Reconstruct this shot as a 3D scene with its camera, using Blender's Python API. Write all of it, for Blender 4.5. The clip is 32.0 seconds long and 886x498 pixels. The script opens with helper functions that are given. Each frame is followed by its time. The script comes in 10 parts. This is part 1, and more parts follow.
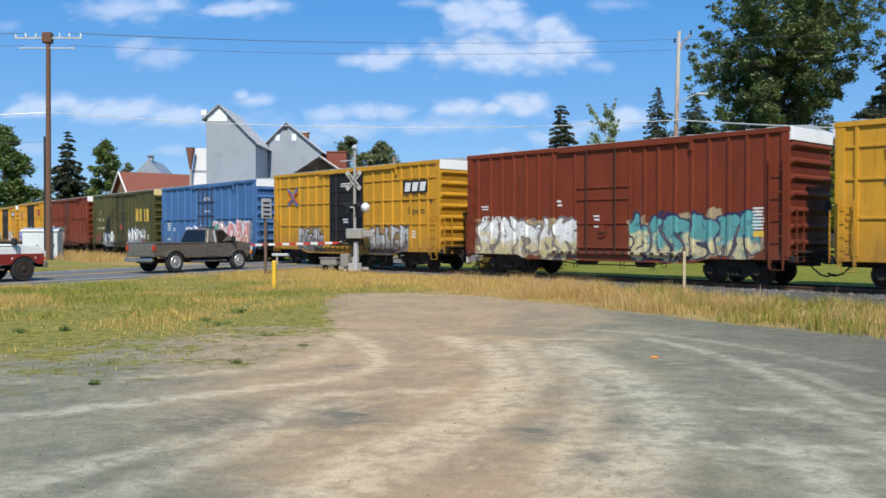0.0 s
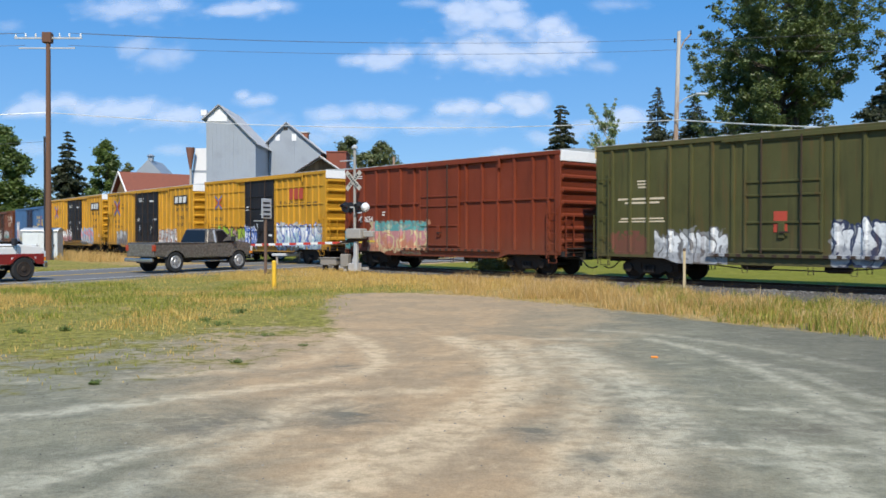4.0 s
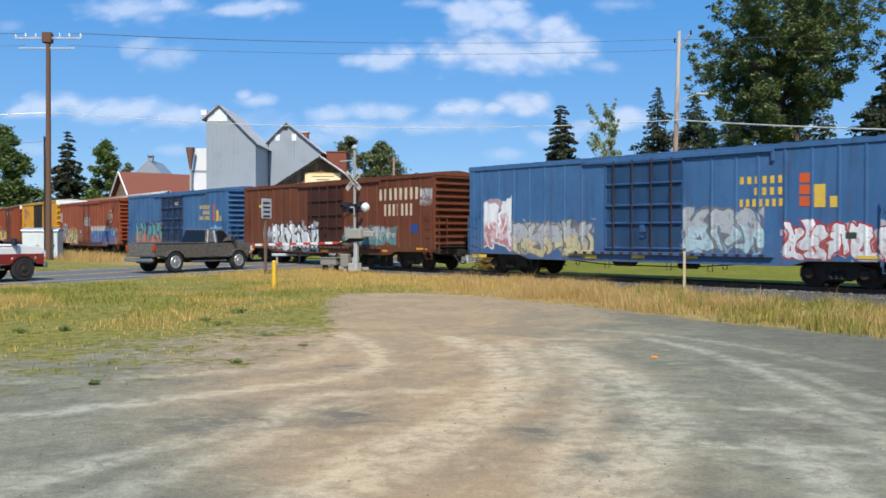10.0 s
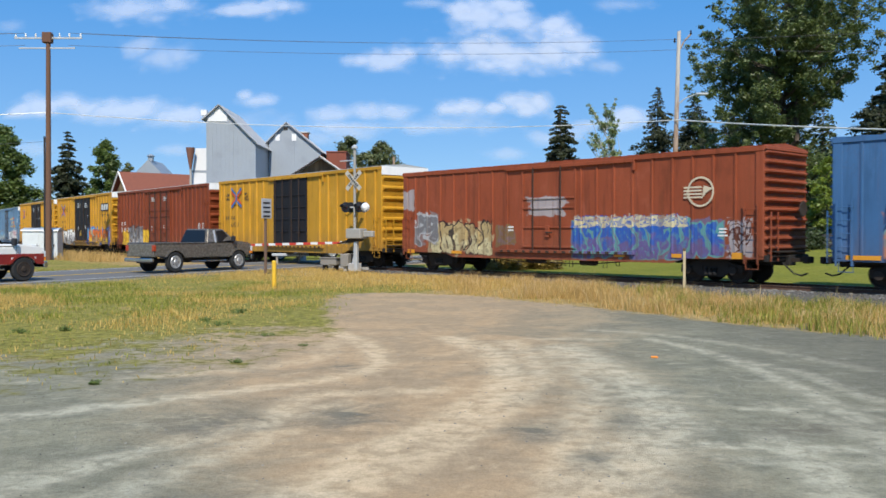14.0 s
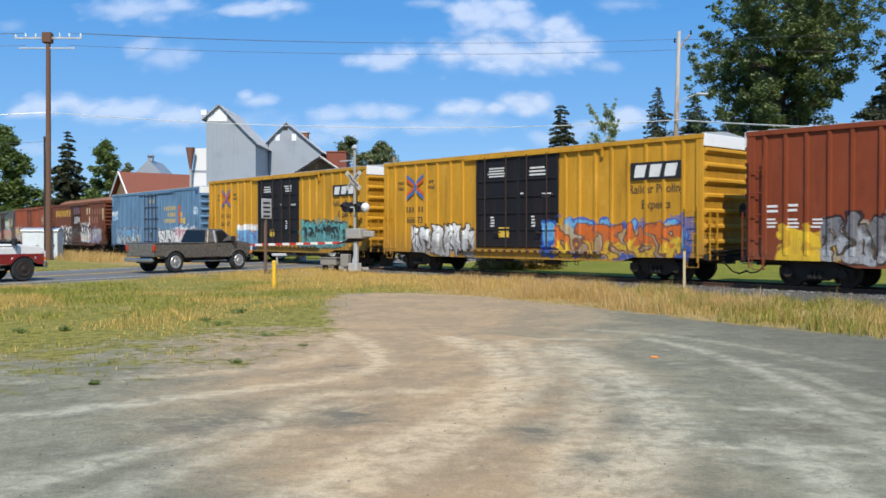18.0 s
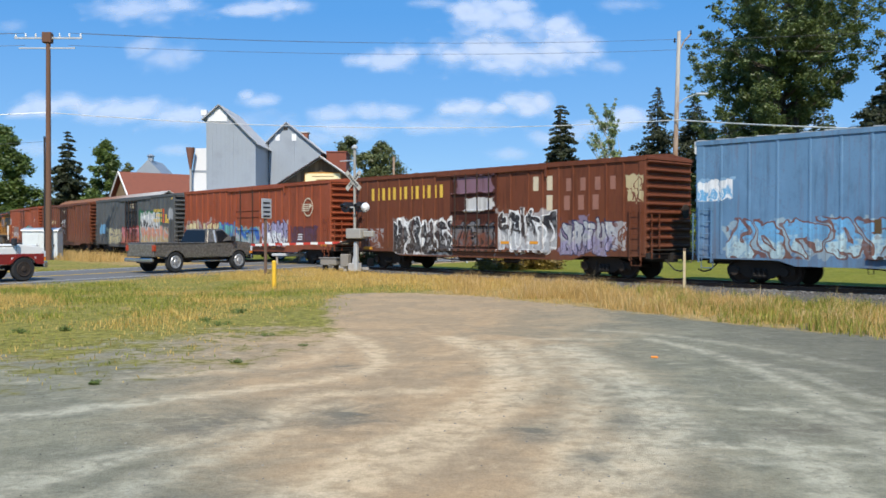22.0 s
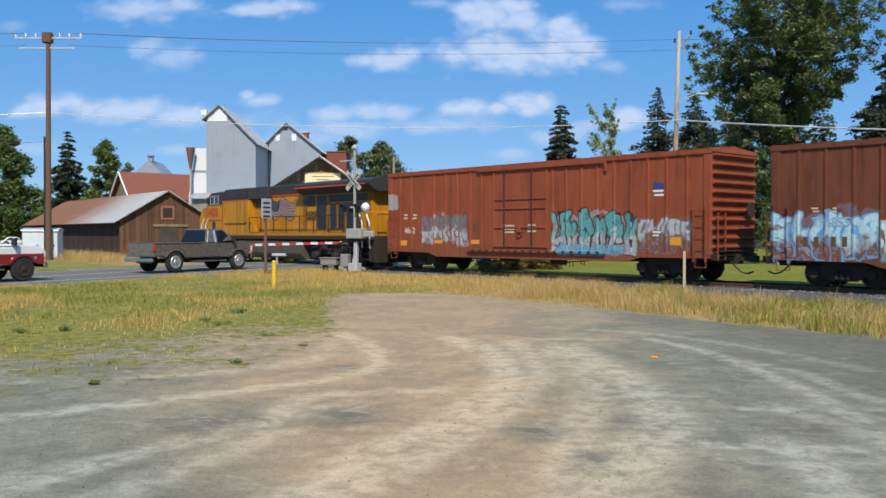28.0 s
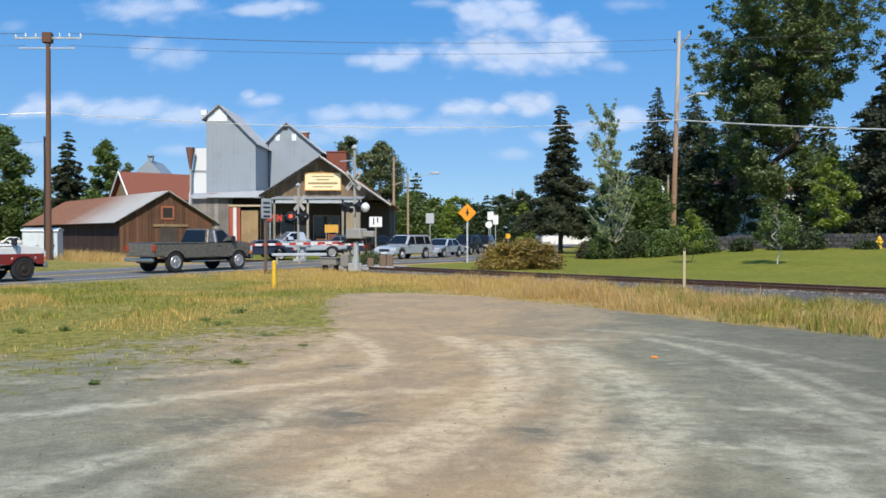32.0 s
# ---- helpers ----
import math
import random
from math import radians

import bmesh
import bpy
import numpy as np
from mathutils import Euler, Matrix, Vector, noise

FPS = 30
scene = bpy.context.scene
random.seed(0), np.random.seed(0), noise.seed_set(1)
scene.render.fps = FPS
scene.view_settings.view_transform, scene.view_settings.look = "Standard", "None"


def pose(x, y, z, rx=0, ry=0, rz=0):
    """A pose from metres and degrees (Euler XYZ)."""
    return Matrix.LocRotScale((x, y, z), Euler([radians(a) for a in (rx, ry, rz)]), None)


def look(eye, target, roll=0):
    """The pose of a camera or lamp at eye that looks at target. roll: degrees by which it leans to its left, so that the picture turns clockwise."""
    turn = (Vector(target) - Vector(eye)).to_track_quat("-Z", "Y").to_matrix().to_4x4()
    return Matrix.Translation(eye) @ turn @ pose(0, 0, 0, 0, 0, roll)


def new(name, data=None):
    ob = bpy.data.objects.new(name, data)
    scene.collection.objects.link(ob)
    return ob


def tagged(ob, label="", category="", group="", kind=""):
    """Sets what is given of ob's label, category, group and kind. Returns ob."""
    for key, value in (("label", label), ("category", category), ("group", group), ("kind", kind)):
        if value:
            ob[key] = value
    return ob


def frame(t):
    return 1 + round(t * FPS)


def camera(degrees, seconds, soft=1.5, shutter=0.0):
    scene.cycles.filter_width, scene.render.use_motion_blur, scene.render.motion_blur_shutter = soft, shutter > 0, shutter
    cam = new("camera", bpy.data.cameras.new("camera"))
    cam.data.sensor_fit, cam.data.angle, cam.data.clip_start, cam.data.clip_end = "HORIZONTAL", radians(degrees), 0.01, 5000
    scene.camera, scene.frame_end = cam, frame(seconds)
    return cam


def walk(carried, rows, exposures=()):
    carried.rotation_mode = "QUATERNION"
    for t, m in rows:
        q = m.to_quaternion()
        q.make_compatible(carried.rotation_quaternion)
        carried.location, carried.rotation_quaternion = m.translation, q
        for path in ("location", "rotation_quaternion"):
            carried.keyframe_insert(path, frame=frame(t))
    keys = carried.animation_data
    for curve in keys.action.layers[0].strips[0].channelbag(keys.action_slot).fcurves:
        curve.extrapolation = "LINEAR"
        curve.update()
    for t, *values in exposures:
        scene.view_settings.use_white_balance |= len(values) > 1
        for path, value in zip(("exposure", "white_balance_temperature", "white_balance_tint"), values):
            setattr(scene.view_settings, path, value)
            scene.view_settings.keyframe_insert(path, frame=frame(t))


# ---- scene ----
# The clip's camera stands still: x to the right, y ahead, z up; rail heads lie at z = 0.12.
cam = camera(53.2, 32.0, soft=1.6, shutter=0.1)
EYE = look((0, 0, 1.85), (0, 50, 1.0024))
LIFT = (-0.02, 0.02, -0.02, 0.02, 0.0, 0.0, -0.03, -0.10, 0.10, 0.07, -0.02, -0.03, 0.14, 0.07, 0.0, 0.0, 0.0, -0.02, 0.0, 0.07, -0.08, -0.12, 0.04, 0.10, 0.05, 0.0, -0.04, -0.08, -0.10, 0.08, 0.08, 0.10, -0.04)
walk(cam, [(0, EYE), (32.0, EYE)], [(t, 0.29 + e) for t, e in enumerate(LIFT)])

# ---- light ----
SUN_AZ, SUN_EL = radians(3), radians(46)          # behind the camera, a little to its right
SUN_DIR = Vector((math.sin(SUN_AZ) * math.cos(SUN_EL), -math.cos(SUN_AZ) * math.cos(SUN_EL), math.sin(SUN_EL)))
world = bpy.data.worlds.new("world")
scene.world = world
world.use_nodes = True
wn = world.node_tree.nodes
sky = wn.new("ShaderNodeTexSky")
sky.sky_type, sky.sun_disc = "NISHITA", False
sky.sun_elevation, sky.sun_rotation = SUN_EL, math.pi - SUN_AZ
sky.altitude, sky.air_density, sky.dust_density, sky.ozone_density = 1500, 1.0, 0.3, 4.0
wn["Background"].inputs["Strength"].default_value = 0.1
deep = wn.new("ShaderNodeHueSaturation")
deep.inputs["Saturation"].default_value, deep.inputs["Hue"].default_value = 1.3, 0.508
world.node_tree.links.new(sky.outputs[0], deep.inputs["Color"])
even = wn.new("ShaderNodeMix")
even.data_type = "RGBA"
even.inputs[0].default_value = 0.72
world.node_tree.links.new(deep.outputs[0], even.inputs[6])
# paler towards the horizon
way = wn.new("ShaderNodeTexCoord")
part_z = wn.new("ShaderNodeSeparateXYZ")
rise = wn.new("ShaderNodeMapRange")
rise.inputs["From Min"].default_value, rise.inputs["From Max"].default_value = 0.02, 0.24
haze = wn.new("ShaderNodeMix")
haze.data_type = "RGBA"
haze.inputs[6].default_value, haze.inputs[7].default_value = (2.5, 4.55, 7.3, 1), (1.02, 3.3, 7.05, 1)
for a_, b_ in ((way.outputs["Generated"], part_z.inputs[0]), (part_z.outputs[2], rise.inputs["Value"]), (rise.outputs[0], haze.inputs[0]), (haze.outputs[2], even.inputs[7])):
    world.node_tree.links.new(a_, b_)
world.node_tree.links.new(even.outputs[2], wn["Background"].inputs["Color"])
sun = new("sun", bpy.data.lights.new("sun", "SUN"))
sun.data.energy, sun.data.angle, sun.data.color = 4.2, radians(0.5), (1.0, 0.93, 0.82)
sun.matrix_world = look(SUN_DIR * 200, (0, 0, 0))


# ---- helpers of this scene ----
def obj(name, bm, material, parent=None, label="", smooth=False):
    me = bpy.data.meshes.new(name)
    bm.to_mesh(me)
    bm.free()
    for m in material if isinstance(material, (list, tuple)) else [material]:
        me.materials.append(m)
    if smooth:
        me.polygons.foreach_set("use_smooth", [True] * len(me.polygons))
    ob = new(name, me)
    if parent is not None:
        ob.parent = parent
    if label:
        tagged(ob, label)
    return ob


def part(name, bm, material, parent, label="", smooth=False):
    return obj(name, bm, material, parent, label, smooth)


def repeat(name, src, parent, m):
    """One more piece on the mesh of src."""
    ob = new(name, src.data)
    ob.parent = parent
    ob.matrix_local = m
    return ob


def thing(name, m, label, category, group="", kind=""):
    ob = new(name)
    ob.empty_display_size = 0.3
    ob.matrix_world = m
    return tagged(ob, label, category, group, kind)


def box(bm, x0, x1, y0, y1, z0, z1, bevel=0.0, mi=0):
    v = [bm.verts.new((x, y, z)) for x in (x0, x1) for y in (y0, y1) for z in (z0, z1)]
    fs = [bm.faces.new([v[i] for i in q]) for q in ((0, 1, 3, 2), (4, 6, 7, 5), (0, 4, 5, 1), (2, 3, 7, 6), (0, 2, 6, 4), (1, 5, 7, 3))]
    for f in fs:
        f.material_index = mi
    if bevel:
        bmesh.ops.bevel(bm, geom=list({e for f in fs for e in f.edges}), offset=bevel, segments=1, affect="EDGES")
    return bm


def boxes(*rows, bevel=0.0):
    bm = bmesh.new()
    for r in rows:
        box(bm, *r, bevel=bevel)
    return bm


def tube(bm, a, b, r, r2=None, n=10, caps=True):
    a, b = Vector(a), Vector(b)
    q = (b - a).to_track_quat("Z", "Y")
    r2 = r if r2 is None else r2
    rings = []
    for p, rad in ((a, r), (b, r2)):
        rings.append([bm.verts.new(p + q @ Vector((rad * math.cos(2 * math.pi * i / n), rad * math.sin(2 * math.pi * i / n), 0))) for i in range(n)])
    for i in range(n):
        bm.faces.new((rings[0][i], rings[0][(i + 1) % n], rings[1][(i + 1) % n], rings[1][i]))
    if caps:
        bm.faces.new(rings[0][::-1])
        bm.faces.new(rings[1])
    return bm


def tubes(*rows, n=8):
    bm = bmesh.new()
    for r in rows:
        tube(bm, *r, n=n)
    return bm


def pipe(bm, pts, r, n=6):
    """One bent tube through the points."""
    pts = [Vector(p) for p in pts]
    rings = []
    for i, p in enumerate(pts):
        d = (pts[min(i + 1, len(pts) - 1)] - pts[max(i - 1, 0)]).normalized()
        u = d.cross(Vector((0.13, 0.31, 0.94))).normalized()
        w = d.cross(u)
        rings.append([bm.verts.new(p + (u * math.cos(2 * math.pi * k / n) + w * math.sin(2 * math.pi * k / n)) * r) for k in range(n)])
    for a, b in zip(rings, rings[1:]):
        for k in range(n):
            bm.faces.new((a[k], a[(k + 1) % n], b[(k + 1) % n], b[k]))
    bm.faces.new(rings[0][::-1])
    bm.faces.new(rings[-1])
    bmesh.ops.recalc_face_normals(bm, faces=bm.faces)
    return bm


def extrude(bm, profile, y0, y1, axis="y"):
    """A prism: the outline (pairs) swept from y0 to y1 along the axis."""
    def at(p, d):
        return {"y": (p[0], d, p[1]), "x": (d, p[0], p[1]), "z": (p[0], p[1], d)}[axis]
    a = [bm.verts.new(at(p, y0)) for p in profile]
    b = [bm.verts.new(at(p, y1)) for p in profile]
    n = len(profile)
    fs = [bm.faces.new((a[i], a[(i + 1) % n], b[(i + 1) % n], b[i])) for i in range(n)]
    fs += [bm.faces.new(a[::-1]), bm.faces.new(b)]
    bmesh.ops.recalc_face_normals(bm, faces=fs)
    return bm


def lathe(bm, profile, n=12, axis="z", centre=(0, 0, 0)):
    c = Vector(centre)
    rings = []
    for r, h in profile:
        ring = []
        for i in range(n):
            a = 2 * math.pi * i / n
            u, w = r * math.cos(a), r * math.sin(a)
            ring.append(bm.verts.new(c + Vector({"z": (u, w, h), "y": (u, h, w), "x": (h, u, w)}[axis])))
        rings.append(ring)
    fs = []
    for p, q in zip(rings, rings[1:]):
        for i in range(n):
            fs.append(bm.faces.new((p[i], p[(i + 1) % n], q[(i + 1) % n], q[i])))
    fs += [bm.faces.new(rings[0]), bm.faces.new(rings[-1])]
    bmesh.ops.recalc_face_normals(bm, faces=fs)
    return bm


# ---- materials ----
def nodes(name):
    m = bpy.data.materials.new(name)
    m.use_nodes = True
    nt = m.node_tree
    return m, nt, nt.nodes["Principled BSDF"]


def mth(nt, op, a, b=None, c=None, clamp=False):
    n = nt.nodes.new("ShaderNodeMath")
    n.operation, n.use_clamp = op, clamp
    for i, v in enumerate((a, b, c)):
        if v is None:
            continue
        if isinstance(v, (int, float)):
            n.inputs[i].default_value = v
        else:
            nt.links.new(v, n.inputs[i])
    return n.outputs[0]


def mixc(nt, fac, a, b):
    n = nt.nodes.new("ShaderNodeMix")
    n.data_type = "RGBA"
    for sock, v in ((n.inputs[0], fac), (n.inputs[6], a), (n.inputs[7], b)):
        if isinstance(v, (int, float)):
            sock.default_value = v
        elif isinstance(v, tuple):
            sock.default_value = (*v[:3], 1)
        else:
            nt.links.new(v, sock)
    return n.outputs[2]


def tex(nt, kind, vec, scale, **kw):
    n = nt.nodes.new("ShaderNodeTex" + kind)
    nt.links.new(vec, n.inputs["Vector"])
    n.inputs["Scale"].default_value = scale
    for k, v in kw.items():
        n.inputs[k].default_value = v
    return n


def step(nt, v, lo, hi):
    n = nt.nodes.new("ShaderNodeMapRange")
    n.interpolation_type = "SMOOTHSTEP"
    nt.links.new(v, n.inputs[0])
    n.inputs[1].default_value, n.inputs[2].default_value = lo, hi
    return n.outputs[0]


def coords(nt, scale=None):
    o = nt.nodes.new("ShaderNodeTexCoord").outputs["Object"]
    if scale is None:
        return o
    n = nt.nodes.new("ShaderNodeMapping")
    n.inputs["Scale"].default_value = scale
    nt.links.new(o, n.inputs[0])
    return n.outputs[0]


def bump(nt, bsdf, h, strength=0.3, dist=0.02):
    n = nt.nodes.new("ShaderNodeBump")
    n.inputs["Strength"].default_value, n.inputs["Distance"].default_value = strength, dist
    nt.links.new(h, n.inputs["Height"])
    nt.links.new(n.outputs[0], bsdf.inputs["Normal"])


def plain(name, col, rough=0.6, metal=0.0, var=0.25, scale=6.0, grime=0.3, stretch=None, bmp=0.15, random_tint=0.0):
    """Two scales of variation on a base colour, darker grime in patches, and fine relief."""
    m, nt, b = nodes(name)
    vec = coords(nt, stretch)
    n1 = tex(nt, "Noise", vec, scale * 6, Detail=4.0)
    n2 = tex(nt, "Noise", vec, scale * 0.6, Detail=3.0)
    dark = tuple(c * (1 - var) for c in col)
    lite = tuple(min(1, c * (1 + var * 0.7)) for c in col)
    c = mixc(nt, n1.outputs[0], dark, lite)
    g = step(nt, n2.outputs[0], 0.5, 0.75)
    c = mixc(nt, mth(nt, "MULTIPLY", g, grime), c, tuple(x * 0.45 + 0.02 for x in col))
    if random_tint:
        r = nt.nodes.new("ShaderNodeObjectInfo").outputs["Random"]
        hs = nt.nodes.new("ShaderNodeHueSaturation")
        nt.links.new(c, hs.inputs["Color"])
        nt.links.new(mth(nt, "MULTIPLY_ADD", r, 2 * random_tint, 1 - random_tint), hs.inputs["Value"])
        c = hs.outputs[0]
    nt.links.new(c, b.inputs["Base Color"])
    b.inputs["Roughness"].default_value, b.inputs["Metallic"].default_value = rough, metal
    nt.links.new(mth(nt, "MULTIPLY_ADD", n1.outputs[0], 0.25, rough - 0.12, clamp=True), b.inputs["Roughness"])
    if bmp:
        bump(nt, b, n1.outputs[0], bmp, 0.01)
    return m


STEEL_DARK = plain("dark_steel", (0.03, 0.027, 0.025), 0.7, 0.2, 0.4, 4)
GRIMY = plain("grimy_iron", (0.034, 0.023, 0.016), 0.85, 0.1, 0.5, 3)
RUST = plain("rusty_rail", (0.13, 0.065, 0.04), 0.8, 0.2, 0.4, 3)
RAILTOP = plain("rail_head", (0.45, 0.44, 0.43), 0.3, 0.9, 0.15, 3)
CREOSOTE = plain("creosoted_wood", (0.05, 0.038, 0.03), 0.9, 0, 0.5, 3)
GALV = plain("galvanised", (0.5, 0.52, 0.53), 0.5, 0.3, 0.15, 3)
WHITE = plain("white_paint", (0.78, 0.78, 0.76), 0.55, 0, 0.12, 3, 0.2)
BLACKP = plain("black_paint", (0.018, 0.018, 0.022), 0.5, 0, 0.3, 3)
YELLOWP = plain("yellow_paint", (0.75, 0.45, 0.03), 0.5, 0, 0.15, 3)
REDP = plain("red_paint", (0.55, 0.05, 0.03), 0.5, 0, 0.15, 3)
RUBBER = plain("rubber", (0.02, 0.02, 0.02), 0.85, 0, 0.3, 5)
CHROME = plain("chrome", (0.6, 0.6, 0.62), 0.2, 1.0, 0.1, 3)
CONCRETE = plain("concrete", (0.42, 0.4, 0.37), 0.85, 0, 0.25, 3)
STAKEWOOD = plain("stake_wood", (0.5, 0.4, 0.24), 0.8, 0, 0.2, 5)

# ---- ground ----
LOT = [(-5.1, 10.1), (-4.3, 10.9), (-3.0, 12.3), (-2.0, 16.4), (-2.6, 20.0), (-3.2, 24.5), (-3.0, 27.6), (-1.0, 27.8), (1.1, 26.3), (3.2, 23), (7.6, 15.4), (14, 9), (30, -5), (20, -40), (-30, -40), (-12, 3)]
TRACK_A, TRACK_K, TRACK_Y = radians(41.567), 0.001498, 41.0


def along(s, off=0.0):
    """The place s metres along the near faces of the train, off metres beyond them, and the heading."""
    a = TRACK_A + TRACK_K * s / 2
    c = math.sin(TRACK_K * s / 2) / (TRACK_K * s / 2) if abs(s) > 1e-6 else 1
    h = TRACK_A + TRACK_K * s
    return math.sin(a) * s * c + off * math.cos(h), TRACK_Y - math.cos(a) * s * c + off * math.sin(h), h


def track_off(x, y):
    """Metres beyond the near faces, and the s, of a place."""
    s = (x * math.sin(TRACK_A)) - (y - TRACK_Y) * math.cos(TRACK_A)
    for _ in range(3):
        px, py, h = along(s)
        s += (x - px) * math.sin(h) - (y - py) * math.cos(h)
    px, py, h = along(s)
    return (x - px) * math.cos(h) + (y - py) * math.sin(h), s


MID = 1.55
ROAD = [(-78, -60), (-46, -9), (-30, 17), (-14.6, 41.9), (-7.8, 52.8), (-1.0, 63.0), (2.2, 75), (5.3, 90), (14, 130), (30, 200), (60, 330), (80, 520)]


def poly_dist(p, pts, closed=False):
    """Distance of p to a line of points, with the sign of the side."""
    best, sign = 1e9, 1
    n = len(pts)
    for i in range(n if closed else n - 1):
        (ax, ay), (bx, by) = pts[i], pts[(i + 1) % n]
        dx, dy = bx - ax, by - ay
        t = max(0, min(1, ((p[0] - ax) * dx + (p[1] - ay) * dy) / (dx * dx + dy * dy)))
        qx, qy = p[0] - ax - t * dx, p[1] - ay - t * dy
        d = math.hypot(qx, qy)
        if d < best:
            best, sign = d, 1 if dx * qy - dy * qx > 0 else -1
    return best * sign


def inside(p, poly):
    c = False
    for i in range(len(poly)):
        (ax, ay), (bx, by) = poly[i], poly[i - 1]
        if (ay > p[1]) != (by > p[1]) and p[0] < (bx - ax) * (p[1] - ay) / (by - ay) + ax:
            c = not c
    return c


def lot_depth(x, y):
    """Metres inside the lot (negative outside)."""
    d = abs(poly_dist((x, y), LOT, True))
    return d if inside((x, y), LOT) else -d


def smooth01(a, b, v):
    t = max(0, min(1, (v - a) / (b - a)))
    return t * t * (3 - 2 * t)


def height(x, y):
    off, s = track_off(x, y)
    z = 0.03 * noise.noise((x * 0.35, y * 0.35, 0)) + 0.012 * noise.noise((x * 1.7, y * 1.7, 3))
    # the bank and ditch beside the rails
    d = abs(off - MID)
    z = z * smooth01(1.5, 5, d) + (-0.10) * (1 - smooth01(1.9, 4.2, d))
    rd = abs(poly_dist((x, y), ROAD))
    near = 1 - smooth01(4.2, 8.5, rd)
    lift = 0.07 * (1 - smooth01(8, 30, abs(off - MID)))
    z = z * (1 - near) + (lift - 0.03) * near
    if off > 6:
        z += 0.9 * smooth01(5, 32, off) * smooth01(2, 16, x - 0.2 * y + 6)
    return z


def axis(lo, hi, near0, near1, fine, grow=1.22):
    a = list(np.arange(near0, near1 + 1e-6, fine))
    st, v = fine, near1
    while v < hi:
        st *= grow
        v = min(hi, v + st)
        a.append(v)
    st, v = fine, near0
    while v > lo:
        st *= grow
        v = max(lo, v - st)
        a.insert(0, v)
    return a


# tyre ways on the lot: half width, strength, and the line that the wheels took
WAYS = (
    (0.20, 0.85, ((-2.0, 16.6), (-1.30, 14.9), (-0.98, 13.3), (-0.95, 12.3), (-1.5, 11.2), (-2.4, 10.4), (-4.4, 8.8), (-7.5, 7.2))),
    (0.26, 0.95, ((0.15, 15.6), (0.68, 13.9), (0.86, 12.4), (0.78, 10.9), (0.41, 9.6), (0.0, 8.5), (-0.55, 7.5), (-0.75, 6.8), (-1.1, 5.9))),
    (0.22, 0.70, ((1.12, 15.0), (1.32, 13.2), (1.24, 11.4), (0.88, 10.1), (0.42, 8.7), (0.02, 7.7), (-0.38, 6.9), (-0.8, 6.0))),
    (0.16, 0.80, ((0.0, 10.5), (-0.55, 10.3), (-1.45, 10.1), (-1.66, 9.5), (-1.73, 8.5), (-2.4, 7.8), (-2.95, 6.7), (-3.3, 6.1))),
    (0.20, 0.60, ((-1.5, 8.2), (-1.9, 7.4), (-2.2, 6.6), (-2.4, 6.0))),
    (0.16, 0.65, ((-3.4, 6.5), (-2.8, 7.2), (-2.25, 7.9), (-1.75, 8.7), (-1.1, 9.7))),
    (0.24, 0.65, ((1.6, 14.1), (1.85, 12.8), (1.85, 10.9), (1.6, 9.5), (1.3, 8.3), (0.95, 7.0), (0.78, 6.0))),
    (0.34, 0.85, ((2.0, 14.4), (2.25, 11.8), (2.3, 10.1), (2.2, 8.9), (2.0, 8.1), (1.6, 7.3), (1.2, 6.2))),
    (0.14, 0.85, ((3.65, 15.6), (4.1, 14.1), (4.3, 12.3), (4.3, 10.5), (4.15, 8.9), (4.0, 7.9), (3.8, 6.6))),
    (0.13, 0.70, ((4.4, 12.9), (4.8, 11.8), (4.8, 10.5), (4.9, 9.8), (5.2, 8.6))),
    (0.11, 0.90, ((1.03, 7.5), (1.5, 7.7), (2.3, 7.7), (3.0, 7.57), (3.8, 7.5), (5.0, 7.4))),
    (0.09, 0.80, ((3.2, 9.33), (3.67, 9.33), (4.2, 9.24), (4.7, 9.33), (6.0, 9.2))),
    (0.20, 0.80, ((3.0, 7.9), (2.95, 7.3), (2.9, 6.7), (2.75, 6.0))),
    (0.10, 0.60, ((2.0, 7.5), (2.4, 7.2), (2.9, 7.1), (3.6, 7.0))),
    (0.18, 0.60, ((3.5, 9.5), (3.8, 8.8), (3.9, 8.0), (3.8, 7.5), (3.4, 6.4))),
    (0.16, 0.70, ((1.5, 15.4), (2.2, 15.5), (2.9, 15.4))),
    (0.14, 0.60, ((2.9, 17.0), (3.7, 16.4), (4.6, 15.2), (5.3, 13.6), (5.8, 12.0))),
    (0.22, 0.45, ((-4.0, 11.4), (-2.6, 12.2), (-1.9, 13.4), (-1.9, 15.5))),
)


# dark oily or damp places on the lot: place and half sizes
STAINS = ((-0.95, 9.0, 0.42, 0.75), (1.82, 8.8, 0.14, 0.45), (-1.35, 12.3, 0.28, 0.35), (0.85, 8.2, 0.30, 0.5), (-2.3, 8.6, 0.6, 0.5), (1.25, 7.3, 0.2, 0.35), (3.4, 8.4, 0.5, 0.35))


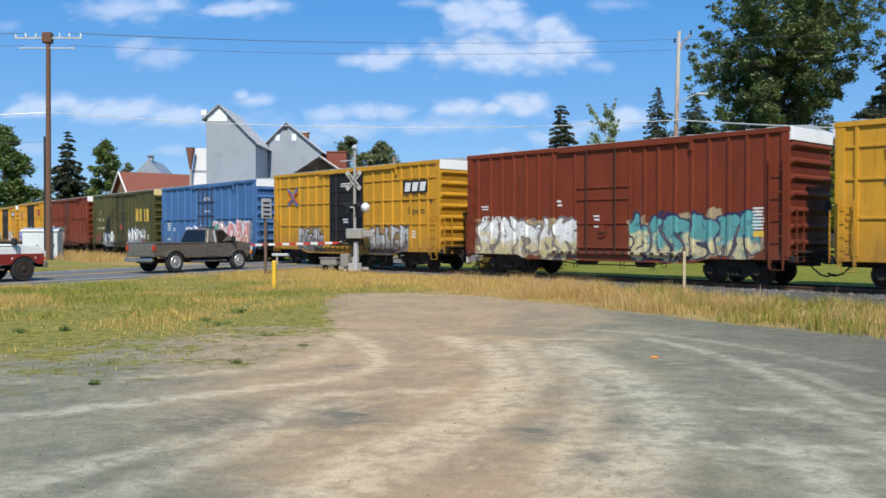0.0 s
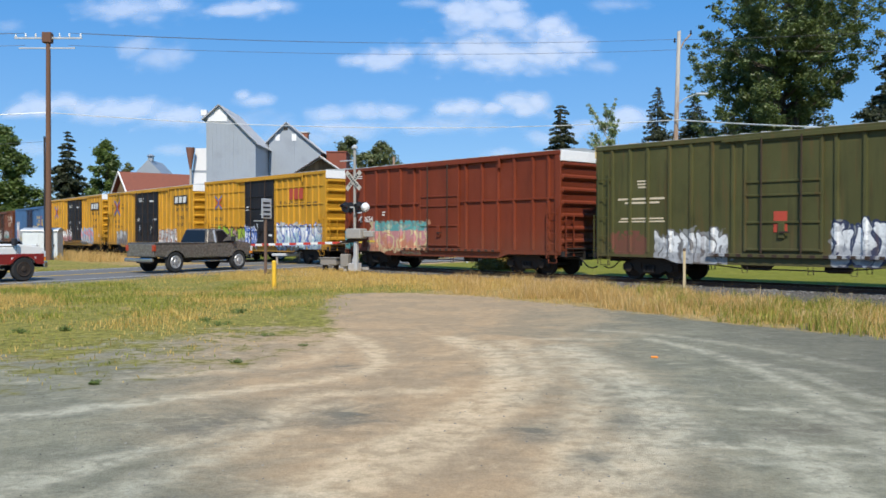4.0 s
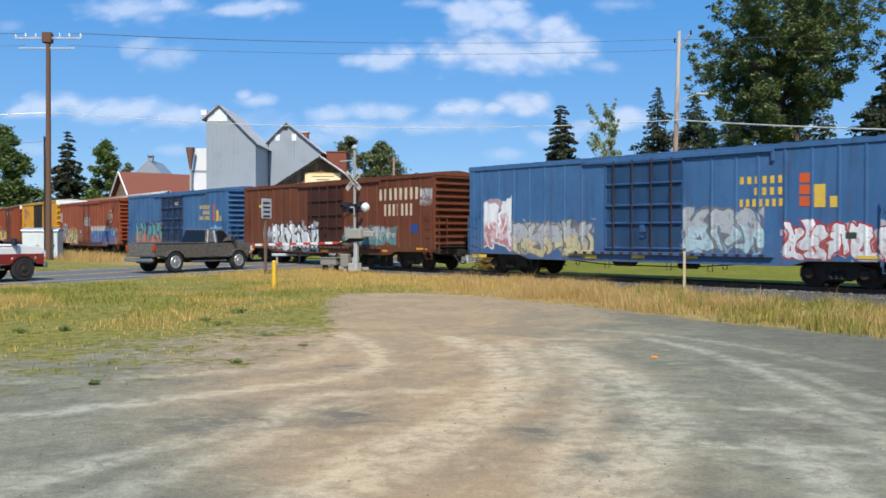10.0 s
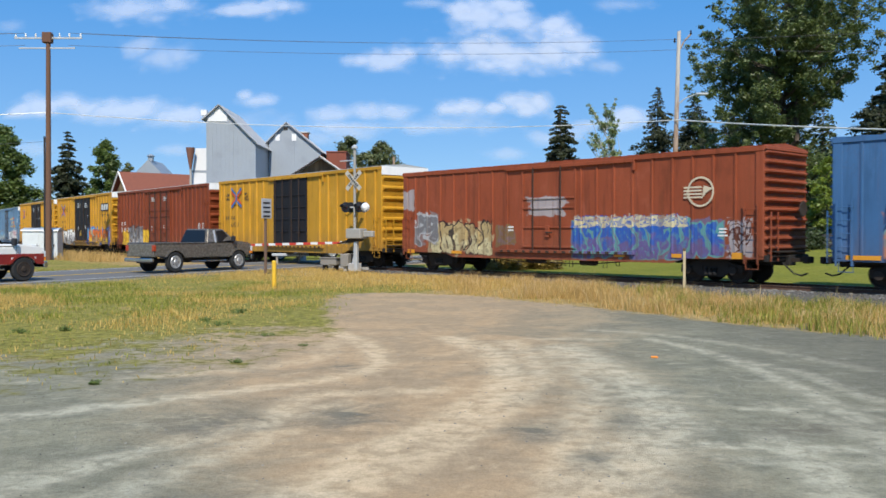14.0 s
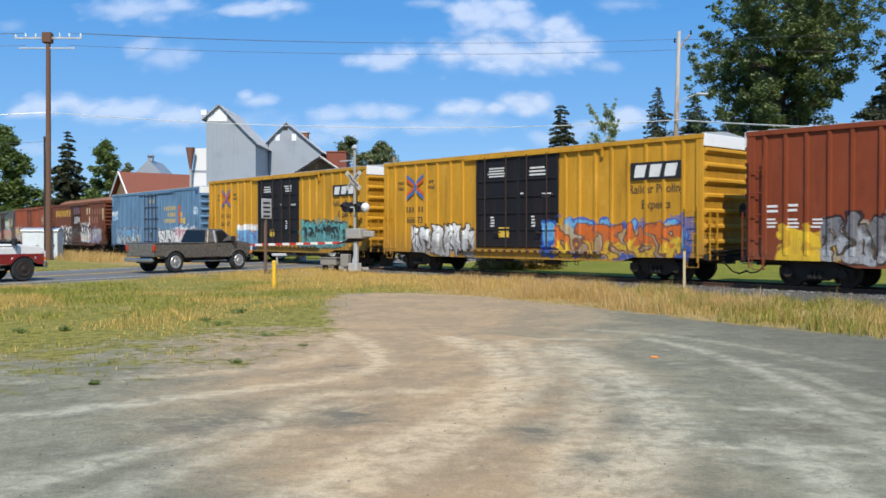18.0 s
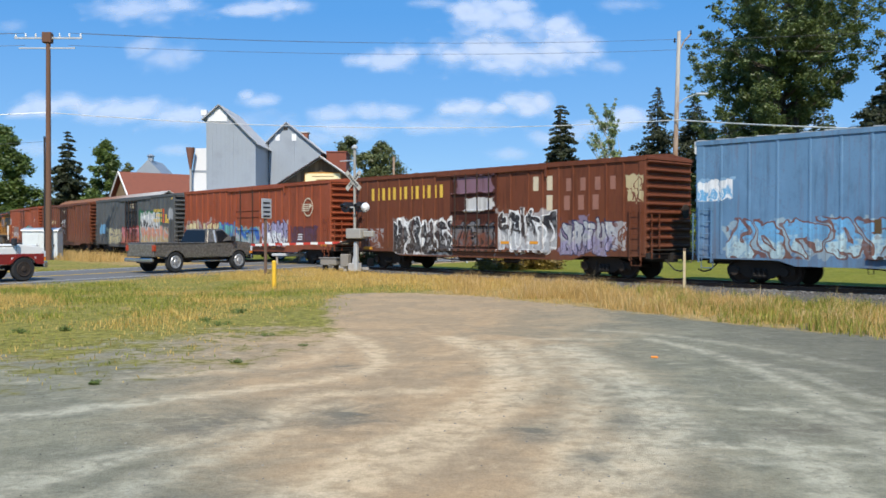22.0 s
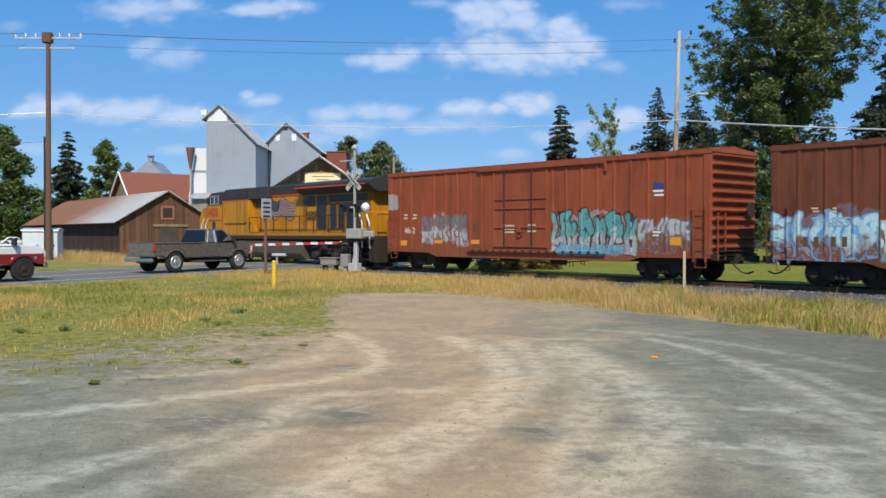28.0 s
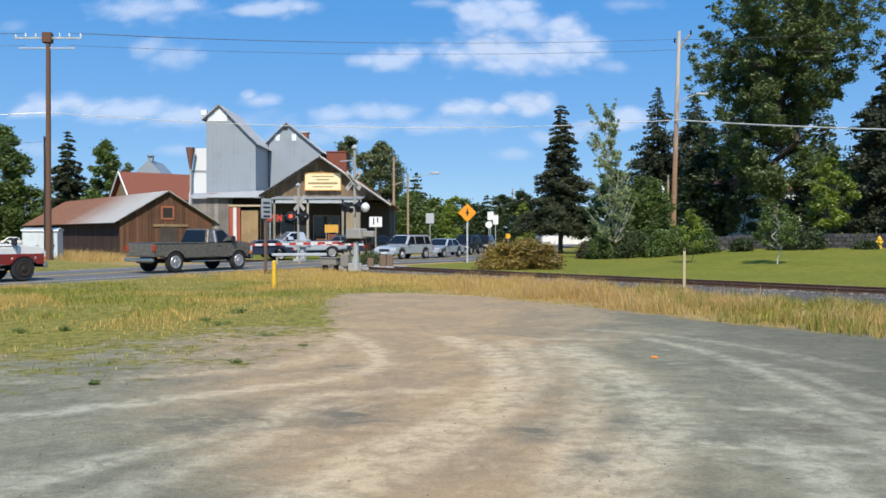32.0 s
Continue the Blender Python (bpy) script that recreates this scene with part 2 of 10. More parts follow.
def ground_material():
    m, nt, b = nodes("ground")
    vec = coords(nt)
    att = nt.nodes.new("ShaderNodeAttribute")
    att.attribute_name = "lot"
    sep = nt.nodes.new("ShaderNodeSeparateColor")
    nt.links.new(att.outputs["Color"], sep.inputs[0])
    lot, lawn, dry = sep.outputs
    wear = nt.nodes.new("ShaderNodeAttribute")
    wear.attribute_name = "wear"
    ws = nt.nodes.new("ShaderNodeSeparateColor")
    nt.links.new(wear.outputs["Color"], ws.inputs[0])
    way, warm, bare = ws.outputs
    n_f = tex(nt, "Noise", vec, 22, Detail=6.0, Roughness=0.7)
    n_m = tex(nt, "Noise", vec, 1.3, Detail=5.0, Roughness=0.6)
    n_l = tex(nt, "Noise", vec, 0.28, Detail=3.0)
    n_s = tex(nt, "Noise", vec, 75, Detail=2.0)
    n_t = tex(nt, "Noise", vec, 4.5, Detail=7.0, Roughness=0.72)
    n_b = tex(nt, "Noise", vec, 0.75, Detail=9.0, Roughness=0.7, Distortion=0.6)
    n_d = tex(nt, "Noise", coords(nt, (1.0, 1.2, 1.0)), 2.6, Detail=8.0, Roughness=0.7, Distortion=0.8)
    grit = mth(nt, "MULTIPLY_ADD", n_s.outputs[0], 0.9, mth(nt, "ADD", mth(nt, "MULTIPLY_ADD", n_f.outputs[0], 0.9, -0.95), mth(nt, "MULTIPLY", n_t.outputs[0], 1.1)), clamp=True)
    # packed gravel, dirt with the camera's warm central cast in its colour, and pale dust thrown on both
    stone = mixc(nt, grit, (0.138, 0.131, 0.088), (0.365, 0.343, 0.240))
    stone = mixc(nt, mth(nt, "MULTIPLY", step(nt, n_b.outputs[0], 0.58, 0.40), 0.5), stone, mixc(nt, grit, (0.070, 0.068, 0.050), (0.215, 0.205, 0.152)))
    earth = mixc(nt, grit, (0.29, 0.192, 0.104), (0.60, 0.425, 0.250))
    earth = mixc(nt, mth(nt, "MULTIPLY", step(nt, n_b.outputs[0], 0.60, 0.42), 0.55), earth, mixc(nt, grit, (0.175, 0.137, 0.086), (0.40, 0.31, 0.205)))
    soft = step(nt, mth(nt, "ADD", warm, mth(nt, "MULTIPLY_ADD", n_b.outputs[0], 0.7, -0.35)), 0.0, 0.85)
    dirt = mixc(nt, soft, stone, earth)
    pale = mixc(nt, soft, mixc(nt, grit, (0.38, 0.35, 0.255), (0.68, 0.62, 0.455)), mixc(nt, grit, (0.50, 0.37, 0.222), (0.84, 0.655, 0.42)))
    blow = mth(nt, "MULTIPLY", step(nt, n_d.outputs[0], 0.50, 0.70), mth(nt, "MULTIPLY_ADD", step(nt, n_m.outputs[0], 0.38, 0.62), 0.5, 0.12))
    broken = mth(nt, "MULTIPLY", way, mth(nt, "MULTIPLY", mth(nt, "MULTIPLY_ADD", step(nt, n_d.outputs[0], 0.34, 0.58), 0.72, 0.28), mth(nt, "MULTIPLY_ADD", step(nt, n_t.outputs[0], 0.38, 0.58), 0.5, 0.6), clamp=True))
    dirt = mixc(nt, mth(nt, "MULTIPLY", mth(nt, "SUBTRACT", 1.0, wear.outputs["Alpha"], clamp=True), step(nt, n_d.outputs[0], 0.66, 0.40)), dirt, mixc(nt, grit, (0.10, 0.09, 0.066), (0.25, 0.22, 0.165)))
    dust = mth(nt, "MAXIMUM", broken, mth(nt, "MULTIPLY", blow, bare))
    dirt = mixc(nt, mth(nt, "MULTIPLY", dust, 0.9), dirt, pale)
    bed = mixc(nt, grit, (0.045, 0.042, 0.032), (0.185, 0.175, 0.135))
    dirt = mixc(nt, att.outputs["Alpha"], dirt, bed)
    # rough grass ground
    gt = step(nt, mth(nt, "MULTIPLY_ADD", n_f.outputs[0], 0.3, mth(nt, "MULTIPLY", n_t.outputs[0], 0.7)), 0.36, 0.62)
    g1 = mixc(nt, gt, (0.10, 0.098, 0.02), (0.33, 0.285, 0.065))
    g2 = mixc(nt, gt, (0.20, 0.135, 0.045), (0.50, 0.355, 0.145))
    rough = mixc(nt, step(nt, mth(nt, "ADD", mth(nt, "MULTIPLY_ADD", n_m.outputs[0], 0.6, mth(nt, "MULTIPLY", n_l.outputs[0], 0.6)), mth(nt, "MULTIPLY_ADD", dry, 0.4, -0.25)), 0.40, 0.53), g1, g2)
    green = mixc(nt, gt, (0.11, 0.122, 0.013), (0.235, 0.235, 0.034))
    green = mixc(nt, mth(nt, "MULTIPLY", step(nt, n_m.outputs[0], 0.42, 0.72), 0.5), green, (0.27, 0.24, 0.05))
    green = mixc(nt, mth(nt, "MULTIPLY", step(nt, n_l.outputs[0], 0.45, 0.65), 0.45), green, (0.125, 0.15, 0.02))
    c = mixc(nt, lawn, rough, green)
    edge = step(nt, mth(nt, "ADD", lot, mth(nt, "ADD", mth(nt, "MULTIPLY_ADD", n_m.outputs[0], 0.9, -0.45), mth(nt, "MULTIPLY_ADD", n_t.outputs[0], 0.8, -0.4))), 0.36, 0.60)
    c = mixc(nt, edge, c, dirt)
    nt.links.new(c, b.inputs["Base Color"])
    b.inputs["Roughness"].default_value = 0.95
    b.inputs["Specular IOR Level"].default_value = 0.15
    bump(nt, b, mth(nt, "ADD", mth(nt, "MULTIPLY_ADD", n_s.outputs[0], 0.35, n_f.outputs[0]), n_m.outputs[0]), 0.6, 0.04)
    return m


def way_dust(xs, ys):
    """How much dust the tyre ways hold, on a grid of places."""
    X, Y = np.meshgrid(np.array(xs), np.array(ys))
    out = np.zeros(X.shape)
    for half, strong, line in WAYS:
        pts = [Vector((*q, 0)) for q in line]
        best = np.full(X.shape, 9.0)
        for i in range(len(pts) - 1):
            a, b = pts[i], pts[i + 1]
            ta, tb = (b - pts[max(0, i - 1)]) / 2, (pts[min(len(pts) - 1, i + 2)] - a) / 2
            p = a
            for k in range(1, 9):
                t = k / 8
                q = a * (2 * t**3 - 3 * t * t + 1) + ta * (t**3 - 2 * t * t + t) + b * (3 * t * t - 2 * t**3) + tb * (t**3 - t * t)
                dx, dy = q.x - p.x, q.y - p.y
                u = np.clip(((X - p.x) * dx + (Y - p.y) * dy) / (dx * dx + dy * dy + 1e-9), 0, 1)
                best = np.minimum(best, np.hypot(X - p.x - u * dx, Y - p.y - u * dy))
                p = q
        out = np.maximum(out, strong * np.clip(1.45 - best / half * 0.9, 0, 1) ** 1.2)
    return out


def build_ground():
    xs = axis(-3500, 3500, -7.6, 9.0, 0.13, 1.12)
    ys = axis(-3500, 4500, 5.4, 17.2, 0.13, 1.06)
    nx, ny = len(xs), len(ys)
    ways = way_dust(xs, ys)
    verts, cols, worn = [], [], []
    for j, y in enumerate(ys):
        for i, x in enumerate(xs):
            far = max(abs(x), abs(y)) > 400
            verts.append((x, y, -0.1 if far else height(x, y)))
            if far:
                cols.append((0, 0.6, 0.3, 0))
                worn.append((0, 0, 0, 1))
                continue
            off, s = track_off(x, y)
            ld = lot_depth(x, y)
            lot = smooth01(-1.2, 1.2, ld)
            shoulder = 1 - smooth01(4.3, 6.2, abs(poly_dist((x, y), ROAD)))
            lawn = smooth01(3.6, 5.0, off) * (1 - shoulder)
            dry = max(smooth01(-9, -3, off) * 0.9, 0.85 * smooth01(-2, 2, x) * (1 - 0.7 * smooth01(6, 10, x))) + 0.15 * smooth01(6, 20, x)
            lot = max(lot, 0.58 * smooth01(-9, 0, ld) * (1 - smooth01(15, 22, y)) * (off < -4))
            bank = smooth01(-6.0, -4.6, off) * (off < 3) * smooth01(4, 8, x)
            # darker gravel towards +x, with the lens's edge falloff put into the colour
            cols.append((max(lot, shoulder * 0.8, bank), lawn, dry, max(bank, 0.6 * smooth01(2.6, 7.5, x))))
            stain = max(math.exp(-((x - a) / p) ** 2 - ((y - b) / q) ** 2) for a, b, p, q in STAINS)
            # warm tone towards the middle: tan dirt plus the camera's colour cast
            mid = np.interp(y, (6, 12, 17, 24), (0.1, -0.9, -1.2, 0.0))
            wide = np.interp(y, (6, 12, 17, 28), (2.5, 4.6, 6.2, 8.5))
            worn.append((ways[j, i] * (1 - 0.6 * stain), max(0.0, 1 - abs(x - mid) / wide) * (1 - 0.4 * stain), (1 - 0.6 * stain) * (0.3 + 0.7 * (1 - smooth01(15, 19, y))), 1 - stain))
    faces = [(j * nx + i, j * nx + i + 1, (j + 1) * nx + i + 1, (j + 1) * nx + i) for j in range(ny - 1) for i in range(nx - 1)]
    me = bpy.data.meshes.new("ground")
    me.from_pydata(verts, [], faces)
    for name, rows in (("lot", cols), ("wear", worn)):
        ca = me.color_attributes.new(name, "FLOAT_COLOR", "POINT")
        ca.data.foreach_set("color", [float(c) for col in rows for c in col])
    me.materials.append(ground_material())
    me.polygons.foreach_set("use_smooth", [True] * len(me.polygons))
    tagged(new("ground", me), "dusty gravel lot with dry grass verges", "ground", kind="structure")


build_ground()


def curve_pts(pts, seg=2.0):
    """A smooth line through the points."""
    v = [Vector((*p, 0)) for p in pts]
    out = []
    for i in range(len(v) - 1):
        a, b = v[i], v[i + 1]
        ta = (b - v[max(0, i - 1)]) / (2 if i else 1)
        tb = (v[min(len(v) - 1, i + 2)] - a) / (2 if i + 2 < len(v) else 1)
        la = (b - a).length
        ta, tb = ta.normalized() * la, tb.normalized() * la
        n = max(2, int(la / seg))
        for k in range(n):
            t = k / n
            out.append(a * (2 * t**3 - 3 * t * t + 1) + ta * (t**3 - 2 * t * t + t) + b * (3 * t * t - 2 * t**3) + tb * (t**3 - t * t))
    out.append(v[-1])
    return out


def road_z(x, y):
    off, s = track_off(x, y)
    return 0.02 + 0.10 * (1 - smooth01(2.5, 22, abs(off - MID)))


def ribbon(line, o0, o1, dz, thick=0.06, zf=road_z, dash=None):
    """A strip beside the line, from o0 to o1 metres to its left."""
    bm = bmesh.new()
    prev, run = None, 0.0
    for i, p in enumerate(line):
        d = (line[min(i + 1, len(line) - 1)] - line[max(i - 1, 0)]).normalized()
        nrm = Vector((-d.y, d.x, 0))
        z = zf(p.x, p.y) + dz
        q = [p + nrm * o0 + Vector((0, 0, z)), p + nrm * o1 + Vector((0, 0, z))]
        ring = [bm.verts.new(c) for c in (q[0] - Vector((0, 0, thick)), q[0], q[1], q[1] - Vector((0, 0, thick)))]
        if prev:
            for a, b in ((0, 1), (1, 2), (2, 3)):
                bm.faces.new((prev[b], prev[a], ring[a], ring[b]))
        prev = ring
    bmesh.ops.recalc_face_normals(bm, faces=bm.faces)
    return bm


ASPHALT = plain("asphalt", (0.145, 0.138, 0.128), 0.9, 0, 0.3, 4, 0.35)
LINE_Y = plain("worn_yellow_line", (0.62, 0.40, 0.05), 0.7, 0, 0.25, 4)
LINE_W = plain("worn_white_line", (0.6, 0.6, 0.57), 0.7, 0, 0.2, 4)
road_line = curve_pts(ROAD)
tagged(obj("road", ribbon(road_line, -4.2, 4.2, 0, 0.3), ASPHALT), "two-lane grey asphalt road crossing the railway", "road", kind="structure")
for o in (-0.18, 0.06):
    tagged(obj("centre_line", ribbon(road_line, o, o + 0.12, 0.006, 0.004), LINE_Y), "worn double yellow line on asphalt", "road marking", kind="structure")
for o in (-3.6, 3.5):
    tagged(obj("edge_line", ribbon(road_line, o, o + 0.1, 0.006, 0.004), LINE_W), "worn white edge line on asphalt", "road marking", kind="structure")

# ---- railway ----
BALLAST = plain("ballast", (0.10, 0.09, 0.08), 0.95, 0, 0.55, 8, 0.4, bmp=0.8)
track_pts = [Vector((*along(s, MID)[:2], 0)) for s in np.arange(-330, 130, 2.0)]
bm = bmesh.new()
prev = None
for i, p in enumerate(track_pts):
    d = (track_pts[min(i + 1, len(track_pts) - 1)] - track_pts[max(i - 1, 0)]).normalized()
    nrm = Vector((-d.y, d.x, 0))
    ring = [bm.verts.new(p + nrm * o + Vector((0, 0, z))) for o, z in ((-3.1, -0.22), (-1.7, -0.03), (1.7, -0.03), (3.1, -0.22))]
    if prev:
        for a in range(3):
            bm.faces.new((prev[a + 1], prev[a], ring[a], ring[a + 1]))
    prev = ring
bmesh.ops.recalc_face_normals(bm, faces=bm.faces)
tagged(obj("ballast_bed", bm, BALLAST), "grey crushed stone bed under the rails", "ballast", kind="structure")
for side in (-1, 1):
    bm = bmesh.new()
    prev = None
    prof = [(-0.07, -0.06), (-0.07, -0.045), (-0.012, -0.03), (-0.012, 0.075), (-0.036, 0.085), (-0.036, 0.12), (0.036, 0.12), (0.036, 0.085), (0.012, 0.075), (0.012, -0.03), (0.07, -0.045), (0.07, -0.06)]
    for i, p in enumerate(track_pts):
        d = (track_pts[min(i + 1, len(track_pts) - 1)] - track_pts[max(i - 1, 0)]).normalized()
        nrm = Vector((-d.y, d.x, 0))
        ring = [bm.verts.new(p + nrm * (side * 0.753 + o) + Vector((0, 0, z))) for o, z in prof]
        if prev:
            for a in range(len(prof)):
                f = bm.faces.new((prev[a], prev[(a + 1) % 12], ring[(a + 1) % 12], ring[a]))
                f.material_index = 1 if a == 5 else 0
        prev = ring
    bmesh.ops.recalc_face_normals(bm, faces=bm.faces)
    tagged(obj("rail", bm, [RUST, RAILTOP]), "rusty steel rail with polished head", "rail", "rails", "structure")
tie = obj("railway_tie", boxes((-0.11, 0.11, -1.3, 1.3, -0.2, -0.045), bevel=0.01), CREOSOTE)
tagged(tie, "dark creosoted wooden tie", "tie", "railway ties", "structure")
ties = [s for s in np.arange(-150, 60, 0.55)]
for i, s in enumerate(ties):
    x, y, h = along(s, MID)
    m = pose(x, y, 0.0, 0, 0, 90 - math.degrees(h) - 90 + random.uniform(-1.5, 1.5))
    if i == 0:
        tie.matrix_world = m
    elif -60 < s < 45:
        t = new("railway_tie", tie.data)
        t.matrix_world = m
        tagged(t, "dark creosoted wooden tie", "tie", "railway ties", "structure")

# ---- the train ----
def vop(nt, op, a, b=None, k=None):
    n = nt.nodes.new("ShaderNodeVectorMath")
    n.operation = op
    nt.links.new(a, n.inputs[0])
    if b is not None:
        nt.links.new(b, n.inputs[1])
    if k is not None:
        nt.links.new(k, n.inputs["Scale"])
    return n.outputs["Value" if op in ("DOT_PRODUCT", "LENGTH") else "Vector"]


def xy(nt, x, y):
    n = nt.nodes.new("ShaderNodeCombineXYZ")
    for sock, v in zip(n.inputs, (x, y)):
        if isinstance(v, (int, float)):
            sock.default_value = v
        else:
            nt.links.new(v, sock)
    return n.outputs[0]


def tag_group():
    """Sprayed block letters over a base colour, as a node group: each letter a few fat strokes with an outline, on a ragged cloud of second colour."""
    g = bpy.data.node_groups.new("sprayed_tag", "ShaderNodeTree")
    for nm, kind in (("Vector", "Vector"), ("Base", "Color"), ("X0", "Float"), ("Width", "Float"), ("Z0", "Float"), ("Height", "Float"), ("Fill", "Color"), ("Second", "Color"), ("Line", "Color"), ("Letters", "Float"), ("Seed", "Float")):
        g.interface.new_socket(nm, in_out="INPUT", socket_type="NodeSocket" + kind)
    g.interface.new_socket("Color", in_out="OUTPUT", socket_type="NodeSocketColor")
    nt = g
    put = g.nodes.new("NodeGroupInput").outputs
    vec, base, x0, wx, z0, hz, fill, fill2, line, cells, seed = [put[k] for k in range(11)]
    sep = nt.nodes.new("ShaderNodeSeparateXYZ")
    nt.links.new(vec, sep.inputs[0])
    u = mth(nt, "DIVIDE", mth(nt, "SUBTRACT", sep.outputs[0], x0), wx)
    v = mth(nt, "DIVIDE", mth(nt, "SUBTRACT", sep.outputs[2], z0), hz)
    wide = mth(nt, "DIVIDE", wx, hz)
    cmb = nt.nodes.new("ShaderNodeCombineXYZ")
    for sock, w in zip(cmb.inputs, (mth(nt, "MULTIPLY", u, wide), v, mth(nt, "MULTIPLY", seed, 7.3))):
        nt.links.new(w, sock)
    bend = tex(nt, "Noise", cmb.outputs[0], 1.7, Detail=1.0)
    n = tex(nt, "Noise", cmb.outputs[0], 2.3, Detail=2.0, Distortion=0.6)
    n2 = tex(nt, "Noise", cmb.outputs[0], 6.0, Detail=2.0)
    asp = mth(nt, "DIVIDE", wide, cells)
    uc = mth(nt, "ADD", mth(nt, "MULTIPLY", u, cells), mth(nt, "MULTIPLY_ADD", bend.outputs[0], 1.5, mth(nt, "MULTIPLY_ADD", v, 0.18, -0.84)))
    cell = mth(nt, "FLOOR", uc)
    cut = mth(nt, "SUBTRACT", uc, cell)
    py = mth(nt, "ADD", v, mth(nt, "MULTIPLY_ADD", n.outputs[0], 0.40, -0.20))
    P = xy(nt, mth(nt, "MULTIPLY", cut, asp), py)
    rnd = []
    for k in (0.5, 9.5):
        wn_ = nt.nodes.new("ShaderNodeTexWhiteNoise")
        wn_.noise_dimensions = "2D"
        nt.links.new(xy(nt, cell, mth(nt, "ADD", seed, k)), wn_.inputs["Vector"])
        sc = nt.nodes.new("ShaderNodeSeparateColor")
        nt.links.new(wn_.outputs["Color"], sc.inputs[0])
        rnd += list(sc.outputs)
    r1, r2, r3, r4, r5, r6 = rnd

    def at(r, k, c, up):
        """A stroke's end: across in shares of the letter, up in shares of the height."""
        return xy(nt, mth(nt, "MULTIPLY", mth(nt, "MULTIPLY_ADD", r, k, c), asp), up)

    def lin(r, k, c):
        return mth(nt, "MULTIPLY_ADD", r, k, c)
    flip = mth(nt, "GREATER_THAN", r5, 0.5)
    segs = (
        (at(r1, 0.14, 0.17, lin(r2, 0.12, 0.06)), at(r3, 0.2, 0.18, lin(r4, -0.15, 0.94))),
        (at(r3, -0.16, 0.83, lin(r5, 0.3, 0.04)), at(r1, -0.16, 0.82, lin(r6, -0.45, 0.94))),
        (at(r4, 0.1, 0.2, lin(r6, 0.72, 0.16)), at(r6, -0.1, 0.84, lin(r2, 0.72, 0.14))),
        (at(r2, 0.1, 0.15, lin(flip, 0.7, 0.12)), at(r5, -0.2, 0.84, lin(flip, 0.72, 0.10))),
    )
    d = None
    for A, B in segs:
        pa, ba = vop(nt, "SUBTRACT", P, A), vop(nt, "SUBTRACT", B, A)
        h = mth(nt, "DIVIDE", vop(nt, "DOT_PRODUCT", pa, ba), vop(nt, "DOT_PRODUCT", ba, ba), clamp=True)
        q = vop(nt, "LENGTH", vop(nt, "SUBTRACT", pa, vop(nt, "SCALE", ba, None, h)))
        d = q if d is None else mth(nt, "MINIMUM", d, q)
    th = mth(nt, "MINIMUM", mth(nt, "MULTIPLY", asp, 0.185), 0.12)
    d = mth(nt, "DIVIDE", mth(nt, "ADD", d, mth(nt, "MULTIPLY_ADD", n2.outputs[0], 0.09, -0.045)), th)
    inside_ = mth(nt, "SUBTRACT", 1.0, step(nt, d, 0.88, 1.06))
    inked = mth(nt, "SUBTRACT", 1.0, step(nt, d, 1.42, 1.6))
    ends = mth(nt, "MULTIPLY", mth(nt, "MULTIPLY", step(nt, u, 0.0, 0.02), mth(nt, "SUBTRACT", 1.0, step(nt, u, 0.98, 1.0))), mth(nt, "MULTIPLY", step(nt, v, -0.06, 0.0), mth(nt, "SUBTRACT", 1.0, step(nt, v, 1.04, 1.10))))
    du = mth(nt, "MULTIPLY", mth(nt, "MINIMUM", u, mth(nt, "SUBTRACT", 1.0, u)), wide)
    dv = mth(nt, "MINIMUM", mth(nt, "MULTIPLY", v, 1.6), mth(nt, "SUBTRACT", 1.0, v))
    halo = step(nt, mth(nt, "ADD", mth(nt, "MINIMUM", du, dv), mth(nt, "MULTIPLY_ADD", n.outputs[0], 1.1, -0.60)), 0.02, 0.09)
    f = mixc(nt, step(nt, mth(nt, "ADD", v, mth(nt, "MULTIPLY_ADD", n.outputs[0], 1.3, -0.65)), 0.36, 0.56), fill2, fill)
    f = mixc(nt, mth(nt, "MULTIPLY", step(nt, n2.outputs[0], 0.56, 0.64), 0.4), f, line)
    f = mixc(nt, mth(nt, "MULTIPLY", step(nt, n2.outputs[0], 0.42, 0.34), 0.45), f, fill)
    worn = mth(nt, "MULTIPLY_ADD", step(nt, n2.outputs[0], 0.25, 0.5), 0.25, 0.66)
    ground_ = mixc(nt, 0.25, fill2, line)
    c = mixc(nt, mth(nt, "MULTIPLY", halo, mth(nt, "MULTIPLY", worn, 0.72)), base, ground_)
    c = mixc(nt, mth(nt, "MULTIPLY", mth(nt, "MULTIPLY", inked, ends), worn), c, line)
    c = mixc(nt, mth(nt, "MULTIPLY", mth(nt, "MULTIPLY", inside_, ends), mth(nt, "ADD", worn, 0.08)), c, f)
    nt.links.new(c, g.nodes.new("NodeGroupOutput").inputs[0])
    return g


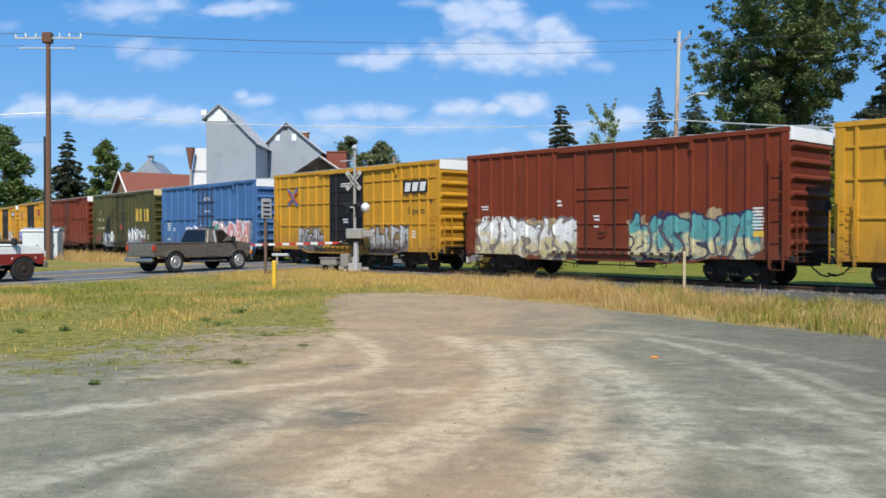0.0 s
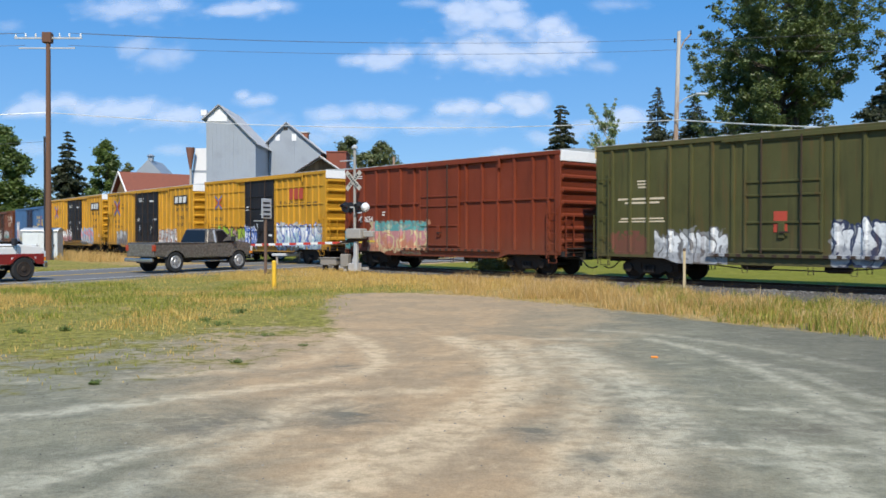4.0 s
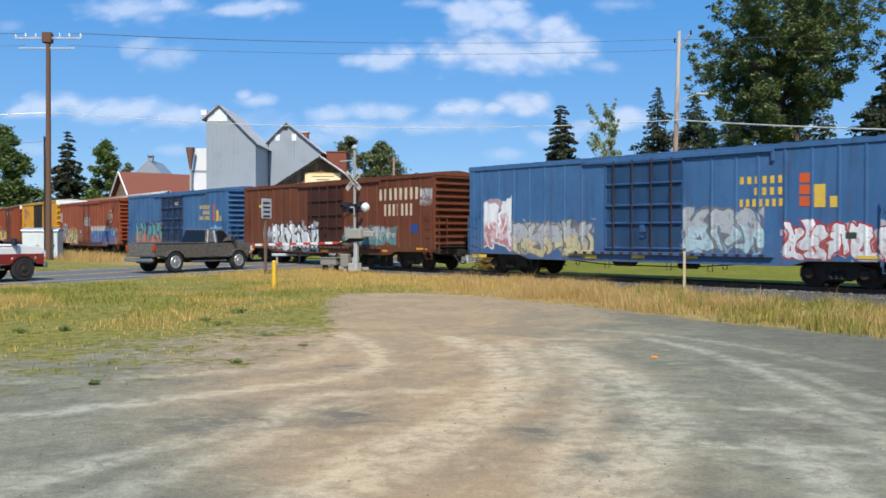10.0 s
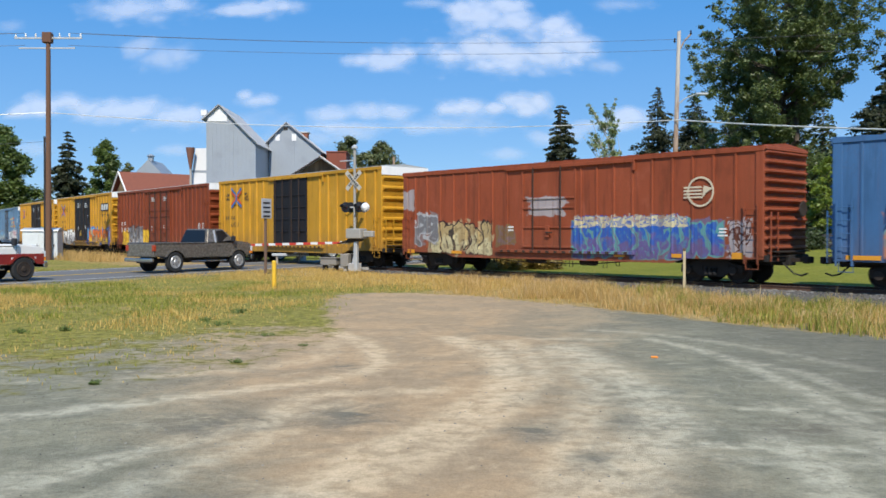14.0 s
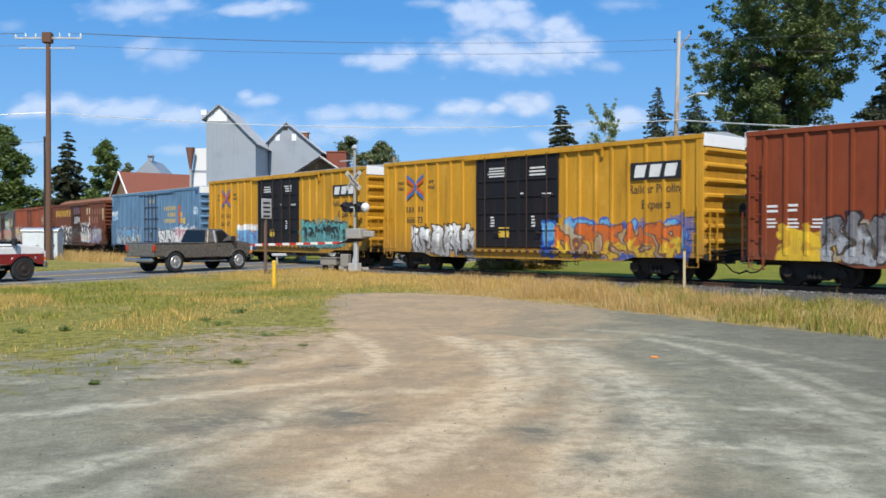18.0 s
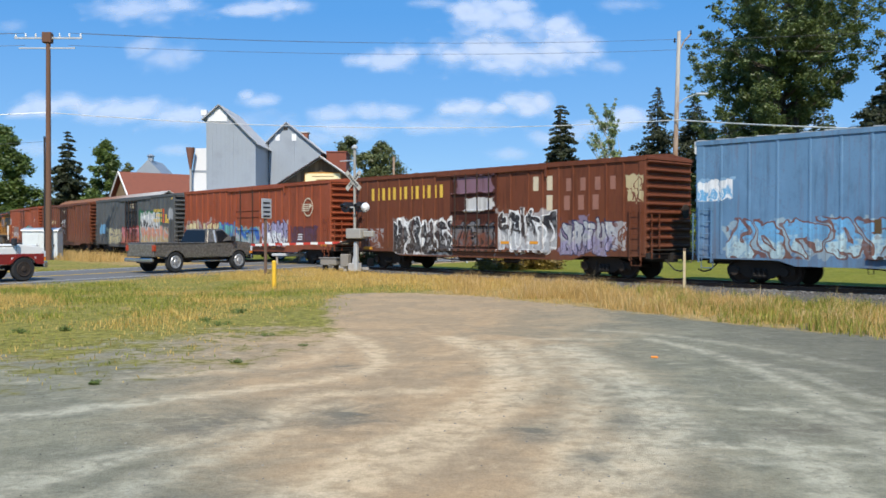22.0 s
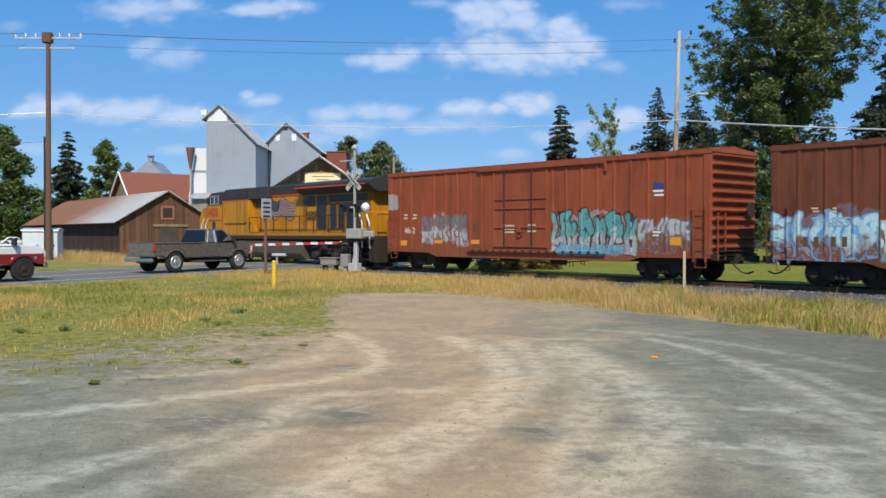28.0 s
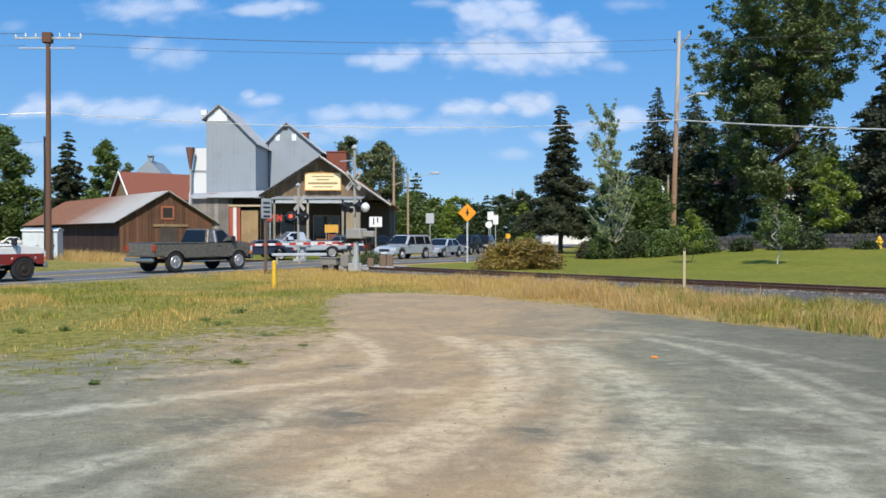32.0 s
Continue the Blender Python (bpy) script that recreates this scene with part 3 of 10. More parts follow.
def scrawl_group():
    """A smaller, rougher tag: looping spray lines on a ragged patch."""
    g = bpy.data.node_groups.new("sprayed_scrawl", "ShaderNodeTree")
    for nm, kind in (("Vector", "Vector"), ("Base", "Color"), ("Centre", "Vector"), ("Scale", "Vector"), ("Fill", "Color"), ("Line", "Color")):
        g.interface.new_socket(nm, in_out="INPUT", socket_type="NodeSocket" + kind)
    g.interface.new_socket("Color", in_out="OUTPUT", socket_type="NodeSocketColor")
    put = g.nodes.new("NodeGroupInput").outputs
    vec, base, centre, size, fill, line = [put[k] for k in range(6)]
    p = vop(g, "MULTIPLY", vop(g, "SUBTRACT", vec, centre), size)
    n = tex(g, "Noise", vec, 1.9, Detail=1.5, Distortion=1.2)
    sep = g.nodes.new("ShaderNodeSeparateXYZ")
    g.links.new(vop(g, "ABSOLUTE", p), sep.inputs[0])
    d = mth(g, "MAXIMUM", sep.outputs[0], sep.outputs[2])
    patch_ = mth(g, "SUBTRACT", 1.0, step(g, mth(g, "ADD", d, mth(g, "MULTIPLY_ADD", n.outputs[0], 0.9, -0.45)), 0.82, 0.95))
    loop = mth(g, "SUBTRACT", 1.0, step(g, mth(g, "ABSOLUTE", mth(g, "SUBTRACT", n.outputs[0], 0.5)), 0.025, 0.05))
    c = mixc(g, mth(g, "MULTIPLY", patch_, 0.7), base, mixc(g, loop, fill, line))
    g.links.new(c, g.nodes.new("NodeGroupOutput").inputs[0])
    return g


TAG_GROUP, SCRAWL_GROUP = tag_group(), scrawl_group()


def graffiti(nt, vec, base, tags):
    """tags: (x0, x1, z0, z1, fill, second fill, outline, letters, seed)."""
    large = sorted(tags, key=lambda q: -(q[1] - q[0]) * (q[3] - q[2]))[:4]
    for x0, x1, z0, z1, fill, fill2, line, cells, seed in tags:
        n = nt.nodes.new("ShaderNodeGroup")
        if not any(q[8] == seed for q in large):
            n.node_tree = SCRAWL_GROUP
            nt.links.new(vec, n.inputs["Vector"])
            nt.links.new(base, n.inputs["Base"])
            n.inputs["Centre"].default_value = ((x0 + x1) / 2, 0, (z0 + z1) / 2)
            n.inputs["Scale"].default_value = (2 / (x1 - x0), 0, 2 / (z1 - z0))
            n.inputs["Fill"].default_value, n.inputs["Line"].default_value = (*fill, 1), (*line, 1)
            base = n.outputs[0]
            continue
        n.node_tree = TAG_GROUP
        nt.links.new(vec, n.inputs["Vector"])
        nt.links.new(base, n.inputs["Base"])
        for k, v in (("X0", x0), ("Width", x1 - x0), ("Z0", z0), ("Height", z1 - z0), ("Letters", cells), ("Seed", seed)):
            n.inputs[k].default_value = v
        for k, v in (("Fill", fill), ("Second", fill2), ("Line", line)):
            n.inputs[k].default_value = (*v, 1)
        base = n.outputs[0]
    return base


def paint(name, col, tags=(), rust=0.35, fade=0.28, rough=0.55, grime=0.4):
    """Weathered car paint: faded in the large, rust specks and streaks that run down, grime near the sill, sprayed tags."""
    m, nt, b = nodes(name)
    vec = coords(nt)
    big = tex(nt, "Noise", vec, 0.5, Detail=4.0)
    fine = tex(nt, "Noise", vec, 14, Detail=5.0)
    run = tex(nt, "Noise", coords(nt, (5, 5, 0.35)), 1.3, Detail=4.0)
    c = mixc(nt, big.outputs[0], tuple(x * (1 - fade) for x in col), tuple(min(1, x * (1 + fade * 0.6)) for x in col))
    # chalky bleaching and older, darker paint in broad uneven patches
    aged = tex(nt, "Noise", coords(nt, (0.9, 0.9, 0.5)), 1.1, Detail=7.0, Roughness=0.68)
    c = mixc(nt, mth(nt, "MULTIPLY", step(nt, aged.outputs[0], 0.52, 0.74), 0.25 + rust * 0.6), c, tuple(min(1, x * 1.3 + 0.12 * max(col)) for x in col))
    c = mixc(nt, mth(nt, "MULTIPLY", step(nt, aged.outputs[0], 0.48, 0.30), 0.25 + rust * 0.7), c, tuple(x * 0.5 for x in col))
    c = graffiti(nt, vec, c, tags)
    c = mixc(nt, mth(nt, "MULTIPLY", step(nt, run.outputs[0], 0.52, 0.72), rust * 0.75), c, (0.16, 0.055, 0.02))
    soot = tex(nt, "Noise", coords(nt, (2.2, 2.2, 0.22)), 1.7, Detail=5.0, Roughness=0.6)
    c = mixc(nt, mth(nt, "MULTIPLY", step(nt, soot.outputs[0], 0.50, 0.74), 0.15 + rust * 0.8, clamp=True), c, tuple(x * 0.3 for x in col))
    c = mixc(nt, mth(nt, "MULTIPLY", step(nt, mth(nt, "MULTIPLY", fine.outputs[0], mth(nt, "ADD", big.outputs[0], 0.5)), 0.60, 0.70), rust * 0.45), c, (0.12, 0.05, 0.025))
    sep = nt.nodes.new("ShaderNodeSeparateXYZ")
    nt.links.new(vec, sep.inputs[0])
    low = mth(nt, "MULTIPLY", mth(nt, "SUBTRACT", 1.0, step(nt, sep.outputs[2], 0.7, 2.3)), mth(nt, "MULTIPLY_ADD", run.outputs[0], 1.2, -0.1))
    c = mixc(nt, mth(nt, "MULTIPLY", low, grime if max(col) > 0.03 else grime * 0.3, clamp=True), c, (0.10, 0.07, 0.045))
    nt.links.new(c, b.inputs["Base Color"])
    b.inputs["Specular IOR Level"].default_value = 0.3
    nt.links.new(mth(nt, "MULTIPLY_ADD", fine.outputs[0], 0.3, rough - 0.1), b.inputs["Roughness"])
    bump(nt, b, fine.outputs[0], 0.1, 0.01)
    return m


WHEEL = plain("wheel_steel", (0.036, 0.024, 0.017), 0.8, 0.1, 0.4, 4)
HARDWARE = plain("rusted_hardware", (0.045, 0.026, 0.017), 0.85, 0.1, 0.5, 4)
SILL_DARK = plain("underframe", (0.018, 0.015, 0.013), 0.85, 0, 0.4, 3)
TYPE = {}


def bogie_meshes():
    """Side frame, bolster, spring, wheel and axle, shared by all cars."""
    bm = bmesh.new()
    prof = [(-1.2, 0.36), (-1.2, 0.62), (-0.85, 0.70), (-0.5, 0.86), (0.5, 0.86), (0.85, 0.70), (1.2, 0.62), (1.2, 0.36), (0.72, 0.40), (0.42, 0.24), (-0.42, 0.24), (-0.72, 0.40)]
    extrude(bm, prof, -0.07, 0.07)
    for x in (-0.88, 0.88):
        lathe(bm, [(0.15, -0.17), (0.17, -0.12), (0.17, 0.0)], 10, "y", (x, 0, 0.46))
    box(bm, -0.72, -0.36, -0.09, -0.07, 0.42, 0.66)
    box(bm, 0.36, 0.72, -0.09, -0.07, 0.42, 0.66)
    TYPE["side_frame"] = obj("side_frame", bm, GRIMY)
    bm = bmesh.new()
    for dx in (-0.17, 0.0, 0.17):
        for k in range(5):
            lathe(bm, [(0.075, 0.30 + k * 0.055), (0.09, 0.32 + k * 0.055), (0.075, 0.34 + k * 0.055)], 8, "z", (dx, -0.1, 0))
    TYPE["spring"] = obj("spring", bm, STEEL_DARK)
    bm = bmesh.new()
    lathe(bm, [(0.10, -0.10), (0.13, -0.05), (0.36, -0.02), (0.39, -0.07), (0.455, -0.07), (0.46, 0.05), (0.49, 0.07), (0.48, 0.085), (0.12, 0.08)], 20, "y", (0, 0, 0))
    TYPE["wheel"] = obj("wheel", bm, WHEEL, smooth=False)
    TYPE["axle"] = obj("axle", tubes(((0, -0.95, 0), (0, 0.95, 0), 0.08)), GRIMY)
    TYPE["bolster"] = obj("bolster", boxes((-0.2, 0.2, -1.0, 1.0, 0.5, 0.88), bevel=0.03), GRIMY)
    # coupler with knuckle, cut lever and air hose
    bm = bmesh.new()
    box(bm, 0.0, 0.62, -0.07, 0.07, 0.78, 0.92)
    box(bm, 0.55, 0.78, -0.16, 0.10, 0.74, 0.98, 0.03)
    lathe(bm, [(0.08, 0.75), (0.09, 0.86), (0.08, 0.97)], 8, "z", (0.74, 0.12, 0))
    TYPE["coupler"] = obj("coupler", bm, GRIMY)
    bm = bmesh.new()
    pipe(bm, [(0.0, -0.35, 0.78), (0.18, -0.36, 0.62), (0.42, -0.34, 0.40), (0.66, -0.32, 0.34), (0.88, -0.3, 0.42)], 0.03)
    TYPE["air_hose"] = obj("air_hose", bm, RUBBER)
    bm = bmesh.new()
    for i in range(5):
        tube(bm, (-0.24, 0, i * 0.33), (0.24, 0, i * 0.33), 0.012, n=6)
    for x in (-0.24, 0.24):
        box(bm, x - 0.025, x + 0.025, -0.012, 0.012, -0.15, 1.5)
        box(bm, x - 0.02, x + 0.02, 0.0, 0.1, 0.1, 0.14)
        box(bm, x - 0.02, x + 0.02, 0.0, 0.1, 1.3, 1.34)
    TYPE["ladder"] = bm.copy()
    bm.free()


bogie_meshes()
MOLDS = [TYPE[k] for k in ("side_frame", "spring", "wheel", "axle", "bolster", "coupler", "air_hose")]


def bogie(car, cx, gauge=0.753):
    """A two-axle truck under the car at cx."""
    top = repeat("bolster", TYPE["bolster"], car, pose(cx, 0, 0))
    for sy in (-1, 1):
        f = repeat("side_frame", TYPE["side_frame"], car, pose(cx, sy * 1.02, 0, 0, 0, 0 if sy < 0 else 180))
        repeat("spring", TYPE["spring"], f, pose(0, 0, 0))
        for dx in (-0.88, 0.88):
            repeat("wheel", TYPE["wheel"], car, pose(cx + dx, sy * gauge, 0.47, 0, 0, 0 if sy < 0 else 180))
    for dx in (-0.88, 0.88):
        repeat("axle", TYPE["axle"], car, pose(cx + dx, 0, 0.47))


def text_mesh(s, size, material, parent, x, z, y, name="lettering", squeeze=1.0, label="", bold=0.0):
    cu = bpy.data.curves.new(name, "FONT")
    cu.body, cu.size, cu.align_x, cu.align_y = s, size, "CENTER", "CENTER"
    cu.extrude, cu.offset = 0.004, bold
    cu.resolution_u = 2
    tmp = new(name, cu)
    bpy.context.view_layer.update()
    me = bpy.data.meshes.new_from_object(tmp.evaluated_get(bpy.context.evaluated_depsgraph_get()))
    bpy.data.objects.remove(tmp)
    me.materials.clear()
    me.materials.append(material)
    ob = new(name, me)
    ob.parent = parent
    ob.matrix_local = pose(x, y, z, 90) @ Matrix.Diagonal((squeeze, 1, 1, 1))
    if label:
        tagged(ob, label)
    return ob


def bars(parent, material, rows, y, name="marking", label=""):
    """Plain bars (x, z, width, height) that stand for writing."""
    piece = None
    for x, z, w, h in rows:
        piece = part("letter_bar" if name == "lettering" else name, boxes((x - w / 2, x + w / 2, y - 0.006, y, z - h / 2, z + h / 2)), material, parent, label)
    return piece


def boxcar(L, eave, side, door_mat, end_mat, roof_mat, label, doors, posts, style="ribbed", cap=None, ladder_tall=False, sill=None, girts=(), d=0.07, corrugations=9):
    """A boxcar, L metres long over its ends, eave metres over the rails; x runs with the train, the camera's side is -y.
    doors: edges of the door leaves. posts: places of the side posts, d metres deep. girts: heights of the bars between the posts."""
    car = thing("boxcar", pose(0, 0, 0.12), label, "boxcar", "freight train")
    h, w, z0 = L / 2, 1.50, 1.02
    leaves = list(zip(doors, doors[1:]))
    d0, d1 = doors[0], doors[-1]
    body = part("body", boxes((-h + 0.04, h - 0.04, -w + d, w - d, z0, eave - 0.06)), side, car)
    bm = bmesh.new()
    top = eave - 0.15
    pw = 0.075 if d > 0.06 else 0.05
    extrude(bm, [(-pw, 0.0), (-pw * 0.6, -d), (pw * 0.6, -d), (pw, 0.0)], z0 + 0.03, top, "z")
    first = part("post", bm, side, body)
    first.matrix_local = pose(posts[0], -w + d, 0)
    for x in posts:
        if x != posts[0]:
            repeat("post", first, body, pose(x, -w + d, 0))
        repeat("post", first, body, pose(x, w - d, 0, 0, 0, 180))
    for z in girts:
        for a, b in ((-h + 0.35, d0 - 0.1), (d1 + 0.1, h - 0.35)):
            part("girt", boxes((a, b, -w + 0.012, -w + d, z - 0.045, z + 0.045), bevel=0.01), side, body)
    for x in (-h + 0.02, h - 0.32):
        for y in (-w, w - d - 0.01):
            part("corner_post", boxes((x, x + 0.30, y, y + d + 0.01, z0 - 0.05, eave - 0.05), bevel=0.012), side, car)
    for y in (-w - 0.02, w - d - 0.01):
        part("top_chord", boxes((-h, h, y, y + d + 0.03, eave - 0.17, eave), bevel=0.012), side, car)
    for sy in (-1, 1):
        bm = bmesh.new()
        ya, yb = sorted((sy * (w - 0.12), sy * (w - 0.02)))
        extrude(bm, [(-h + 0.05, z0 + 0.04), (-h + 0.05, z0 - 0.14), (-h + 3.0, z0 - 0.16), (-h + 3.6, z0 - 0.34), (h - 3.6, z0 - 0.34), (h - 3.0, z0 - 0.16), (h - 0.05, z0 - 0.14), (h - 0.05, z0 + 0.04)], ya, yb)
        part("side_sill", bm, sill or side, car)
    part("underframe", boxes((-h + 0.2, h - 0.2, -w + 0.2, w - 0.2, z0 - 0.08, z0)), SILL_DARK, car)
    part("centre_sill", boxes((-h - 0.25, h + 0.25, -0.25, 0.25, 0.66, z0), bevel=0.02), SILL_DARK, car)
    part("brake_cylinder", lathe(bmesh.new(), [(0.05, -1.75), (0.17, -1.6), (0.17, -0.75), (0.05, -0.6)], 10, "x", (0, -0.95, 0.66)), GRIMY, car)
    part("air_reservoir", lathe(bmesh.new(), [(0.05, 1.1), (0.14, 1.2), (0.14, 1.9), (0.05, 2.0)], 10, "x", (0, -0.85, 0.6)), GRIMY, car)
    part("brake_rod", tubes(((-h + 4, -0.7, 0.70), (h - 4, -0.7, 0.70), 0.022), n=6), GRIMY, car)
    part("train_line", tubes(((-h + 0.1, -1.15, 0.82), (h - 0.1, -1.15, 0.82), 0.03), n=6), GRIMY, car)
    for x in (-h * 0.35, h * 0.35):
        part("hanger", pipe(bmesh.new(), [(x - 0.12, -1.3, z0 - 0.1), (x - 0.04, -1.3, 0.5), (x + 0.10, -1.3, 0.5), (x + 0.12, -1.3, z0 - 0.1)], 0.018), GRIMY, car)
    # roof with seam caps
    bm = bmesh.new()
    extrude(bm, [(-w - 0.02, eave + 0.002), (0, eave + 0.13), (w + 0.02, eave + 0.002), (w, eave - 0.05), (-w, eave - 0.05)], -h, h, "x")
    n = int(L / 0.75)
    for i in range(n + 1):
        x = -h + 0.05 + i * (L - 0.1) / n
        for sy in (-1, 1):
            extrude(bm, [(sy * 1.49, eave + 0.004), (0.0, eave + 0.135), (0.0, eave + 0.165), (sy * 1.49, eave + 0.035)], x - 0.03, x + 0.03, "x")
    part("roof", bm, roof_mat, car)
    # corrugated ends
    for sx in (-1, 1):
        bm = bmesh.new()
        xe = sx * (h - 0.04)
        prof = []
        zt = eave - (0.44 if cap else 0.12)
        for i in range(corrugations):
            za, zb = z0 + (zt - z0) * i / corrugations, z0 + (zt - z0) * (i + 1) / corrugations
            dz = zb - za
            prof += [(0.0, za), (0.0, za + dz * 0.5), (0.05, za + dz * 0.56), (0.13, za + dz * 0.72), (0.13, za + dz * 0.86)]
        prof += [(0.0, zt)]
        va = [bm.verts.new((xe + sx * p[0], -w + 0.12, p[1])) for p in prof]
        vb = [bm.verts.new((xe + sx * p[0], w - 0.12, p[1])) for p in prof]
        vl = [bm.verts.new((xe - sx * 0.02, -w + 0.05, p[1])) for p in prof]
        vr = [bm.verts.new((xe - sx * 0.02, w - 0.05, p[1])) for p in prof]
        for i in range(len(prof) - 1):
            bm.faces.new((va[i], vb[i], vb[i + 1], va[i + 1]))
            bm.faces.new((va[i], va[i + 1], vl[i + 1], vl[i]))
            bm.faces.new((vb[i], vr[i], vr[i + 1], vb[i + 1]))
        bmesh.ops.recalc_face_normals(bm, faces=bm.faces)
        part("end_wall", bm, end_mat, car)
        part("end_cap", boxes((min(xe, xe + sx * 0.10), max(xe, xe + sx * 0.10), -w + 0.01, w - 0.01, zt, eave - 0.005), bevel=0.012), cap or end_mat, car, "pale top panel of the end" if cap else "")
        part("end_sill", boxes((min(xe, xe + sx * 0.16), max(xe, xe + sx * 0.16), -w + 0.06, w - 0.06, z0 - 0.22, z0 + 0.0), bevel=0.012), SILL_DARK, car)
        repeat("coupler", TYPE["coupler"], car, pose(sx * (h + 0.1), 0, 0, 0, 0, 0 if sx > 0 else 180))
        repeat("air_hose", TYPE["air_hose"], car, pose(sx * (h + 0.05), 0, 0, 0, 0, 0 if sx > 0 else 180))
        part("cut_lever", pipe(bmesh.new(), [(sx * (h + 0.18), -1.35, 0.75), (sx * (h + 0.2), -1.3, 0.98), (sx * (h + 0.24), -0.2, 0.98)], 0.015), GRIMY, car)
        part("crossover_platform", boxes((min(sx * h, sx * (h + 0.3)), max(sx * h, sx * (h + 0.3)), -1.2, 1.2, 1.12, 1.16)), GRIMY, car)
        for place in ("end", "side"):
            ob = part("ladder", TYPE["ladder"].copy(), side if place == "side" else end_mat, car)
            if place == "end":
                ob.matrix_local = pose(xe + sx * 0.22, -w + 0.38, z0 - 0.05, 0, 0, 90 * sx)
            else:
                ob.matrix_local = pose(sx * (h - 0.42), -w - 0.09, z0 - 0.1) @ Matrix.Diagonal((1, 1, 2.2 if ladder_tall else 1.25, 1))
        part("stirrup_step", pipe(bmesh.new(), [(sx * (h - 0.66), -w + 0.04, z0 - 0.1), (sx * (h - 0.66), -w + 0.02, 0.55), (sx * (h - 0.22), -w + 0.02, 0.55), (sx * (h - 0.22), -w + 0.04, z0 - 0.1)], 0.02), side, car)
    part("brake_wheel", lathe(bmesh.new(), [(0.25, 0.0), (0.28, 0.02), (0.25, 0.04), (0.04, 0.02)], 14, "x", (h + 0.22, 0.75, 2.6)), GRIMY, car)
    # doors
    zd0, zd1 = z0 + 0.12, eave - 0.2
    f = -w + 0.03
    for a, b in leaves:
        door = part("door", boxes((a + 0.02, b - 0.02, f, -w + d + 0.02, zd0, zd1), bevel=0.012), door_mat, car)
        levels = {"black": (0.02, 0.2, 0.38, 0.56, 0.74, 0.98), "ribbed": (0.02, 0.26, 0.5, 0.62, 0.98), "grid": (0.02, 0.3, 0.5, 0.74, 0.98)}[style]
        for lv in levels:
            z = zd0 + (zd1 - zd0) * lv
            part("door_rib", boxes((a + 0.1, b - 0.1, f - (0.085 if style == "grid" else 0.045), f + 0.01, z - 0.04, z + 0.04), bevel=0.012), door_mat, door)
        for x in (a + 0.06, b - 0.06):
            part("door_stile", boxes((x - 0.05, x + 0.05, f - 0.04, f + 0.01, zd0, zd1), bevel=0.012), door_mat, door)
        for lv in ((0.14, 0.38, 0.62, 0.86) if style == "grid" else (0.25, 0.75) if b - a > 2.2 else (0.18, 0.62)):
            x = a + (b - a) * lv
            part("lock_bar", tubes(((x, f - 0.11, zd0 - 0.06), (x, f - 0.11, zd1 + 0.02), 0.028), n=6), HARDWARE, door, "dark rusted lock bar")
        m = a + (b - a) * 0.5
        part("door_handle", boxes((m - 0.04, m + 0.30, f - 0.12, f - 0.09, zd0 + 0.62, zd0 + 0.68), bevel=0.006), HARDWARE, door)
        part("latch_box", boxes((m - 0.12, m + 0.10, f - 0.07, f, zd0 + 0.45, zd0 + 0.95), bevel=0.012), door_mat, door)
    run = (d1 - d0) * 0.95 / len(leaves)
    part("lower_door_track", boxes((d0 - run * 0.5, d1 + run, -w - 0.10, -w + 0.02, z0 - 0.07, z0 + 0.05), bevel=0.01), side, car)
    first = None
    k0, k1 = d0 - run * 0.45, d1 + run * 0.95
    nb = int((k1 - k0) / 0.42)
    for k in range(nb):
        x = k0 + (k + 0.5) * (k1 - k0) / nb
        if first is None:
            first = part("track_bracket", boxes((-0.085, 0.085, -0.012, 0.03, -0.06, 0.05), bevel=0.008), HARDWARE, car, "dark rusted track bracket")
            first.matrix_local = pose(x, -w - 0.10, z0 - 0.015)
        else:
            repeat("track_bracket", first, car, pose(x, -w - 0.10, z0 - 0.015))
    part("slack_pipe", pipe(bmesh.new(), [(-h * 0.42, -w + 0.12, 0.72), (-h * 0.2, -w + 0.14, 0.56), (h * 0.2, -w + 0.14, 0.54), (h * 0.42, -w + 0.12, 0.70)], 0.022), GRIMY, car)
    for x in (-h * 0.18, h * 0.12, h * 0.3):
        part("sill_hanger", pipe(bmesh.new(), [(x - 0.09, -w + 0.06, z0 - 0.2), (x - 0.09, -w + 0.06, 0.42), (x + 0.09, -w + 0.06, 0.42), (x + 0.09, -w + 0.06, z0 - 0.2)], 0.016), GRIMY, car)
    part("upper_door_track", boxes((d0 - run * 0.3, d1 + run, -w - 0.07, -w - 0.02, eave - 0.24, eave - 0.10), bevel=0.01), side, car)
    part("door_stop", boxes((d1 + run - 0.1, d1 + run + 0.02, -w - 0.06, -w, eave - 0.55, eave - 0.22), bevel=0.01), side, car)
    for x in (-h + 2.2, h - 2.2):
        bogie(car, x)
    return car


def anchor(ob, *materials):
    """Let the paint's pattern run in the thing's own space, over all its parts."""
    for m in materials:
        for n in m.node_tree.nodes:
            if n.type == "TEX_COORD":
                n.object = ob


# ---- the cars ----
WHT, SIL, GRY, BLK, CRM, PAL = (0.78, 0.8, 0.8), (0.42, 0.44, 0.46), (0.16, 0.16, 0.17), (0.012, 0.012, 0.016), (0.62, 0.55, 0.32), (0.45, 0.62, 0.66)
NVY, BLU, SKY, TEA, GRN, LIM = (0.015, 0.03, 0.09), (0.02, 0.10, 0.42), (0.14, 0.38, 0.62), (0.10, 0.33, 0.33), (0.02, 0.13, 0.06), (0.32, 0.48, 0.04)
MAU, LIL, PUR, PNK, SAL, RED = (0.28, 0.17, 0.23), (0.32, 0.30, 0.45), (0.13, 0.10, 0.28), (0.50, 0.22, 0.24), (0.52, 0.22, 0.14), (0.42, 0.035, 0.03)
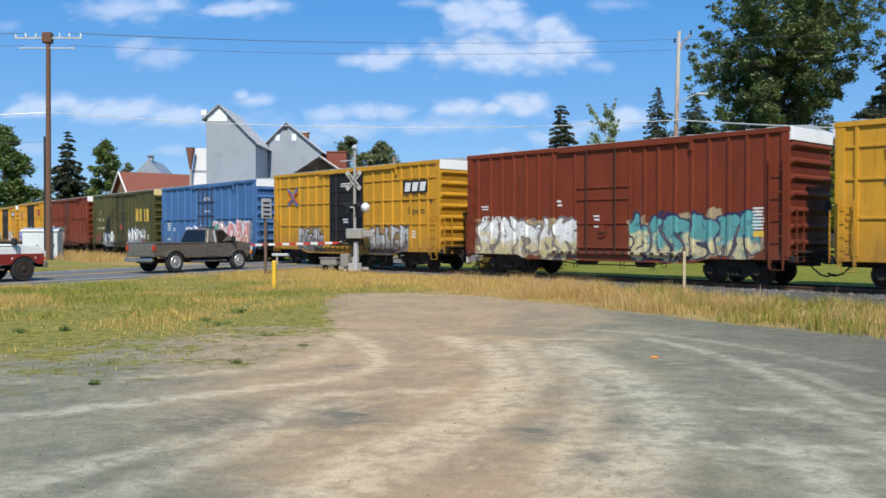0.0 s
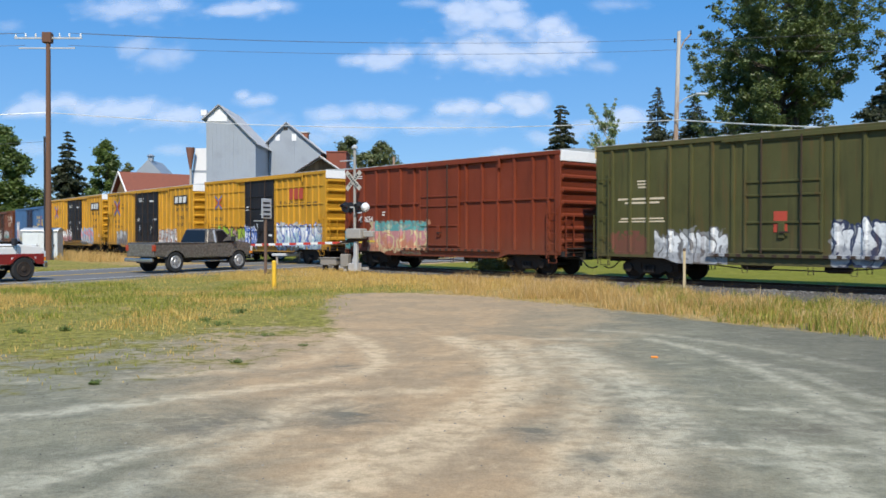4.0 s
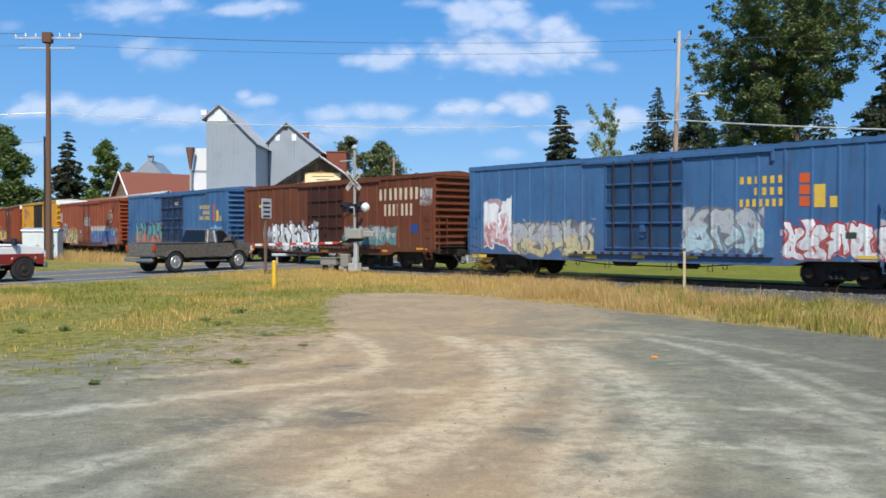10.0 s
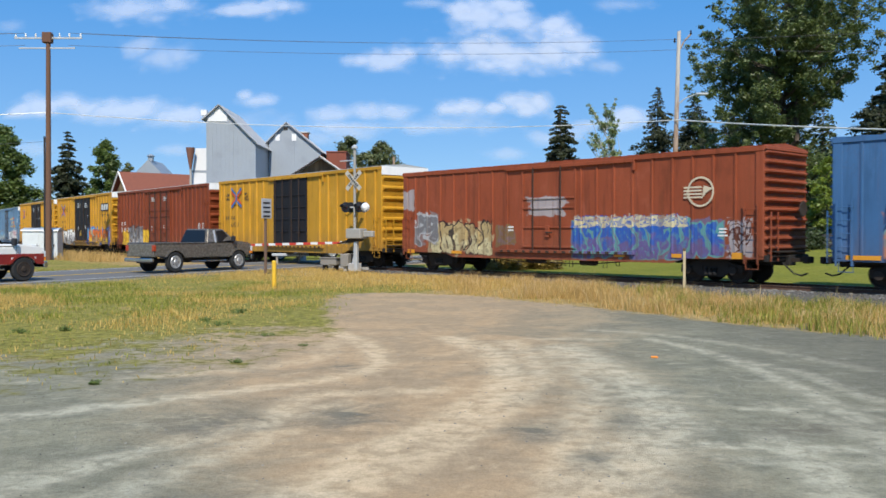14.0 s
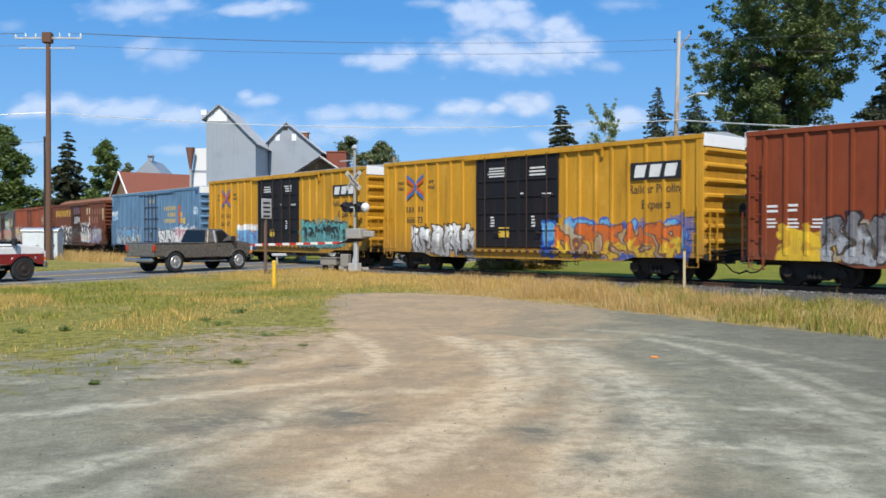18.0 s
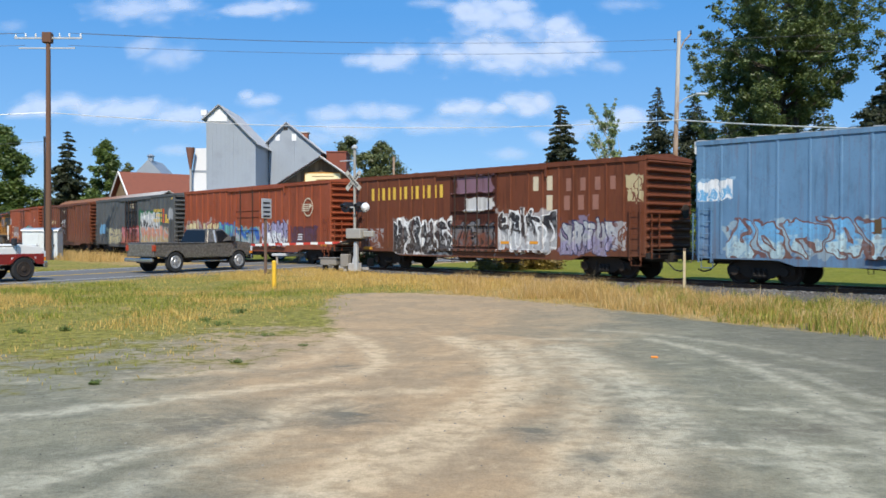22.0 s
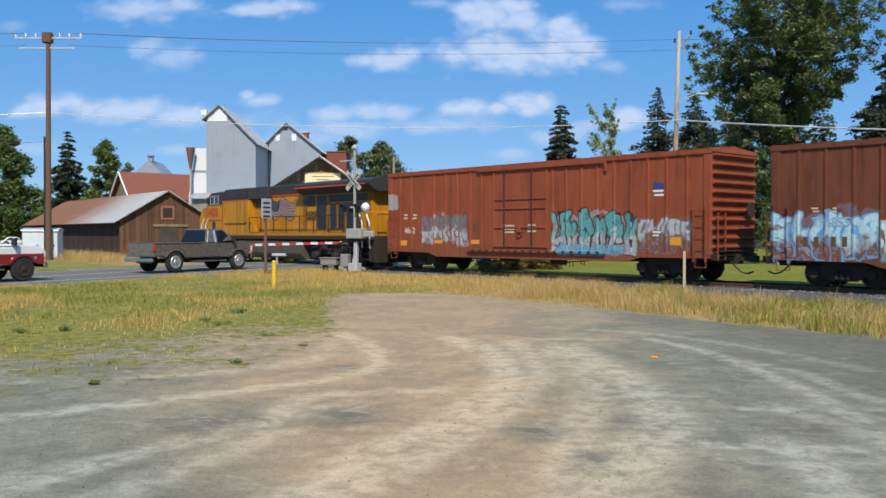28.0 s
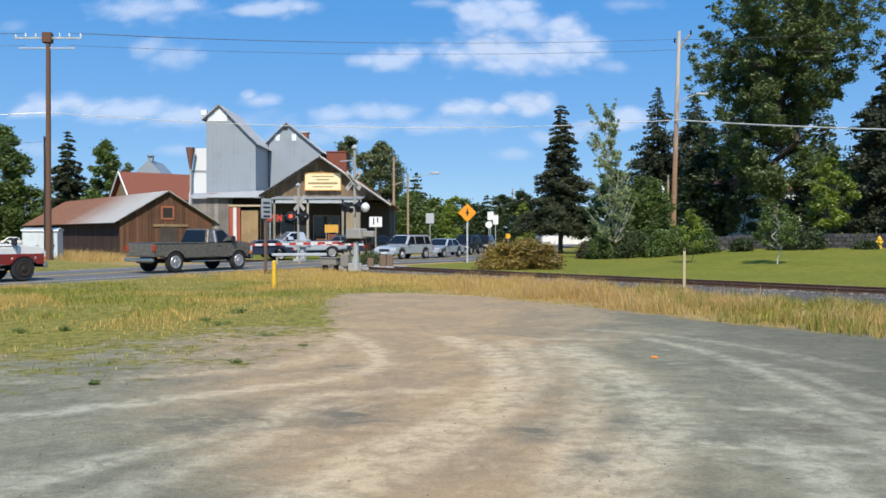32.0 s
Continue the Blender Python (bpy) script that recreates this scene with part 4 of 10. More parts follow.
ORG, YEL, TAN, BRN, RST, OLV = (0.62, 0.14, 0.02), (0.75, 0.48, 0.03), (0.45, 0.34, 0.16), (0.16, 0.06, 0.04), (0.20, 0.07, 0.045), (0.17, 0.15, 0.07)
INK = {k: plain("ink_" + k, c, 0.6, 0, 0.15, 4) for k, c in dict(W=(0.72, 0.72, 0.7), Y=(0.72, 0.47, 0.06), D=(0.10, 0.06, 0.02), O=(0.70, 0.30, 0.02), C=(0.62, 0.53, 0.38), F=(0.30, 0.14, 0.10), R=(0.45, 0.06, 0.03), B=(0.02, 0.06, 0.22), S=(0.25, 0.4, 0.5), G=(0.03, 0.06, 0.03), K=(0.012, 0.012, 0.014)).items()}
INK["O2"] = plain("ink_block_orange", (0.62, 0.10, 0.02), 0.6, 0, 0.15, 4)
P_YELLOW, P_BROWN, P_RED, P_BLUE, P_GREEN, P_SKY, P_SLATE, P_OLD = (0.56, 0.287, 0.022), (0.180, 0.034, 0.012), (0.290, 0.068, 0.027), (0.052, 0.142, 0.30), (0.078, 0.078, 0.025), (0.125, 0.245, 0.39), (0.092, 0.100, 0.103), (0.155, 0.047, 0.021)
P_RUST = (0.225, 0.048, 0.016)
P_NSBLUE = (0.062, 0.165, 0.37)
ROOF_GREY = plain("galvanised_roof", (0.5, 0.5, 0.48), 0.5, 0.4, 0.2, 2)
END_WHITE = plain("white_end_panel", (0.8, 0.8, 0.78), 0.6, 0, 0.1, 2, 0.25)
END_CREAM = plain("cream_end_panel", (0.66, 0.50, 0.20), 0.6, 0, 0.1, 2, 0.25)
BLACK_DOOR = (0.011, 0.011, 0.014)

# number in the train: paint, label, door paint (None: as the body), rust
STYLE = {
    "hi_yellow": (P_YELLOW, BLACK_DOOR, "black", END_WHITE, (2.22, 3.42, 4.42), 0.16),
    "long_yellow": (P_YELLOW, BLACK_DOOR, "black", END_WHITE, (), 0.22),
    "hi_brown": (P_BROWN, None, "ribbed", END_WHITE, (), 0.15),
    "hi_rust": (P_RUST, None, "ribbed", END_WHITE, (), 0.3),
    "ns_brown": (P_BROWN, None, "ribbed", END_WHITE, (3.2,), 0.15),
    "ns_blue": (P_NSBLUE, None, "grid", END_WHITE, (2.75,), 0.12),
    "green": (P_GREEN, None, "ribbed", END_CREAM, (), 0.3),
    "blue": (P_BLUE, (0.032, 0.100, 0.24), "grid", None, (), 0.22),
    "sky": (P_SKY, None, "grid", END_WHITE, (), 0.3),
    "slate": (P_SLATE, (0.05, 0.062, 0.075), "grid", None, (), 0.3),
    "old": (P_OLD, (0.062, 0.017, 0.009), "grid", None, (), 0.45),
    "red": (P_RED, None, "ribbed", None, (), 0.35),
}
CARS = {
    0: ("hi_yellow", "weathered yellow boxcar with a ribbed side"),
    1: ("hi_brown", "tall dark red-brown boxcar with pale sprayed tags"),
    2: ("hi_yellow", "tall yellow boxcar with a black plug door"),
    3: ("ns_blue", "tall bright blue boxcar with a mauve sprayed tag"),
    4: ("green", "olive green boxcar with cream end panels and yellow initials"),
    5: ("ns_brown", "dark brown boxcar with a pink and teal tag"),
    6: ("hi_yellow", "yellow boxcar, black door, lime and white sprayed tags"),
    7: ("long_yellow", "long yellow boxcar with two black doors"),
    8: ("long_yellow", "long yellow boxcar with pink and black sprayed tags"),
    9: ("blue", "long faded blue boxcar with white tags along the sill"),
    10: ("old", "rusty dark brown boxcar with cream lettering bars"),
    11: ("blue", "long blue boxcar with a teal and salmon tag"),
    12: ("red", "long oxide red boxcar with a blue sprayed tag"),
    13: ("long_yellow", "clean long yellow boxcar with black double doors"),
    14: ("hi_rust", "long tall red-brown boxcar with a yellow arrow tag"),
    15: ("long_yellow", "long yellow boxcar with an orange flame tag"),
    16: ("long_yellow", "long yellow boxcar with a teal and black tag"),
    17: ("sky", "long faded pale blue boxcar with pink and white tags"),
    18: ("old", "long rusty brown boxcar with black and white tags"),
    19: ("red", "long oxide red boxcar with lilac and cream tags"),
    20: ("slate", "long slate grey boxcar covered in green and salmon tags"),
    21: ("old", "long rust-red boxcar with pale blue paint patches"),
    22: ("red", "long oxide red boxcar with a teal and grey tag"),
}
TRAIN = []


def glyph(x, z, w, h, j):
    """An upright plain bar in place of a letter."""
    return [(x, z, min(w * 0.72, h * 0.5), h)]


def put_marks(car, marks, doors, d):
    w = 1.50
    words = [(v[0], v[1]) for k, *v in marks if k == "slogan"]
    for k, *v in marks:
        # small writing under the slogan stays clear of it
        if k == "bar" and v[4] == "D" and any(abs((v[0] + v[1]) / 2 - x) < 2.2 and z - 0.95 < (v[2] + v[3]) / 2 < z + 0.4 for x, z in words):
            continue
        xm = (v[0] + v[1]) / 2 if len(v) > 4 or k in ("cross", "ring", "plate", "letters") else v[0]
        on_door = doors[0] < xm < doors[-1]
        y = -w + 0.02 if on_door else -w + d - 0.004
        if k in ("bar", "block"):
            x0, x1, z0, z1, ink = v
            if k == "block" and ink == "O":
                ink = "O2"
            hgt = z1 - z0
            if z1 < 1.15:
                y = -w - 0.003
            rows = [(xm, (z0 + z1) / 2, x1 - x0, hgt)]
            if k == "bar" and ink in "WCD" and hgt > 0.16:
                n = max(2, int(hgt / 0.11))
                rows = [(xm + random.uniform(-0.03, 0.03), z0 + (i + 0.5) * hgt / n, (x1 - x0) * random.uniform(0.7, 1), hgt / n * 0.5) for i in range(n)]
            elif k == "block" and ink == "O2":
                rows = [(xm, z0 + (i + 0.5) * hgt / 3, x1 - x0, hgt / 3 * 0.82) for i in range(3)]
            elif k == "block" and hgt > 0.75 and x1 - x0 < 0.5:
                rows = [(xm, z0 + (i + 0.5) * hgt / 2, x1 - x0, hgt / 2 * 0.85) for i in range(2)]
            if k == "bar" and ink == "D" and 0.16 < hgt < 0.5:
                n = max(1, int((x1 - x0) / (hgt * 0.82)))
                cw = (x1 - x0) / n
                rows = [r for j in range(n) for r in glyph(x0 + (j + 0.5) * cw, (z0 + z1) / 2, cw * 0.7, hgt, j)]
            bars(car, INK[ink], rows, y)
        elif k == "lines":
            x0, x1, z0, z1, ink = v
            for i, n in enumerate((6, 4, 7)):
                zc, wd = z1 - (i + 0.5) * (z1 - z0) / 3, (x1 - x0) * (1.0, 0.68, 1.0)[i]
                cw = wd / n
                bars(car, INK[ink], [(x1 - wd + (j + 0.5) * cw, zc, cw * 0.5, (z1 - z0) / 3 * 0.66) for j in range(n)], y, "lettering", "yellow block letters as bars")
        elif k == "word":
            x0, x1, z0, z1, ink, n = v
            cw = (x1 - x0) / n
            rows = [r for j in range(n) for r in glyph(x0 + (j + 0.5) * cw, (z0 + z1) / 2, min(cw * 0.66, (z1 - z0) * 0.8), z1 - z0, j)]
            bars(car, INK[ink], rows, y, "lettering")
        elif k == "number":
            x, z, s, ink = v
            text_mesh(s, 0.42, INK[ink], car, x, z, y - 0.004, "road_number", 0.95, bold=0.008)
        elif k == "slogan":
            x, z, n = v
            if n == 1:
                text_mesh("Railcar Pooling Experts", 0.48, INK["D"], car, x, z, y - 0.004, "slogan", 0.93, bold=0.006)
            else:
                text_mesh("Railcar Pooling", 0.46, INK["D"], car, x, z, y - 0.004, "slogan", 0.88, bold=0.006)
                text_mesh("Experts", 0.46, INK["D"], car, x, z - 0.58, y - 0.004, "slogan", 0.9, bold=0.006)
        elif k == "words":
            x, z, s = v
            text_mesh(s, 0.24, INK["D"], car, x, z, y - 0.004, "slogan")
        elif k == "plate":
            x0, x1, z0, z1 = v
            p = part("logo_plate", boxes((x0, x1, -w - 0.008, -w - 0.002, z0, z1)), INK["K"], car, "black logo panel with white shapes")
            cw, hh = (x1 - x0) / 3.3, z1 - z0
            bm = bmesh.new()
            for j in range(3):
                c = x0 + (j + 0.66) * cw
                extrude(bm, [(c - cw * 0.42, z0 + hh * 0.15), (c + cw * 0.26, z0 + hh * 0.15), (c + cw * 0.44, z0 + hh * 0.85), (c - cw * 0.30, z0 + hh * 0.85)], -w - 0.013, -w - 0.008)
            part("logo_shape", bm, INK["W"], p)
        elif k == "letters":
            x0, x1, z0, z1 = v
            cw, hh = (x1 - x0) / 3.1, z1 - z0
            for j in range(3):
                c = x0 + (j + 0.5) * cw
                bm = bmesh.new()
                extrude(bm, [(c - cw * 0.40, z0), (c + cw * 0.34, z0), (c + cw * 0.42, z1), (c - cw * 0.36, z1)], -w - 0.008, -w - 0.002)
                part("logo_shape", bm, INK["R"], car, "faded red logo shape")
        elif k == "cross":
            # an orange and a blue chevron, point to point
            x0, x1, z0, z1 = v
            c, zc, hw, hh = (x0 + x1) / 2, (z0 + z1) / 2, (x1 - x0) / 2, (z1 - z0) / 2
            hw *= 0.86
            hh = hw * 0.97
            y1 = -w - 0.002
            if hw > 0.6:
                for k2, two in ((-1, ("next", "load")), (1, ("any", "road"))):
                    for row, word in enumerate(two):
                        text_mesh(word, 0.3, INK["D"], car, c + k2 * (hw + 0.48), zc + 0.24 - row * 0.27, -w + d - 0.008, "slogan", 0.9, bold=0.004)
            for sg, ink, t in ((-1, "O2", 0.0), (1, "O2", 0.002), (-1, "BL", 0.003), (1, "BL", 0.004)):
                xi = 0.12 if sg < 0 else 0.2
                zi, zo = (0.10, 0.58) if ink == "O2" else (0.36, 0.90)
                for up in (-1, 1):
                    bm = bmesh.new()
                    extrude(bm, [(c + sg * hw, zc + up * hh * (zo + 0.12)), (c + sg * hw, zc + up * hh * (zo - 0.12)), (c + sg * hw * xi, zc + up * hh * (zi - 0.12)), (c + sg * hw * xi, zc + up * hh * (zi + 0.12))], y1 - 0.006 - t - 0.0005 * up, y1)
                    part("emblem_arm", bm, INK[ink], car, "blue chevron arm" if ink == "BL" else "orange chevron arm")
                if ink == "BL" and sg < 0:
                    bm = bmesh.new()
                    extrude(bm, [(c - hw * 0.14, zc - hh * 0.40), (c + hw * 0.12, zc - hh * 0.26), (c + hw * 0.18, zc), (c + hw * 0.12, zc + hh * 0.26), (c - hw * 0.14, zc + hh * 0.40), (c - hw * 0.05, zc)], y1 - 0.012, y1)
                    part("emblem_tip", bm, INK[ink], car, "blue chevron tip")
        elif k == "ring":
            x0, x1, z0, z1 = v
            c, zc, r = (x0 + x1) / 2, (z0 + z1) / 2, (z1 - z0) / 2
            bm = bmesh.new()
            for i in range(28):
                a0, a1 = 2 * math.pi * i / 28, 2 * math.pi * (i + 1) / 28
                extrude(bm, [(c + q * math.cos(a), zc + q * math.sin(a)) for q, a in ((r, a0), (r, a1), (r - 0.07, a1), (r - 0.07, a0))], -w - 0.006, -w - 0.002)
            for i in range(4):
                z = zc + r * (0.3 - i * 0.22)
                box(bm, c - r * 1.25, c + r * 0.1, -w - 0.0065, -w - 0.0025, z - 0.03, z + 0.03)
            extrude(bm, [(c + r * 0.1, zc - r * 0.5), (c + r * 0.25, zc + r * 0.4), (c + r * 0.9, zc + r * 0.2), (c + r * 0.4, zc - r * 0.1)], -w - 0.007, -w - 0.003)
            part("emblem", bm, INK["C"], car, "faded cream ring emblem")


INK["BL"] = plain("ink_emblem_blue", (0.04, 0.15, 0.42), 0.6, 0, 0.15, 4)
SEED = [0]


def car(i, s, L, eave, posts, tags, marks, doors=None):
    """One car of the train: its middle s metres along, length, eave, side posts, sprayed tags and markings."""
    name, label = CARS[i]
    colour, door_col, style, cap, girts, rust = STYLE[name]
    long = L > 17
    if doors is None:
        doors = (-1.85, 0.0, 1.85) if long and name != "old" else (-1.4, 1.4)
        if posts[-1] < 0:
            posts = tuple(posts) + tuple(-p for p in reversed(posts))
        if name == "ns_brown":
            posts = tuple(p for p in posts if abs(p) > 1.7)
    if doors[-1] < 0 or posts[-1] < doors[-1]:
        posts = tuple(posts) + tuple(doors[0] + doors[-1] - p for p in reversed(posts))
    posts = tuple(sorted({round(p, 2) for p in posts if abs(p) < L / 2 - 0.4}))
    tagrows = []
    for t in tags:
        SEED[0] += 1
        tagrows.append((*t, SEED[0]))
    pm = paint("paint_side", colour, tagrows, rust, grime=0.75 if colour == P_YELLOW else 0.5)
    dm = pm if door_col is None else paint("paint_door", door_col, tagrows, 0.12 if door_col == BLACK_DOOR else 0.4)
    em = paint("paint_end", colour, (), rust)
    tall = eave > 4.9
    depth = {"ns_brown": 0.09, "ns_blue": 0.09, "blue": 0.03, "sky": 0.025, "slate": 0.03, "red": 0.045, "old": 0.045}.get(name, 0.065)
    ob = boxcar(L, eave, pm, dm, em, ROOF_GREY if tall else em, label, doors, posts, style, cap, name in ("hi_brown", "hi_rust", "green"), girts=girts, d=depth, corrugations=7 if tall else 11)
    anchor(ob, pm, dm, em)
    put_marks(ob, marks, doors, depth)
    TRAIN.append((ob, s))


car(0, 256.5, 15.1, 5.2, doors=(-1.6, 1.4), posts=(-6.88, -5.9, -4.78, -3.88, -3.02, -2.24, 2.31, 3.11, 3.89, 4.59, 5.36, 6.01, 6.62), tags=[], marks=[("cross", -6.1, -4.78, 3.33, 4.32)])
car(1, 240, 15.07, 5.22, doors=(-1.4, 1.34), posts=(-6.86, -6.08, -5.39, -4.71, -4, -3.31, -2.5, 1.92, 2.53, 3.24, 3.91, 4.6, 5.34, 6.02, 6.73),
    tags=[(-6.92, -1.22, 0.68, 2.36, WHT, CRM, GRY, 5), (1.22, 6.55, 0.75, 2.48, TEA, CRM, NVY, 6)],
    marks=[("bar", 6.18, 6.61, 1.86, 2.65, "W"), ("bar", 6.24, 6.61, 1.64, 1.83, "Y"), ("bar", -6.7, -6.21, 2.75, 2.98, "W"), ("bar", -2.32, -2.04, 2.81, 3.13, "W"), ("bar", -0.44, -0.13, 1.95, 2.49, "W"), ("number", -6.08, 2.33, "473169", "W")])
car(2, 223.05, 15.12, 5.2, doors=(-1.63, 1.42), posts=(-6.88, -5.9, -4.78, -3.88, -3.02, -2.24, 2.31, 3.11, 3.89, 4.59, 5.36, 6.01, 6.62),
    tags=[(-4.89, -2.18, 0.8, 2.09, SIL, GRY, BLK, 4), (1.9, 5.17, 0.63, 2.12, SIL, GRY, BLK, 5)],
    marks=[("bar", -0.65, 0.5, 4.22, 4.45, "W"), ("bar", -0.43, 0.17, 2.29, 2.57, "W"), ("bar", 5.36, 5.71, 1.52, 1.92, "W"), ("cross", -6.1, -4.78, 3.33, 4.32), ("plate", 4.81, 6.69, 3.7, 4.31), ("slogan", 5.76, 3.42, 2)])
car(3, 205.87, 14.86, 5.1, doors=(-1.19, 1.7), posts=(-6.84, -5.7, -4.57, -3.38, -2.31, -1.49, 2.54, 3.68, 4.81, 5.93, 6.93),
    tags=[(-3.33, 0.76, 0.84, 2.28, WHT, SIL, BLU, 4), (1.24, 6.62, 0.83, 2.53, PNK, SAL, WHT, 5), (0.9, 1.96, 0.95, 2.47, TEA, GRN, TEA, 3)],
    marks=[("bar", -0.37, 0.9, 3.98, 4.23, "W"), ("bar", -6.55, -5.85, 1.93, 2.56, "W"), ("bar", -5.52, -5.1, 1.91, 2.19, "W"), ("bar", 6.26, 6.88, 1.74, 2.38, "C"), ("bar", -6.65, -5.83, 1.28, 1.45, "W"), ("bar", 0.06, 0.76, 3.2, 3.29, "W")])
car(4, 189.33, 15.12, 5.1, doors=(-1.4, 1.32), posts=(-6.81, -6, -5.22, -4.29, -3.41, -2.58, -1.8, 1.71, 2.58, 3.31, 4.21, 4.89, 5.73, 6.45),
    tags=[(1.52, 5.65, 0.72, 2.17, WHT, SIL, NVY, 6), (-4.96, -1.96, 0.64, 1.91, WHT, SIL, GRY, 5), (-6.81, -5.22, 0.99, 1.8, BRN, BRN, BRN, 2), (4.81, 5.68, 0.91, 1.37, BRN, BRN, BRN, 2)],
    marks=[("bar", -5.74, -5.22, 3.41, 3.75, "C"), ("bar", -6.54, -4.46, 2.82, 3.11, "C"), ("bar", -6.54, -4.46, 2.14, 2.36, "C"), ("bar", 5.89, 6.42, 1.31, 1.71, "W"), ("bar", -0.32, 0.14, 1.79, 2.48, "R"), ("block", 3.31, 3.94, 2.74, 3.74, "Y"), ("block", 4.21, 4.86, 2.72, 3.7, "Y"), ("block", 5.31, 6.29, 2.69, 3.67, "Y")])
car(5, 172.51, 14.97, 5.13, posts=(-6.79, -5.92, -4.85, -3.87, -2.88, -1.83),
    tags=[(-5.58, -0.8, 0.81, 2.26, PNK, SAL, CRM, 5), (-5.03, -0.8, 1.9, 2.39, TEA, TEA, TEA, 4), (-7.55, -6.73, 0.95, 2.01, TEA, TEA, TEA, 3)],
    marks=[("bar", -6.57, -6.08, 2.77, 3.05, "W"), ("bar", -6.47, -5.96, 4.58, 4.76, "W"), ("bar", -6.53, -6.08, 1.26, 1.52, "Y"), ("bar", -5.64, -4.97, 1.31, 1.41, "Y"), ("bar", -4.42, -4.15, 2.62, 2.89, "W"), ("number", -5.76, 2.47, "473654", "W")])
car(6, 155.62, 15.1, 5.22, doors=(-1.81, 1.78), posts=(-6.85, -6.22, -5.52, -4.77, -4.11, -3.48, -2.71, 2.1, 2.79, 3.44, 4.05, 4.68, 5.41, 6.08, 6.71),
    tags=[(-5.62, -1.34, 0.74, 2.17, LIM, LIL, BLK, 5), (-7.06, -5.42, 0.88, 2.02, BLU, BLU, WHT, 3), (-1.93, -0.29, 0.79, 2.26, BLU, BLU, WHT, 3), (2.1, 7.07, 0.79, 2.33, WHT, PAL, BLU, 7)],
    marks=[("bar", -1.68, -1.29, 3.16, 3.47, "W"), ("bar", -0.69, 0.56, 2.51, 2.59, "W"), ("bar", -0.29, -0.13, 1.91, 2.38, "W"), ("bar", 0.18, 0.82, 2.9, 2.95, "W"), ("bar", 1.16, 1.6, 1.59, 1.71, "W"), ("bar", -6.18, -4.99, 2.61, 2.84, "D"), ("bar", -6.64, -4.45, 2.19, 2.39, "D"), ("cross", -6.02, -4.93, 3.33, 4.25), ("letters", 3.59, 5.29, 3.72, 4.34), ("slogan", 4.55, 3.46, 1)])
car(7, 137.14, 18.14, 5.15, doors=(-2.37, 0.05, 2.43), posts=(-8.36, -7.55, -6.77, -5.91, -4.97, -4.07, -3.2, 2.75, 3.25, 4.08, 4.94, 5.83, 6.62, 7.49, 8.32),
    tags=[(-6.88, -4.37, 0.79, 2.02, SIL, GRY, GRY, 3), (2.46, 6.07, 0.83, 2.09, SIL, WHT, RST, 6)],
    marks=[("bar", 6.07, 7.46, 2.3, 2.53, "D"), ("bar", -7.39, -6.01, 2.65, 2.9, "D"), ("bar", -7.33, -5.49, 2.21, 2.46, "D"), ("bar", -1.65, -0.53, 4.2, 4.54, "W"), ("bar", 0.78, 1.71, 4.17, 4.3, "W"), ("bar", -2.19, -1.38, 2.73, 2.96, "W"), ("bar", 1.33, 2.16, 2.74, 2.92, "W"), ("bar", -1.47, -1.26, 1.78, 2.42, "W"), ("bar", 0.94, 1.14, 1.78, 2.38, "W"), ("bar", 7.66, 8.16, 1.4, 1.77, "W"), ("cross", -7.44, -5.8, 3.28, 4.53), ("plate", 5.64, 8.08, 3.86, 4.47), ("slogan", 6.83, 3.51, 2)])
car(8, 117.35, 18.28, 5.17, doors=(-2.3, 0.17, 2.52), posts=(-8.4, -7.56, -6.74, -5.91, -4.98, -4.04, -3.08, 2.82, 3.42, 4.14, 5, 5.88, 6.74, 7.59, 8.41),
    tags=[(-8.89, -4.98, 0.83, 1.87, SIL, CRM, TEA, 5), (-5.04, -0.79, 1, 2.19, WHT, PNK, BLK, 8), (2.36, 6.3, 0.83, 2.25, PNK, SIL, SKY, 5)],
    marks=[("bar", 6.1, 7.47, 2.29, 2.53, "D"), ("bar", -7.37, -5.96, 2.67, 2.89, "D"), ("bar", -1.7, -0.61, 4.22, 4.5, "W"), ("bar", 0.89, 1.7, 4.16, 4.29, "W"), ("bar", -1.98, -1.33, 2.73, 2.94, "W"), ("bar", 1.5, 2.21, 2.71, 2.89, "W"), ("bar", -1.42, -1.19, 1.86, 2.43, "W"), ("bar", 1.06, 1.25, 1.85, 2.46, "W"), ("bar", 7.75, 8.18, 1.46, 1.77, "W"), ("bar", -9.07, -8.52, 4.29, 5.04, "R"), ("cross", -7.39, -5.85, 3.23, 4.55), ("plate", 5.69, 8.15, 3.85, 4.5), ("number", -6.65, 2.35, "671055", "D"), ("slogan", 6.9, 3.56, 2)])
